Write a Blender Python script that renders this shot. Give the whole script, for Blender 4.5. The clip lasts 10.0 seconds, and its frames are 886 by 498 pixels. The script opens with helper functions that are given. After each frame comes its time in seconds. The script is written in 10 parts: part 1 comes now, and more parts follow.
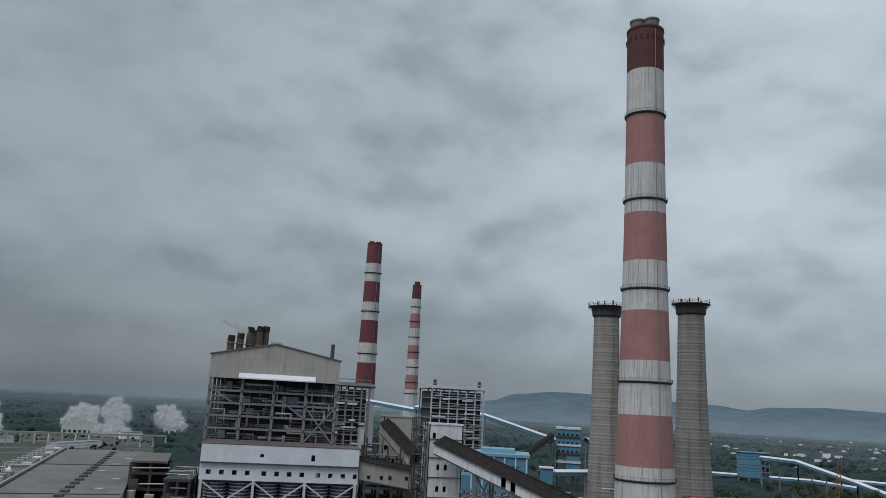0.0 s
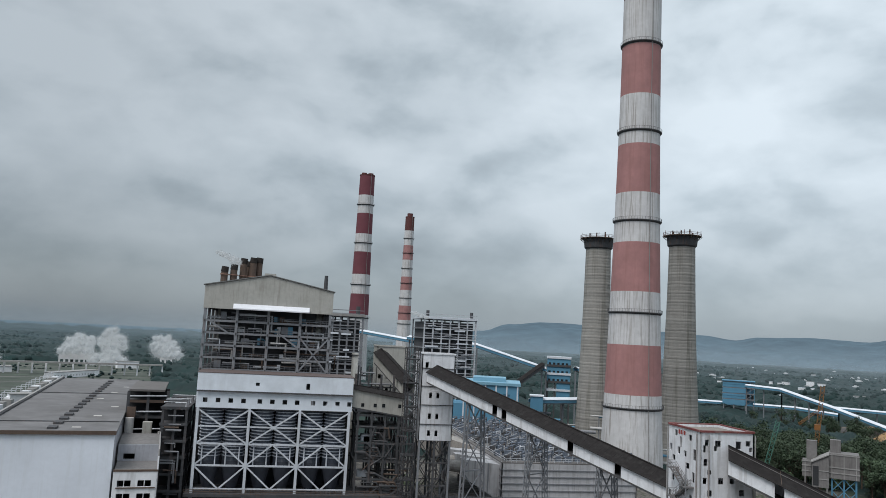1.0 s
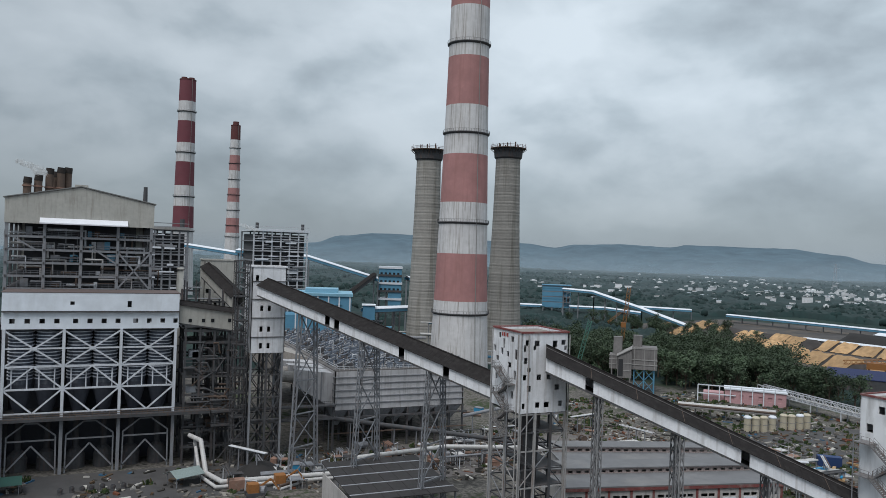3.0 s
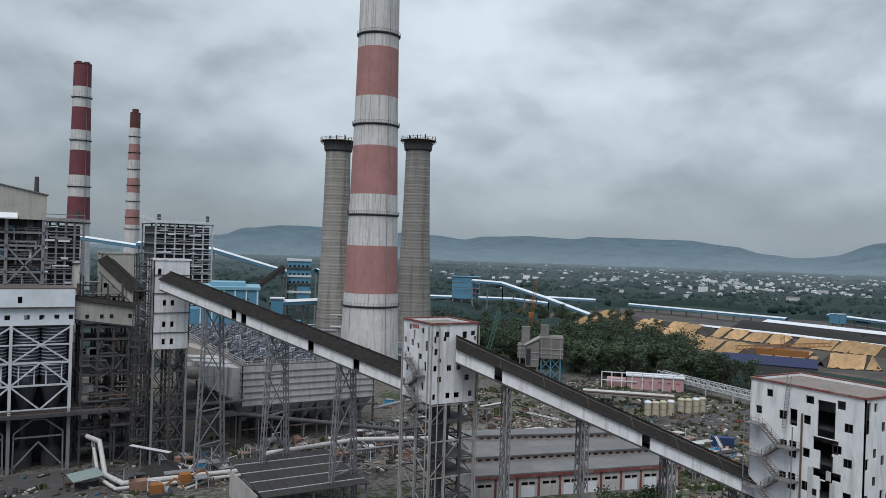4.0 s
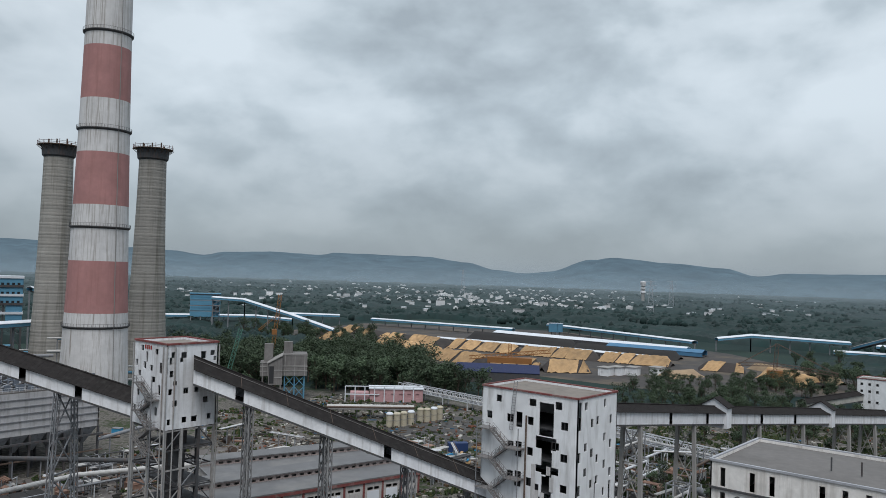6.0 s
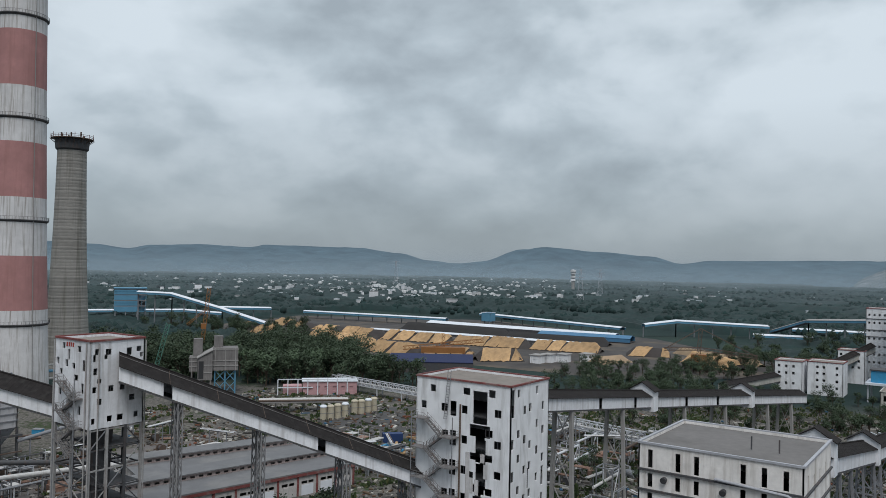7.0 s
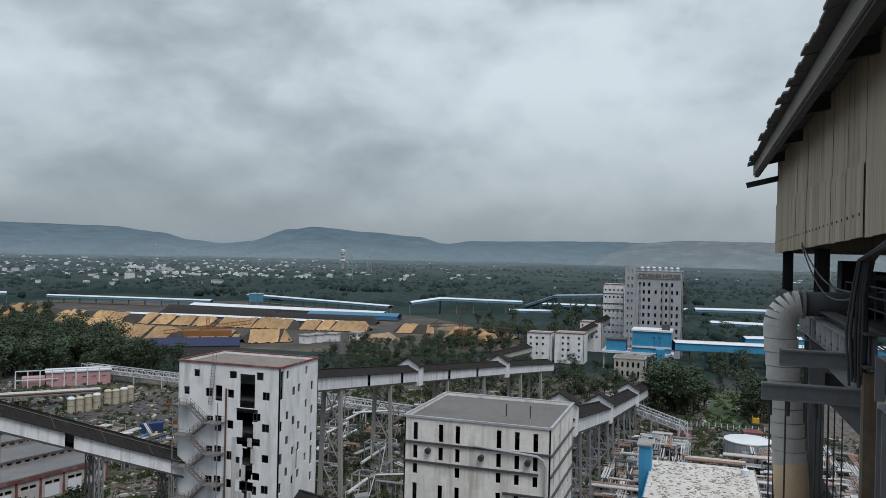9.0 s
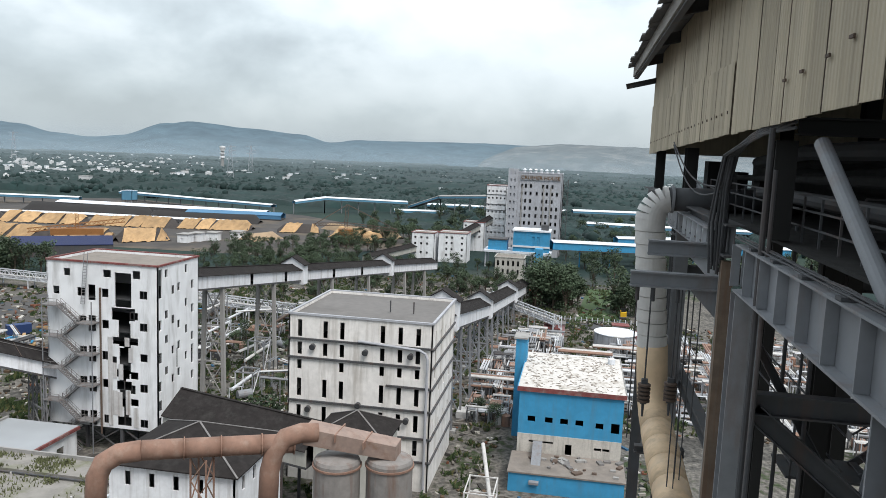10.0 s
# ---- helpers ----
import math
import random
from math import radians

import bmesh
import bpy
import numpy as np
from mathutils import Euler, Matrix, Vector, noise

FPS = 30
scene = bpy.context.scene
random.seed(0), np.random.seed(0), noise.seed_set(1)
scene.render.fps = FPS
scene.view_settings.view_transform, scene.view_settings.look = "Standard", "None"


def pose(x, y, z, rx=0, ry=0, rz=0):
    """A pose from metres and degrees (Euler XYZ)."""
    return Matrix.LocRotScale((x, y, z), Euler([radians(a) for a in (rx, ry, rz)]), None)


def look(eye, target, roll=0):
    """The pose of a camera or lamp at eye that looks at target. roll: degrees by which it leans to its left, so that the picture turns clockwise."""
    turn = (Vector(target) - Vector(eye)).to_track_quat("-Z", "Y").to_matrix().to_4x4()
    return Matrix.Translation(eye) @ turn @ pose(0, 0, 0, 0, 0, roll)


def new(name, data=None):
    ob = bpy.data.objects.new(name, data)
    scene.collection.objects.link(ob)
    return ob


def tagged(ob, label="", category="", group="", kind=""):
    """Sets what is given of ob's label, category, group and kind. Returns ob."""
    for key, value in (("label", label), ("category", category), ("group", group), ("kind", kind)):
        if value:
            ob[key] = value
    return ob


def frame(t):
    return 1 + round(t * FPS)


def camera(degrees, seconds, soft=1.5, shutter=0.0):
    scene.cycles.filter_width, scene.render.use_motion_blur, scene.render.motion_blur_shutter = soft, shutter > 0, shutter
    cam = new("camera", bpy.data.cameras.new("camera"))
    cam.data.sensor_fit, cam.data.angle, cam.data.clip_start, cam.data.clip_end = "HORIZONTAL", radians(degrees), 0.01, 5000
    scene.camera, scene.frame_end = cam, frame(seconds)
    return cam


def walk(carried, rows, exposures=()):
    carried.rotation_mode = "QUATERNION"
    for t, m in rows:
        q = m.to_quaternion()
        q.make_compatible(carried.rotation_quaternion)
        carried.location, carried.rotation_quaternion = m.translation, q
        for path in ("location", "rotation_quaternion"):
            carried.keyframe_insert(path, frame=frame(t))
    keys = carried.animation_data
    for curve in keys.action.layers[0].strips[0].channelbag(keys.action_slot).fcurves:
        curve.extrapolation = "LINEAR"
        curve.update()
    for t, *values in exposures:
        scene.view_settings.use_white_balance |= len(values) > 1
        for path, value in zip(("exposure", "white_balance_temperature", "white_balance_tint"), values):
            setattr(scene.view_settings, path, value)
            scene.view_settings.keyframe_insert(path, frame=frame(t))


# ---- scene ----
cam = camera(59.7, 10.0, soft=0.7)
EYE = 55.0
# seconds, drop of the hand, then the three turns in degrees
ROWS = [
    (0.0, 0.00, 101.26, -3.02, -11.10), (0.5, 0.00, 98.01, -3.00, -11.17), (1.0, 0.00, 96.23, -3.02, -11.64),
    (1.5, 0.00, 93.36, -3.06, -13.01), (2.0, 0.00, 91.56, -2.59, -15.29), (2.5, 0.00, 90.76, -2.26, -20.52),
    (4.0, 0.00, 89.82, -1.82, -30.69), (4.5, 0.00, 90.61, -2.00, -37.36), (5.0, 0.00, 91.36, -2.10, -41.95),
    (5.5, 0.00, 91.50, -2.05, -46.11), (6.0, 0.00, 91.59, -1.83, -49.50), (7.5, 0.00, 90.53, -1.08, -58.71),
    (8.0, 0.00, 90.20, -1.31, -64.65), (8.5, 0.00, 90.25, -1.45, -68.21), (9.0, 0.01, 89.89, -1.27, -71.43),
    (9.5, 0.12, 88.26, -1.54, -77.24), (10.0, 0.30, 82.77, -2.41, -79.86),
]
EXPOSURES = [(0.0, -0.32, 6200, 10), (0.5, 0.15, 6300, 10), (1.0, 0.19, 6280, 10), (2.5, 0.10, 6220, 10), (6.0, 0.07, 6260, 10), (7.5, -0.03, 6280, 10), (9.0, -0.03, 6310, 10), (9.5, -0.12, 6400, 10), (10.0, 0.76, 6520, 10)]
walk(cam, [(t, pose(0, 0, EYE - d, a, b, c)) for t, d, a, b, c in ROWS], EXPOSURES)

# ---- world and sun ----
world = bpy.data.worlds.new("overcast_sky")
scene.world = world
world.use_nodes = True
wn, wl = world.node_tree.nodes, world.node_tree.links
wn.clear()


def wmath(op, a, b=None, clamp=False):
    n = wn.new("ShaderNodeMath")
    n.operation, n.use_clamp = op, clamp
    for i, s in enumerate((a, b)):
        if s is None:
            continue
        if isinstance(s, (int, float)):
            n.inputs[i].default_value = s
        else:
            wl.new(s, n.inputs[i])
    return n.outputs[0]


def wnoise(vec, scale, detail, rough, distort=0.0):
    n = wn.new("ShaderNodeTexNoise")
    n.inputs["Scale"].default_value, n.inputs["Detail"].default_value = scale, detail
    n.inputs["Roughness"].default_value, n.inputs["Distortion"].default_value = rough, distort
    wl.new(vec, n.inputs["Vector"])
    return n.outputs["Fac"]


def wramp(fac, stops):
    n = wn.new("ShaderNodeValToRGB")
    els = n.color_ramp.elements
    while len(els) < len(stops):
        els.new(0.5)
    for e, (p, c) in zip(els, stops):
        e.position, e.color = p, (*c, 1)
    wl.new(fac, n.inputs["Fac"])
    return n.outputs["Color"]


tc = wn.new("ShaderNodeTexCoord")
sep = wn.new("ShaderNodeSeparateXYZ")
wl.new(tc.outputs["Generated"], sep.inputs[0])
up = wmath("MAXIMUM", sep.outputs["Z"], 0.0)
# heaped clouds: lit above, grey beneath
heap = wn.new("ShaderNodeCombineXYZ")
wl.new(sep.outputs["X"], heap.inputs[0]), wl.new(sep.outputs["Y"], heap.inputs[1]), wl.new(wmath("MULTIPLY", up, 1.75), heap.inputs[2])
lifted = wn.new("ShaderNodeVectorMath")
lifted.operation = "ADD"
lifted.inputs[1].default_value = (0.0, 0.0, 0.055)
wl.new(heap.outputs[0], lifted.inputs[0])
big = wnoise(heap.outputs[0], 1.9, 2.0, 0.45, 0.0)
fine = wnoise(heap.outputs[0], 6.5, 5.0, 0.48, 0.12)
relief = wmath("SUBTRACT", fine, wnoise(lifted.outputs[0], 6.5, 5.0, 0.48, 0.12))
cloud = wmath("ADD", wmath("ADD", wmath("MULTIPLY", big, 0.50), wmath("ADD", wmath("MULTIPLY", fine, 0.30), 0.165)), wmath("MULTIPLY", relief, 0.30))
clouds = wramp(cloud, [(0.42, (0.36, 0.41, 0.44)), (0.52, (0.49, 0.555, 0.59)), (0.58, (0.60, 0.665, 0.70)), (0.68, (0.70, 0.765, 0.80))])
haze = wramp(sep.outputs["Z"], [(0.0, (0.27, 0.315, 0.345)), (0.05, (0.33, 0.38, 0.41)), (0.2, (0.52, 0.59, 0.63)), (0.6, (0.55, 0.61, 0.64))])
hfac = wramp(sep.outputs["Z"], [(0.0, (0.85,) * 3), (0.045, (0.45,) * 3), (0.12, (0.14,) * 3), (0.35, (0.0,) * 3)])
low_dim = wramp(sep.outputs["Z"], [(0.0, (0.56,) * 3), (0.05, (0.66,) * 3), (0.2, (0.95,) * 3), (0.5, (1.0,) * 3)])
dim = wn.new("ShaderNodeMix")
dim.data_type, dim.blend_type = "RGBA", "MULTIPLY"
dim.inputs["Factor"].default_value = 1.0
wl.new(clouds, dim.inputs["A"]), wl.new(low_dim, dim.inputs["B"])
mixh = wn.new("ShaderNodeMix")
mixh.data_type = "RGBA"
wl.new(hfac, mixh.inputs["Factor"]), wl.new(dim.outputs["Result"], mixh.inputs["A"]), wl.new(haze, mixh.inputs["B"])
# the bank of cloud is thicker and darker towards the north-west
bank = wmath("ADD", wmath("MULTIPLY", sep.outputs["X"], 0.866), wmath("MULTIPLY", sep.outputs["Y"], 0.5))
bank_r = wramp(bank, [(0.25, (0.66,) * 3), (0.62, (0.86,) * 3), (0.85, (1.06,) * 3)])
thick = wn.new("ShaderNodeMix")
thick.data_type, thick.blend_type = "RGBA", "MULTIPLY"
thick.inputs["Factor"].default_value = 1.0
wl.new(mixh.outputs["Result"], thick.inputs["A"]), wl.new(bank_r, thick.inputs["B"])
# an overcast sky is brightest overhead
zen = wramp(sep.outputs["Z"], [(0.0, (0.5,) * 3), (0.46, (0.5,) * 3), (0.95, (1.0,) * 3)])
over = wn.new("ShaderNodeMix")
over.data_type, over.blend_type = "RGBA", "MULTIPLY"
over.inputs["Factor"].default_value = 1.0
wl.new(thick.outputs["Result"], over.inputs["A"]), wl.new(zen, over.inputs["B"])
SUN_EL, SUN_AZ = radians(58), radians(228)
sky = wn.new("ShaderNodeTexSky")
sky.sky_type, sky.sun_disc = "NISHITA", False
sky.sun_elevation, sky.sun_rotation = SUN_EL, SUN_AZ
sky_bg, cloud_bg, add_bg = wn.new("ShaderNodeBackground"), wn.new("ShaderNodeBackground"), wn.new("ShaderNodeMixShader")
sky_bg.inputs["Strength"].default_value = 0.10
cloud_bg.inputs["Strength"].default_value = 2.0
add_bg.inputs[0].default_value = 0.93
wl.new(sky.outputs[0], sky_bg.inputs["Color"]), wl.new(over.outputs["Result"], cloud_bg.inputs["Color"])
wout = wn.new("ShaderNodeOutputWorld")
wl.new(sky_bg.outputs[0], add_bg.inputs[1]), wl.new(cloud_bg.outputs[0], add_bg.inputs[2]), wl.new(add_bg.outputs[0], wout.inputs["Surface"])

sun_data = bpy.data.lights.new("sun", "SUN")
sun_data.energy, sun_data.angle, sun_data.color = 1.85, radians(30), (1.0, 0.96, 0.90)
sun = new("sun", sun_data)
sx, sy = math.sin(SUN_AZ), math.cos(SUN_AZ)
sun.matrix_world = look((0, 0, 0), (-sx * math.cos(SUN_EL), -sy * math.cos(SUN_EL), -math.sin(SUN_EL)))

# ---- materials ----
MATS = {}


def mat(name, color, rough=0.8, metal=0.0, grain=3.0, vary=0.25, bump=0.15, stain=None, stain_amt=0.0, stain_scale=(1.2, 1.2, 0.12), big=0.15, per_object=0.0, rib=0.0, rib_axis=0, spec=0.4, haze_glow=None):
    """A procedural surface: fine grain, broad patches, drip stains, sheet ribs; sizes in metres."""
    if name in MATS:
        return MATS[name]
    color = (color[0] * 0.985, color[1] * 0.985, color[2] * 1.03)
    m = bpy.data.materials.new(name)
    m.use_nodes = True
    nt = m.node_tree
    n, l = nt.nodes, nt.links
    bs = n["Principled BSDF"]
    bs.inputs["Roughness"].default_value, bs.inputs["Metallic"].default_value = rough, metal
    bs.inputs["Specular IOR Level"].default_value = spec
    tco = n.new("ShaderNodeTexCoord")

    def noise_tex(scale, detail=5.0, vec=None, roughness=0.6):
        t = n.new("ShaderNodeTexNoise")
        t.inputs["Scale"].default_value, t.inputs["Detail"].default_value, t.inputs["Roughness"].default_value = scale, detail, roughness
        l.new(vec or tco.outputs["Object"], t.inputs["Vector"])
        return t.outputs["Fac"]

    def mix(fac, a, b, mode="MIX"):
        x = n.new("ShaderNodeMix")
        x.data_type, x.blend_type = "RGBA", mode
        for sock, val in (("Factor", fac), ("A", a), ("B", b)):
            if isinstance(val, (int, float)):
                x.inputs[sock].default_value = val
            elif isinstance(val, tuple):
                x.inputs[sock].default_value = (*val, 1)
            else:
                l.new(val, x.inputs[sock])
        return x.outputs["Result"]

    def rng(fac, a, b, lo=0.0, hi=1.0):
        r = n.new("ShaderNodeMapRange")
        for i, v in enumerate((a, b, lo, hi)):
            r.inputs[i + 1].default_value = v
        l.new(fac, r.inputs[0])
        return r.outputs[0]

    dark = tuple(c * (1 - vary) for c in color)
    lite = tuple(min(1, c * (1 + vary)) for c in color)
    fine_n = noise_tex(grain)
    col = mix(rng(fine_n, 0.3, 0.7), dark, lite)
    broad = noise_tex(big, 4.0)
    col = mix(rng(broad, 0.35, 0.65, 0.0, 0.35), col, tuple(c * 0.6 for c in color))
    if stain:
        mp = n.new("ShaderNodeMapping")
        mp.inputs["Scale"].default_value = stain_scale
        l.new(tco.outputs["Object"], mp.inputs["Vector"])
        drip = noise_tex(1.0, 6.0, mp.outputs[0], 0.65)
        col = mix(rng(drip, 0.5, 0.72, 0.0, stain_amt), col, stain)
    if per_object:
        oi = n.new("ShaderNodeObjectInfo")
        hs = n.new("ShaderNodeHueSaturation")
        l.new(rng(oi.outputs["Random"], 0, 1, 1 - per_object, 1 + per_object), hs.inputs["Value"])
        l.new(col, hs.inputs["Color"])
        col = hs.outputs[0]
    l.new(col, bs.inputs["Base Color"])
    l.new(rng(fine_n, 0.3, 0.7, max(0.05, rough - 0.12), min(1, rough + 0.12)), bs.inputs["Roughness"])
    height = fine_n
    if rib:
        sp = n.new("ShaderNodeSeparateXYZ")
        l.new(tco.outputs["Object"], sp.inputs[0])
        w = n.new("ShaderNodeMath")
        w.operation = "MULTIPLY"
        w.inputs[1].default_value = 6.2832 / rib
        l.new(sp.outputs[rib_axis], w.inputs[0])
        sn = n.new("ShaderNodeMath")
        sn.operation = "SINE"
        l.new(w.outputs[0], sn.inputs[0])
        ad = n.new("ShaderNodeMath")
        ad.operation = "MULTIPLY_ADD"
        ad.inputs[1].default_value = 1.2
        l.new(sn.outputs[0], ad.inputs[0]), l.new(fine_n, ad.inputs[2])
        height = ad.outputs[0]
    if bump:
        bp = n.new("ShaderNodeBump")
        bp.inputs["Strength"].default_value, bp.inputs["Distance"].default_value = bump, 0.05
        l.new(height, bp.inputs["Height"]), l.new(bp.outputs[0], bs.inputs["Normal"])
    # emission stands in for the haze lying before far hills
    if haze_glow:
        bs.inputs["Emission Color"].default_value, bs.inputs["Emission Strength"].default_value = (*haze_glow, 1), 1.0
    MATS[name] = m
    return m


SOOT = (0.06, 0.055, 0.05)
RUST = (0.17, 0.08, 0.045)
white_sheet = mat("white_painted_sheet", (0.82, 0.83, 0.83), 0.6, vary=0.07, grain=1.5, big=0.3, stain=(0.20, 0.17, 0.15), stain_amt=0.5, stain_scale=(0.9, 0.9, 0.06))
white_wall = mat("weathered_white_wall", (0.84, 0.85, 0.84), 0.85, vary=0.06, grain=1.2, big=0.3, stain=(0.20, 0.185, 0.17), stain_amt=0.5, stain_scale=(0.4, 0.4, 0.07))
grey_wall = mat("pale_grey_render", (0.42, 0.43, 0.45), 0.85, vary=0.10, grain=1.0, stain=(0.2, 0.19, 0.18), stain_amt=0.4)
cream_sheet = mat("cream_sheet", (0.46, 0.45, 0.40), 0.65, vary=0.10, grain=1.0, stain=(0.15, 0.12, 0.09), stain_amt=0.4)
dark_roof = mat("black_sheet_roof", (0.026, 0.023, 0.022), 0.9, vary=0.35, grain=1.0, big=0.2, bump=0.4, stain=(0.052, 0.050, 0.048), stain_amt=0.5, stain_scale=(0.8, 0.8, 0.8), spec=0.12)
grey_roof = mat("grey_concrete_roof", (0.165, 0.155, 0.145), 0.9, vary=0.18, grain=0.8, big=0.06, stain=SOOT, stain_amt=0.35, stain_scale=(0.15, 0.15, 0.15))
slab_roof = mat("dusty_flat_roof", (0.24, 0.21, 0.18), 0.9, vary=0.2, grain=0.8, big=0.1, stain=(0.10, 0.09, 0.08), stain_amt=0.6, stain_scale=(0.25, 0.25, 0.25))
white_roof = mat("peeling_white_roof", (0.62, 0.59, 0.54), 0.9, vary=0.12, grain=1.2, big=0.2, stain=(0.25, 0.21, 0.17), stain_amt=0.8, stain_scale=(0.5, 0.5, 0.5))
concrete = mat("bare_concrete", (0.33, 0.32, 0.30), 0.9, vary=0.10, grain=0.6, stain=(0.12, 0.115, 0.10), stain_amt=0.5, stain_scale=(0.5, 0.5, 0.03))
concrete_dk = mat("sooty_concrete", (0.20, 0.19, 0.18), 0.9, vary=0.15, grain=0.8, stain=SOOT, stain_amt=0.5)
stack_white = mat("stack_white_paint", (0.66, 0.65, 0.63), 0.85, vary=0.07, grain=0.5, stain=(0.19, 0.155, 0.125), stain_amt=0.85, stain_scale=(1.5, 1.5, 0.03))
stack_red = mat("stack_faded_red_paint", (0.42, 0.215, 0.20), 0.85, vary=0.08, grain=0.5, stain=(0.26, 0.13, 0.11), stain_amt=0.5, stain_scale=(0.7, 0.7, 0.03))
stack_red_deep = mat("stack_deep_red_paint", (0.18, 0.058, 0.07), 0.85, vary=0.10, grain=0.3)
stack_soot = mat("stack_sooty_red", (0.13, 0.045, 0.042), 0.85, vary=0.15, grain=0.4, stain=SOOT, stain_amt=0.5)
steel_grey = mat("grey_painted_steel", (0.24, 0.25, 0.26), 0.55, vary=0.12, grain=2.0, stain=RUST, stain_amt=0.35, stain_scale=(1.5, 1.5, 0.3))
steel_pale = mat("pale_painted_steel", (0.60, 0.62, 0.63), 0.6, vary=0.12, grain=2.0, stain=RUST, stain_amt=0.4)
steel_dark = mat("dark_steel", (0.074, 0.076, 0.079), 0.75, vary=0.25, grain=1.0, stain=RUST, stain_amt=0.3)
steel_brown = mat("rusty_brown_steel", (0.12, 0.085, 0.065), 0.8, vary=0.25, grain=1.5)
rust_pipe = mat("rusty_duct_sheet", (0.27, 0.16, 0.115), 0.75, vary=0.2, grain=1.2, stain=(0.35, 0.27, 0.22), stain_amt=0.5, stain_scale=(0.8, 0.8, 0.8))
silo_steel = mat("weathered_silo_steel", (0.40, 0.42, 0.44), 0.55, vary=0.15, grain=1.0, stain=SOOT, stain_amt=0.6)
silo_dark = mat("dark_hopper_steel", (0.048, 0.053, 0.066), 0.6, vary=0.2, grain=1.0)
blue_sheet = mat("blue_sheet", (0.05, 0.30, 0.52), 0.55, vary=0.10, grain=0.8, stain=(0.10, 0.18, 0.24), stain_amt=0.4)
blue_far = mat("sky_blue_sheet", (0.11, 0.28, 0.40), 0.6, vary=0.12, grain=0.3)
white_far = mat("white_sheet_roof", (0.72, 0.75, 0.77), 0.6, vary=0.10, grain=0.3)
red_trim = mat("red_painted_trim", (0.20, 0.06, 0.055), 0.8, vary=0.3, grain=1.5, stain=(0.30, 0.27, 0.25), stain_amt=0.6, stain_scale=(0.5, 0.5, 0.5))
pink_wall = mat("pink_plaster", (0.50, 0.30, 0.30), 0.85, vary=0.1)
glass_dark = mat("dark_window_glass", (0.02, 0.022, 0.025), 0.2, vary=0.1, bump=0.0)
# near-black colour standing in for unlit depth behind openings
painted_gap = mat("painted_unlit_interior", (0.04, 0.041, 0.043), 0.9, vary=0.2)
pipe_white = mat("white_lagged_pipe", (0.55, 0.54, 0.51), 0.6, vary=0.1, grain=2.0, stain=RUST, stain_amt=0.3)
lag_silver = mat("aluminium_lagging", (0.66, 0.64, 0.60), 0.5, 0.12, vary=0.10, grain=2.0, stain=(0.28, 0.22, 0.17), stain_amt=0.5)
lag_dull = mat("dull_brown_lagging", (0.70, 0.51, 0.32), 0.6, 0.1, vary=0.12, grain=2.5, stain=(0.14, 0.11, 0.09), stain_amt=0.5)
clad_tan = mat("tan_cladding_sheet", (0.50, 0.43, 0.31), 0.75, vary=0.06, grain=1.5, stain=(0.16, 0.13, 0.09), stain_amt=0.55, stain_scale=(2.4, 2.4, 0.12), per_object=0.12)
tan_tarp = mat("tan_stockpile_cover", (0.45, 0.29, 0.145), 0.9, vary=0.28, grain=0.3, big=0.05, per_object=0.22, stain=(0.20, 0.14, 0.08), stain_amt=0.6, stain_scale=(0.08, 0.08, 0.08))
coal = mat("coal", (0.03, 0.028, 0.027), 0.9, vary=0.4, grain=0.3)
bark = mat("bark", (0.10, 0.075, 0.055), 0.9)
leaves = mat("leaves", (0.060, 0.090, 0.048), 0.8, vary=0.35, grain=0.5, big=0.2, per_object=0.35, bump=0)
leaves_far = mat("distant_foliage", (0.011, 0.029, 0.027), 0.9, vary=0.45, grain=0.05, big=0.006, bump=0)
orange_paint = mat("orange_crane_paint", (0.30, 0.13, 0.04), 0.6, vary=0.2)
green_paint = mat("green_crane_paint", (0.08, 0.20, 0.15), 0.6, vary=0.2)
yellow_paint = mat("yellow_machine_paint", (0.65, 0.38, 0.02), 0.5, vary=0.1)
# bluish base and emission put distance haze into the hill surface
hill_mat = mat("haze_glow_hill", (0.032, 0.052, 0.060), 1.0, vary=0.6, grain=0.008, big=0.003, bump=0, spec=0.0, haze_glow=(0.080, 0.110, 0.137))
house_white = mat("town_white_wall", (0.80, 0.80, 0.79), 0.9, per_object=0.25, vary=0.05)
grass = mat("grass", (0.055, 0.09, 0.035), 0.9, vary=0.3, grain=0.8)
yard_mat = mat("yard_concrete", (0.075, 0.072, 0.07), 0.95, vary=0.25, grain=0.4, big=0.05, stain=(0.07, 0.062, 0.055), stain_amt=0.7, stain_scale=(0.08, 0.08, 0.08))

# ---- mesh tools ----


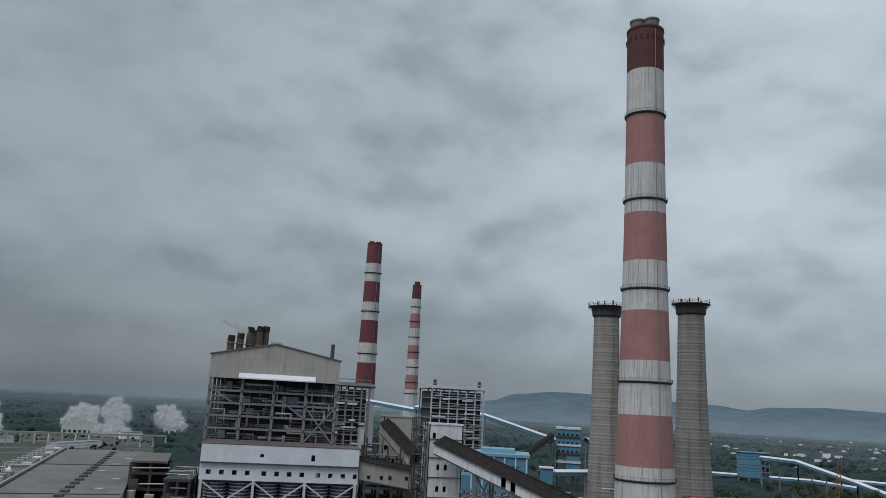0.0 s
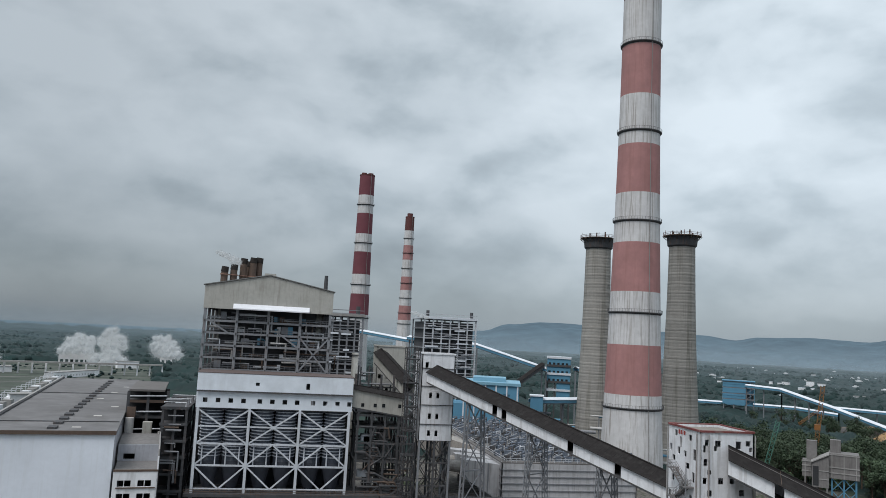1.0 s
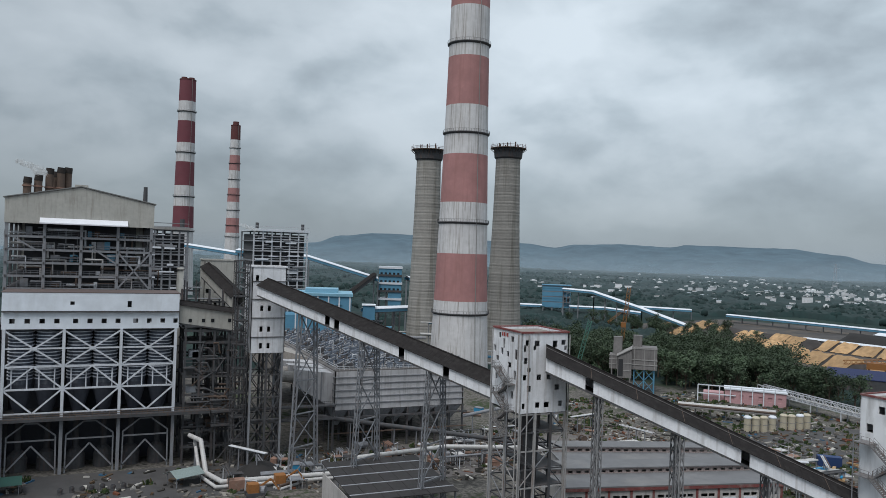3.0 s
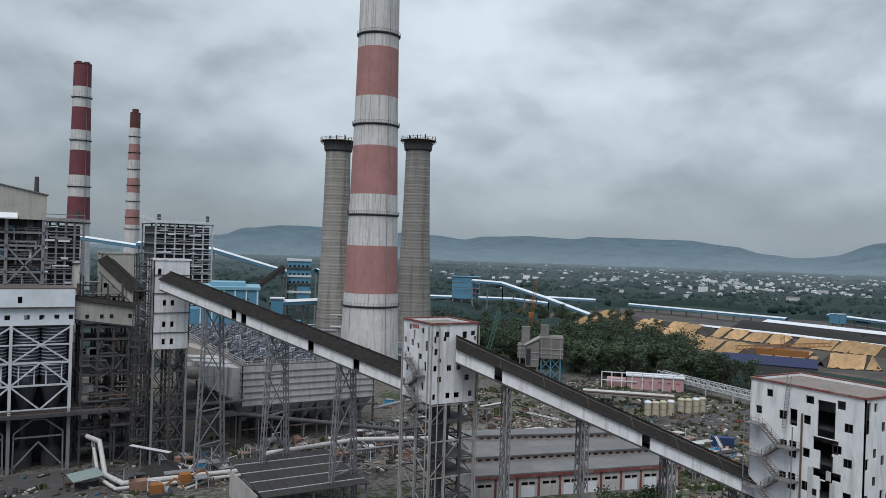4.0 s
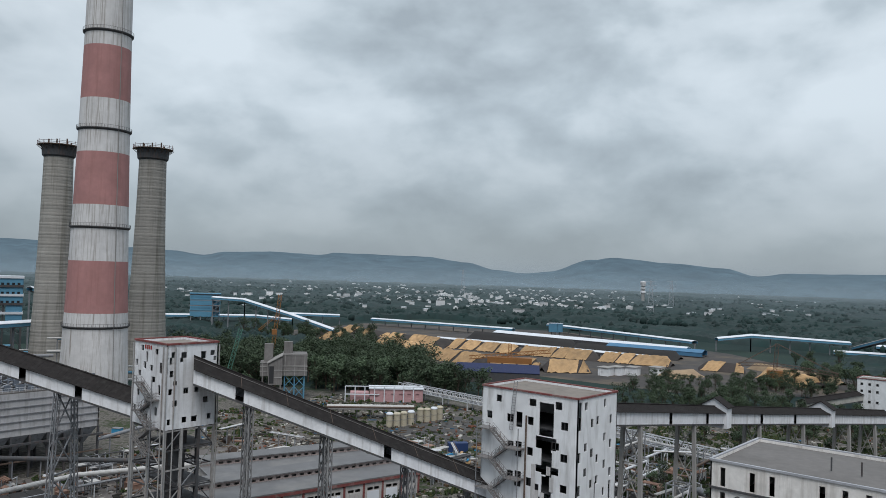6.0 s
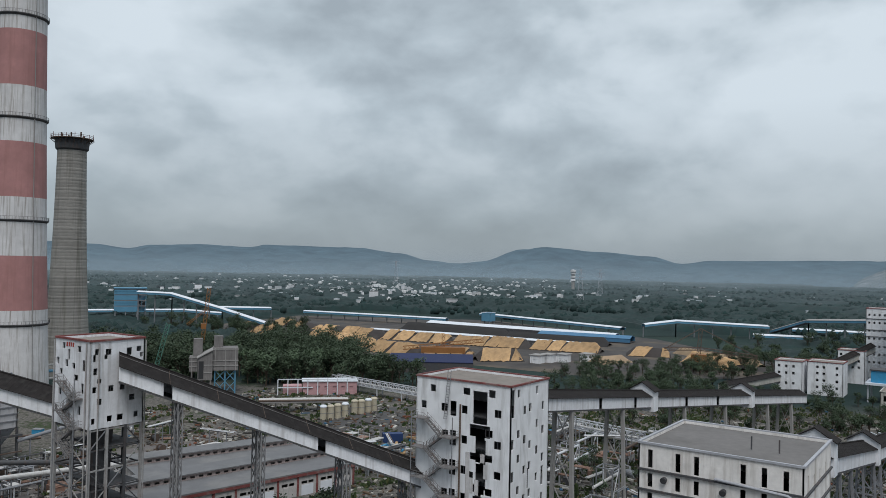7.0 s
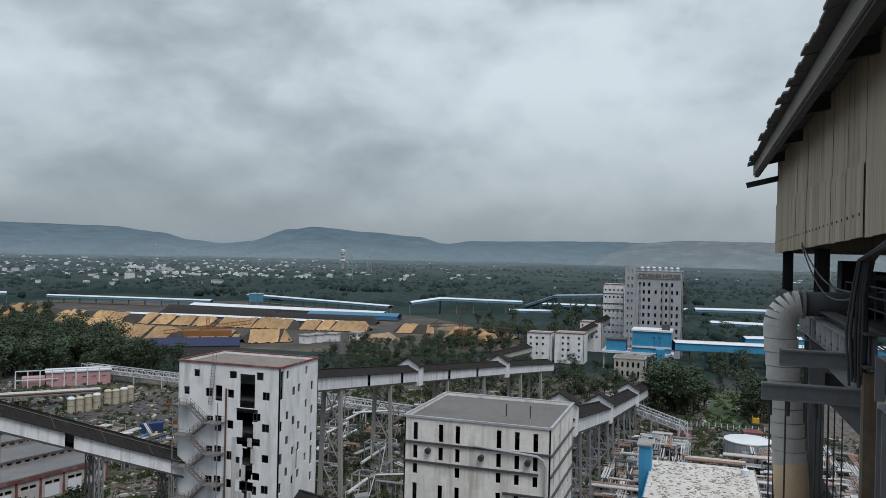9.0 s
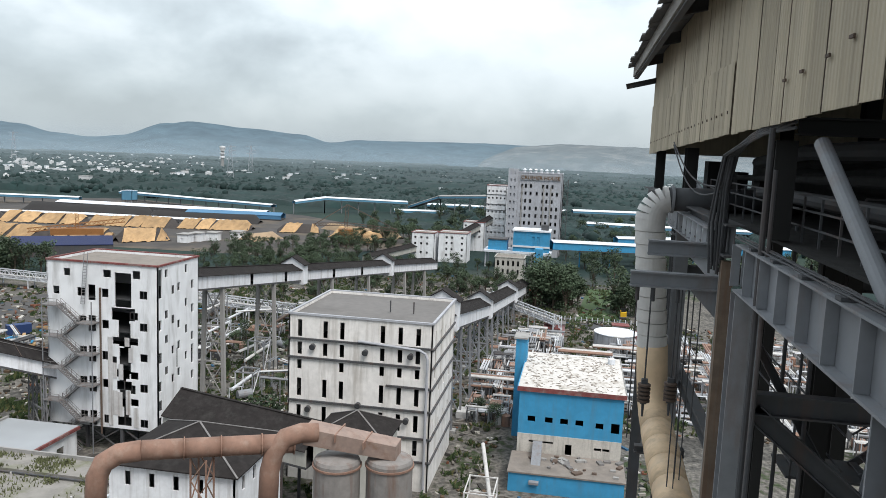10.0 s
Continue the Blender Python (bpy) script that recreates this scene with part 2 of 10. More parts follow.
class B:
    """Collects vertices and faces of one mesh."""

    def __init__(self):
        self.v, self.f = [], []

    def add(self, vs, fs):
        o = len(self.v)
        self.v += [tuple(p) for p in vs]
        self.f += [tuple(i + o for i in q) for q in fs]
        return self

    def box(self, x0, x1, y0, y1, z0, z1):
        vs = [(x, y, z) for z in (z0, z1) for x, y in ((x0, y0), (x1, y0), (x1, y1), (x0, y1))]
        return self.add(vs, [(3, 2, 1, 0), (4, 5, 6, 7), (0, 1, 5, 4), (1, 2, 6, 5), (2, 3, 7, 6), (3, 0, 4, 7)])

    def bar(self, p, q, w=0.3, h=None):
        p, q = Vector(p), Vector(q)
        h = h or w
        d = (q - p).normalized()
        s = d.cross(Vector((0, 0, 1)))
        s = Vector((1, 0, 0)) if s.length < 1e-4 else s.normalized()
        u = s.cross(d)
        vs = [a + s * sx_ * w / 2 + u * uz * h / 2 for a in (p, q) for sx_, uz in ((-1, -1), (1, -1), (1, 1), (-1, 1))]
        return self.add(vs, [(3, 2, 1, 0), (4, 5, 6, 7), (0, 1, 5, 4), (1, 2, 6, 5), (2, 3, 7, 6), (3, 0, 4, 7)])

    def tube(self, p, q, r, r2=None, n=12, cap=True):
        p, q = Vector(p), Vector(q)
        r2 = r if r2 is None else r2
        d = (q - p).normalized()
        s = d.cross(Vector((0, 0, 1)))
        s = Vector((1, 0, 0)) if s.length < 1e-4 else s.normalized()
        u = s.cross(d)
        vs = [a + (s * math.cos(6.28319 * i / n) + u * math.sin(6.28319 * i / n)) * rr for a, rr in ((p, r), (q, r2)) for i in range(n)]
        fs = [(i, (i + 1) % n, n + (i + 1) % n, n + i) for i in range(n)]
        if cap:
            fs += [tuple(range(n))[::-1], tuple(range(n, 2 * n))]
        return self.add(vs, fs)

    def lathe(self, cx, cy, prof, n=48):
        vs = [(cx + r * math.cos(6.28319 * i / n), cy + r * math.sin(6.28319 * i / n), z) for r, z in prof for i in range(n)]
        fs = [(k * n + i, k * n + (i + 1) % n, (k + 1) * n + (i + 1) % n, (k + 1) * n + i) for k in range(len(prof) - 1) for i in range(n)]
        return self.add(vs, fs)

    def sweep(self, pts, r, n=16):
        """A round pipe along a polyline with mitred bends."""
        pts = [Vector(p) for p in pts]
        rings = []
        ref = Vector((0, 0, 1)) if abs((pts[1] - pts[0]).normalized().z) < 0.9 else Vector((0, 1, 0))
        for i, p in enumerate(pts):
            a = (pts[i] - pts[i - 1]).normalized() if i else (pts[1] - pts[0]).normalized()
            b = (pts[i + 1] - pts[i]).normalized() if i + 1 < len(pts) else a
            d = (a + b).normalized()
            s = d.cross(ref).normalized()
            u = s.cross(d)
            ref = u
            rr = r[i] if isinstance(r, (list, tuple)) else r
            rings.append([p + (s * math.cos(6.28319 * k / n) + u * math.sin(6.28319 * k / n)) * rr for k in range(n)])
        vs = [v for ring in rings for v in ring]
        fs = [(j * n + k, j * n + (k + 1) % n, (j + 1) * n + (k + 1) % n, (j + 1) * n + k) for j in range(len(pts) - 1) for k in range(n)]
        fs += [tuple(range(n))[::-1], tuple((len(pts) - 1) * n + k for k in range(n))]
        return self.add(vs, fs)

    def wall(self, o, ux, uy, width, height, thick, holes=()):
        """An upright wall with real openings. o: lower corner on the outer face; (ux, uy): along it; its inside lies to the left of that way. holes: (u0, u1, z0, z1) above o."""
        o, u, nrm = Vector(o), Vector((ux, uy, 0)), Vector((-uy, ux, 0))
        us = sorted({0.0, width, *[h[0] for h in holes], *[h[1] for h in holes]})
        zs = sorted({0.0, height, *[h[2] for h in holes], *[h[3] for h in holes]})
        us, zs = [a for a in us if 0 <= a <= width], [a for a in zs if 0 <= a <= height]

        def pt(a, z, dep):
            return o + u * a + Vector((0, 0, z)) + nrm * dep

        gone = {(i, j) for i in range(len(us) - 1) for j in range(len(zs) - 1) for h in holes
                if h[0] <= (us[i] + us[i + 1]) / 2 <= h[1] and h[2] <= (zs[j] + zs[j + 1]) / 2 <= h[3]}
        for i in range(len(us) - 1):
            for j in range(len(zs) - 1):
                if (i, j) in gone:
                    continue
                a, b, c, d = us[i], us[i + 1], zs[j], zs[j + 1]
                for dep, flip in ((0, False), (thick, True)):
                    q = [pt(a, c, dep), pt(b, c, dep), pt(b, d, dep), pt(a, d, dep)]
                    self.add(q[::-1] if flip else q, [(0, 1, 2, 3)])
                for (ii, jj), e in (((i - 1, j), ((a, c), (a, d))), ((i + 1, j), ((b, c), (b, d))), ((i, j - 1), ((a, c), (b, c))), ((i, j + 1), ((a, d), (b, d)))):
                    if (ii, jj) in gone or ii < 0 or jj < 0 or ii >= len(us) - 1 or jj >= len(zs) - 1:
                        (p0, p1), (q0, q1) = e
                        self.add([pt(p0, p1, 0), pt(q0, q1, 0), pt(q0, q1, thick), pt(p0, p1, thick)], [(0, 1, 2, 3)])
        return self


def mesh_of(name, b, material, smooth=False):
    me = bpy.data.meshes.new(name)
    me.from_pydata(b.v, [], b.f)
    me.materials.append(material)
    if smooth:
        me.shade_smooth()
    return me


def thing(name, loc, label, category, group="", kind="", turn=0.0):
    """A top-level thing: an Empty at its base."""
    ob = new(name)
    ob.matrix_basis = pose(*loc, 0, 0, turn)
    ob.empty_display_size = 0.5
    return tagged(ob, label, category, group, kind)


def base_of(ob):
    while ob.parent:
        ob = ob.parent
    return ob.matrix_basis


def part(name, b, material, parent, label="", smooth=False, local=False):
    """Links one mesh under a thing or a part; its corners are given in the world unless local."""
    me = mesh_of(name, b, material, smooth)
    if not local:
        me.transform(base_of(parent).inverted())
    ob = new(name, me)
    ob.parent = parent
    if label:
        ob["label"] = label
    return ob


def solid(name, b, material, loc, label, category, group="", kind="", smooth=False):
    """A top-level thing of one mesh, its corners given in the world."""
    me = mesh_of(name, b, material, smooth)
    me.transform(Matrix.Translation(loc).inverted())
    ob = new(name, me)
    ob.location = loc
    return tagged(ob, label, category, group, kind)


def lattice(b, p, q, w, step=None, t=None):
    """A laced column or boom between two points, w across."""
    p, q = Vector(p), Vector(q)
    d = (q - p)
    length = d.length
    d.normalize()
    s = d.cross(Vector((0, 0, 1)))
    s = Vector((1, 0, 0)) if s.length < 0.05 else s.normalized()
    u = s.cross(d)
    t = t or w * 0.14
    step = step or w * 1.2
    cs = [(s * a + u * c) * w / 2 for a, c in ((-1, -1), (1, -1), (1, 1), (-1, 1))]
    for c in cs:
        b.bar(p + c, q + c, t)
    k = max(1, int(length / step))
    for i in range(k):
        a0, a1 = p + d * (length * i / k), p + d * (length * (i + 1) / k)
        for j in range(4):
            c0, c1 = cs[j], cs[(j + 1) % 4]
            b.bar(a0 + (c0 if i % 2 else c1), a1 + (c1 if i % 2 else c0), t * 0.7)
    return b


# ---- ground and distance ----
rnd = random.Random(7)


def ground_material():
    m = bpy.data.materials.new("plant_ground")
    m.use_nodes = True
    n, l = m.node_tree.nodes, m.node_tree.links
    bs = n["Principled BSDF"]
    bs.inputs["Roughness"].default_value = 0.95
    bs.inputs["Specular IOR Level"].default_value = 0.15
    tco = n.new("ShaderNodeTexCoord")

    def nz(scale, detail=6.0):
        t = n.new("ShaderNodeTexNoise")
        t.inputs["Scale"].default_value, t.inputs["Detail"].default_value = scale, detail
        l.new(tco.outputs["Object"], t.inputs["Vector"])
        return t.outputs["Fac"]

    def ramp(fac, stops):
        r = n.new("ShaderNodeValToRGB")
        while len(r.color_ramp.elements) < len(stops):
            r.color_ramp.elements.new(0.5)
        for e, (p, c) in zip(r.color_ramp.elements, stops):
            e.position, e.color = p, (*c, 1)
        l.new(fac, r.inputs["Fac"])
        return r.outputs[0]

    cm = n.new("ShaderNodeMix")
    cm.inputs["Factor"].default_value = 0.42
    l.new(nz(0.05), cm.inputs["A"]), l.new(nz(0.55), cm.inputs["B"])
    dirt = ramp(cm.outputs["Result"], [(0.36, (0.042, 0.040, 0.038)), (0.45, (0.085, 0.08, 0.074)), (0.51, (0.14, 0.129, 0.117)), (0.55, (0.085, 0.08, 0.07)), (0.60, (0.042, 0.056, 0.028))])
    fine = ramp(nz(1.4, 8.0), [(0.3, (0.6, 0.6, 0.6)), (0.7, (1.5, 1.5, 1.5))])
    mul = n.new("ShaderNodeMix")
    mul.data_type, mul.blend_type = "RGBA", "MULTIPLY"
    mul.inputs["Factor"].default_value = 1.0
    l.new(dirt, mul.inputs["A"]), l.new(fine, mul.inputs["B"])
    green = ramp(nz(0.006, 10.0), [(0.38, (0.016, 0.030, 0.029)), (0.52, (0.021, 0.038, 0.035)), (0.64, (0.033, 0.052, 0.042)), (0.76, (0.056, 0.066, 0.054))])
    ln = n.new("ShaderNodeVectorMath")
    ln.operation = "LENGTH"
    l.new(tco.outputs["Object"], ln.inputs[0])
    wob = n.new("ShaderNodeMath")
    wob.operation = "MULTIPLY_ADD"
    wob.inputs[1].default_value = 160.0
    l.new(nz(0.012), wob.inputs[0]), l.new(ln.outputs["Value"], wob.inputs[2])
    mr = n.new("ShaderNodeMapRange")
    mr.inputs[1].default_value, mr.inputs[2].default_value = 400, 440
    l.new(wob.outputs[0], mr.inputs[0])
    mx = n.new("ShaderNodeMix")
    mx.data_type = "RGBA"
    l.new(mr.outputs[0], mx.inputs["Factor"]), l.new(mul.outputs["Result"], mx.inputs["A"]), l.new(green, mx.inputs["B"])
    l.new(mx.outputs["Result"], bs.inputs["Base Color"])
    bp = n.new("ShaderNodeBump")
    bp.inputs["Strength"].default_value, bp.inputs["Distance"].default_value = 0.4, 0.3
    l.new(nz(0.8), bp.inputs["Height"]), l.new(bp.outputs[0], bs.inputs["Normal"])
    return m


gb = B()
NG = 40
rad = [0] + [30 * (4950 / 30) ** (i / (NG - 1)) for i in range(NG)]
SEG = 72
vs = [(0, 0, 0)] + [(r * math.sin(6.28319 * k / SEG), r * math.cos(6.28319 * k / SEG), 0) for r in rad[1:] for k in range(SEG)]
fs = [(0, 1 + (k + 1) % SEG, 1 + k) for k in range(SEG)]
fs += [(1 + i * SEG + k, 1 + i * SEG + (k + 1) % SEG, 1 + (i + 1) * SEG + (k + 1) % SEG, 1 + (i + 1) * SEG + k) for i in range(NG - 1) for k in range(SEG)]
gb.add(vs, fs)
solid("ground", gb, ground_material(), (0, 0, 0), "bare earth of the plant passing into green plain", "ground", kind="structure")


def ridge_height(az):
    """Crest of the flat-topped hills, in metres, by bearing in degrees."""
    knots = [(-180, 4), (5, 5), (8, 16), (12, 52), (14.6, 86), (16.4, 132), (19.2, 155), (24, 148), (30, 124), (32.3, 104), (33.7, 126), (37, 136), (40.5, 127), (41.5, 143), (48, 138), (51.4, 109), (53.2, 71), (55.6, 55), (57, 66), (60.5, 150), (62, 164), (66, 140), (69.5, 119), (71.6, 79), (73.5, 100), (83, 112), (95, 98), (130, 60), (180, 16)]
    for (a0, h0), (a1, h1) in zip(knots, knots[1:]):
        if a0 <= az <= a1:
            k = (az - a0) / (a1 - a0)
            k = k * k * (3 - 2 * k)
            return h0 + (h1 - h0) * k
    return 40


def hill_range(name, r0, r1, scale, seed, lo, hi, label):
    b = B()
    n_az, n_r = 420, 10
    vs = []
    for i in range(n_az + 1):
        az = lo + (hi - lo) * i / n_az
        crest = ridge_height(az) * scale + noise.noise((az * 0.9, seed, 0)) * 3 * scale + noise.noise((az * 3, seed, 3)) * 2.5 + noise.noise((az * 14, seed, 8)) * 1.2
        for j in range(n_r + 1):
            k = j / n_r
            r = r0 + (r1 - r0) * k
            z = max(crest, 4) * (k ** 0.7 if k < 1 else 1) + noise.noise((az * 1.5, k * 3, seed)) * 16 * math.sin(3.14159 * k) + noise.noise((az * 5, k * 2.2, seed + 4)) * 9 * math.sin(3.14159 * k)
            vs.append((r * math.sin(radians(az)), r * math.cos(radians(az)), z - 2))
    fs = [(i * (n_r + 1) + j, (i + 1) * (n_r + 1) + j, (i + 1) * (n_r + 1) + j + 1, i * (n_r + 1) + j + 1) for i in range(n_az) for j in range(n_r)]
    b.add(vs, fs)
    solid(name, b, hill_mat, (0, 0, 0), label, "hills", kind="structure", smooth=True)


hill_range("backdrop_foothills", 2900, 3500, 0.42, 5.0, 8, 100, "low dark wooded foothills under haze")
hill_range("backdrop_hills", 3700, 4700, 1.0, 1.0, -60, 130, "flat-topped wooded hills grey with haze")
# a nearer bald ridge beyond the grey tower
nb = B()
vs, na = [], 90
for i in range(na + 1):
    az = 82.5 + 24 * i / na
    k = i / na
    crest = 58 + 46 * min(1, (k * 4) ** 0.7) * (1 - 0.25 * max(0, (k - 0.3))) - (1 - min(1, k * 9)) * 45
    for j in range(7):
        r = 2700 + 500 * j / 6
        vs.append((r * math.sin(radians(az)), r * math.cos(radians(az)), max(0, crest * (j / 6) ** 0.6) + noise.noise((az * 2, j, 5)) * 3 - 1))
nb.add(vs, [(i * 7 + j, (i + 1) * 7 + j, (i + 1) * 7 + j + 1, i * 7 + j + 1) for i in range(na) for j in range(6)])
# the ridge emits a little too, as painted haze
solid("backdrop_ridge", nb, mat("bald_haze_glow_ridge", (0.085, 0.095, 0.095), 1.0, vary=0.4, grain=0.012, big=0.003, bump=0, spec=0.0, stain=(0.22, 0.21, 0.20), stain_amt=0.6, stain_scale=(0.012, 0.012, 0.03), haze_glow=(0.070, 0.086, 0.098)), (0, 0, 0), "bald grey quarried ridge under mist", "hills", kind="structure", smooth=True)

ICO = None


def ico_dirs(sub_=2):
    global ICO
    if ICO is None or ICO[2] != sub_:
        bm = bmesh.new()
        bmesh.ops.create_icosphere(bm, subdivisions=sub_, radius=1.0)
        ICO = ([v.co.copy() for v in bm.verts], [tuple(v.index for v in f.verts) for f in bm.faces], sub_)
        bm.free()
    return ICO[:2]


def clump(b, x, y, r, h, seed):
    vs, fs = ico_dirs(1)
    b.add([(x + v.x * r * (1 + 0.5 * noise.noise((v.x * 1.7 + seed, v.y * 1.7, v.z * 1.7))), y + v.y * r * (1 + 0.5 * noise.noise((v.x * 2 + seed, v.y * 2, v.z * 2 + 9))),
            h * 0.42 + v.z * h * 0.58 * (1 + 0.5 * noise.noise((v.x * 2.2, v.y * 2.2 + seed, v.z * 2.2)))) for v in vs], fs)


def polar(az, d):
    return d * math.sin(radians(az)), d * math.cos(radians(az))


def open_ground(x, y):
    """Where no wood stands: the plant, the coal yard and clearings."""
    d, az = math.hypot(x, y), math.degrees(math.atan2(x, y))
    return d < 970 and az < -8.6 or d < 620 and az < 0 or d < 560 and az < 29.5 or d < 455 and az < 42 or d < 470 and az > 60 or (336 + max(0, y - 380) * 0.42 < x < 660 and 150 < y < 580) or (x < 490 and -140 < y <= 150) or d < 470


woods = B()
CA, CR = 800, 235
for j in range(CR):
    d = 470 * 1.0078 ** j
    for i in range(CA):
        az = -36 + 148 * i / (CA - 1) + rnd.uniform(-0.05, 0.05)
        x, y = d * math.sin(radians(az)), d * math.cos(radians(az))
        if open_ground(x, y):
            z = -1.5
        else:
            grove = noise.noise((x * 0.006, y * 0.006, 3)) + 0.6 * noise.noise((x * 0.02, y * 0.02, 8))
            crown = 1 - abs(noise.noise((x * 0.09, y * 0.09, 1)))
            z = min(1.0, max(-0.4, grove * 2 + 0.75)) * (1.6 + 4.6 * crown) + rnd.uniform(-0.9, 1.3)
        woods.v.append((x, y, z))
woods.f = [(j * CA + i, (j + 1) * CA + i, (j + 1) * CA + i + 1, j * CA + i + 1) for j in range(CR - 1) for i in range(CA - 1) if max(woods.v[j * CA + i][2], woods.v[(j + 1) * CA + i + 1][2], woods.v[(j + 1) * CA + i][2]) > -0.4]
made = 0
while made < 9000:
    az = rnd.uniform(-32, 112)
    d = 480 * (2200 / 480) ** (rnd.random() ** 0.9)
    x, y = polar(az, d)
    if open_ground(x, y) or noise.noise((x * 0.006, y * 0.006, 3)) < -0.1:
        continue
    r = rnd.uniform(1.8, 4.4)
    clump(woods, x, y, r * rnd.uniform(0.9, 1.5), rnd.uniform(5, 9.5), made * 1.7)
    made += 1
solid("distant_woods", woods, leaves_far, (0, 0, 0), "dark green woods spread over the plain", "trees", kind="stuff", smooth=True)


def mist_material(alpha, low, high):
    """Thin mist: scatters light, denser in drifting patches and near the ground."""
    m = bpy.data.materials.new("thin_mist")
    m.use_nodes = True
    n, l = m.node_tree.nodes, m.node_tree.links
    n.clear()
    df, tr_, mx, out = n.new("ShaderNodeBsdfDiffuse"), n.new("ShaderNodeBsdfTransparent"), n.new("ShaderNodeMixShader"), n.new("ShaderNodeOutputMaterial")
    df.inputs[0].default_value = (0.50, 0.60, 0.68, 1)
    tco, nz, sp = n.new("ShaderNodeTexCoord"), n.new("ShaderNodeTexNoise"), n.new("ShaderNodeSeparateXYZ")
    mp = n.new("ShaderNodeMapping")
    mp.inputs["Scale"].default_value = (0.003, 0.003, 0.014)
    l.new(tco.outputs["Object"], mp.inputs[0]), l.new(mp.outputs[0], nz.inputs["Vector"]), l.new(tco.outputs["Object"], sp.inputs[0])
    fall, mul = n.new("ShaderNodeMapRange"), n.new("ShaderNodeMath")
    fall.interpolation_type = "SMOOTHSTEP"
    for i, v in enumerate((low, high, alpha, 0.0)):
        fall.inputs[i + 1].default_value = v
    patch = n.new("ShaderNodeMapRange")
    for i, v in enumerate((0.3, 0.7, 0.7, 1.25)):
        patch.inputs[i + 1].default_value = v
    mul.operation = "MULTIPLY"
    l.new(sp.outputs[2], fall.inputs[0]), l.new(nz.outputs["Fac"], patch.inputs[0])
    l.new(fall.outputs[0], mul.inputs[0]), l.new(patch.outputs[0], mul.inputs[1])
    l.new(mul.outputs[0], mx.inputs[0]), l.new(tr_.outputs[0], mx.inputs[1]), l.new(df.outputs[0], mx.inputs[2])
    l.new(mx.outputs[0], out.inputs["Surface"])
    return m


for r_m, a_m, lo_m, hi_m in ((1100, 0.05, 5, 46), (1400, 0.09, 5, 54), (1800, 0.13, 8, 66), (2250, 0.17, 10, 84), (2650, 0.22, 12, 118)):
    mb = B()
    for i in range(61):
        az = -60 + 190 * i / 60
        rr = r_m * (1 + 0.05 * noise.noise((az * 0.06, r_m, 0)))
        for z in (0, hi_m):
            mb.v.append((rr * math.sin(radians(az)), rr * math.cos(radians(az)), z))
    mb.f = [(2 * i, 2 * i + 2, 2 * i + 3, 2 * i + 1) for i in range(60)]
    ms = solid("mist_bank", mb, mist_material(a_m, lo_m, hi_m), (0, 0, 0), "thin pale mist lying over the plain", "mist", "mist banks", kind="stuff")
    ms.visible_shadow = False

# ---- chimneys ----


def stack(name, x, y, z_top, r_top, r_base, bands, rings, label, ring_r=0.7, lean_=0.62):
    """A tapered striped chimney; bands: (z0, z1, material)."""
    st = thing(name, (x, y, 0), label, "chimney", "striped chimneys")

    def rad_at(z):
        k = 1 - z / z_top
        return r_top + (r_base - r_top) * (lean_ * k + (1 - lean_) * k * k)

    for z0, z1, m in bands:
        n = max(2, int((z1 - z0) / 6))
        part("band", B().lathe(x, y, [(rad_at(z0 + (z1 - z0) * i / n), z0 + (z1 - z0) * i / n) for i in range(n + 1)], 56), m, st, smooth=True)
    for z in rings:
        r = rad_at(z)
        plat = part("gallery_ring", B().lathe(x, y, [(r - 0.05, z - 1.0), (r + ring_r, z - 0.3), (r + ring_r, z), (r - 0.05, z)], 56), steel_dark, st)
        rail = B()
        for i in range(56):
            a0, a1 = 6.28319 * i / 56, 6.28319 * (i + 1) / 56
            p0 = (x + (r + ring_r) * math.cos(a0), y + (r + ring_r) * math.sin(a0))
            p1 = (x + (r + ring_r) * math.cos(a1), y + (r + ring_r) * math.sin(a1))
            rail.bar((*p0, z), (*p0, z + 1.1), 0.07)
            rail.bar((*p0, z + 1.1), (*p1, z + 1.1), 0.07)
        part("handrail", rail, steel_dark, plat)
    part("cap", B().lathe(x, y, [(rad_at(z_top), z_top - 1.2), (rad_at(z_top) + 0.25, z_top - 0.9), (rad_at(z_top) + 0.25, z_top), (rad_at(z_top) - 1.0, z_top + 0.01), (rad_at(z_top) - 1.0, z_top - 4)], 56), stack_soot, st)
    part("top_slab", B().lathe(x, y, [(rad_at(z_top) - 0.9, z_top - 0.6), (0.01, z_top - 0.5)], 40), concrete_dk, st)
    lad = B()
    a = math.atan2(-y, -x) + 0.55
    for k in range(int(z_top / 3)):
        z0, z1 = k * 3.0, k * 3.0 + 3.0
        q0 = [(x + (rad_at(zz) + 0.35) * math.cos(a), y + (rad_at(zz) + 0.35) * math.sin(a), zz) for zz in (z0, z1)]
        lad.bar(q0[0], q0[1], 0.22, 0.2)
    part("ladder", lad, concrete, st)
    return st, rad_at


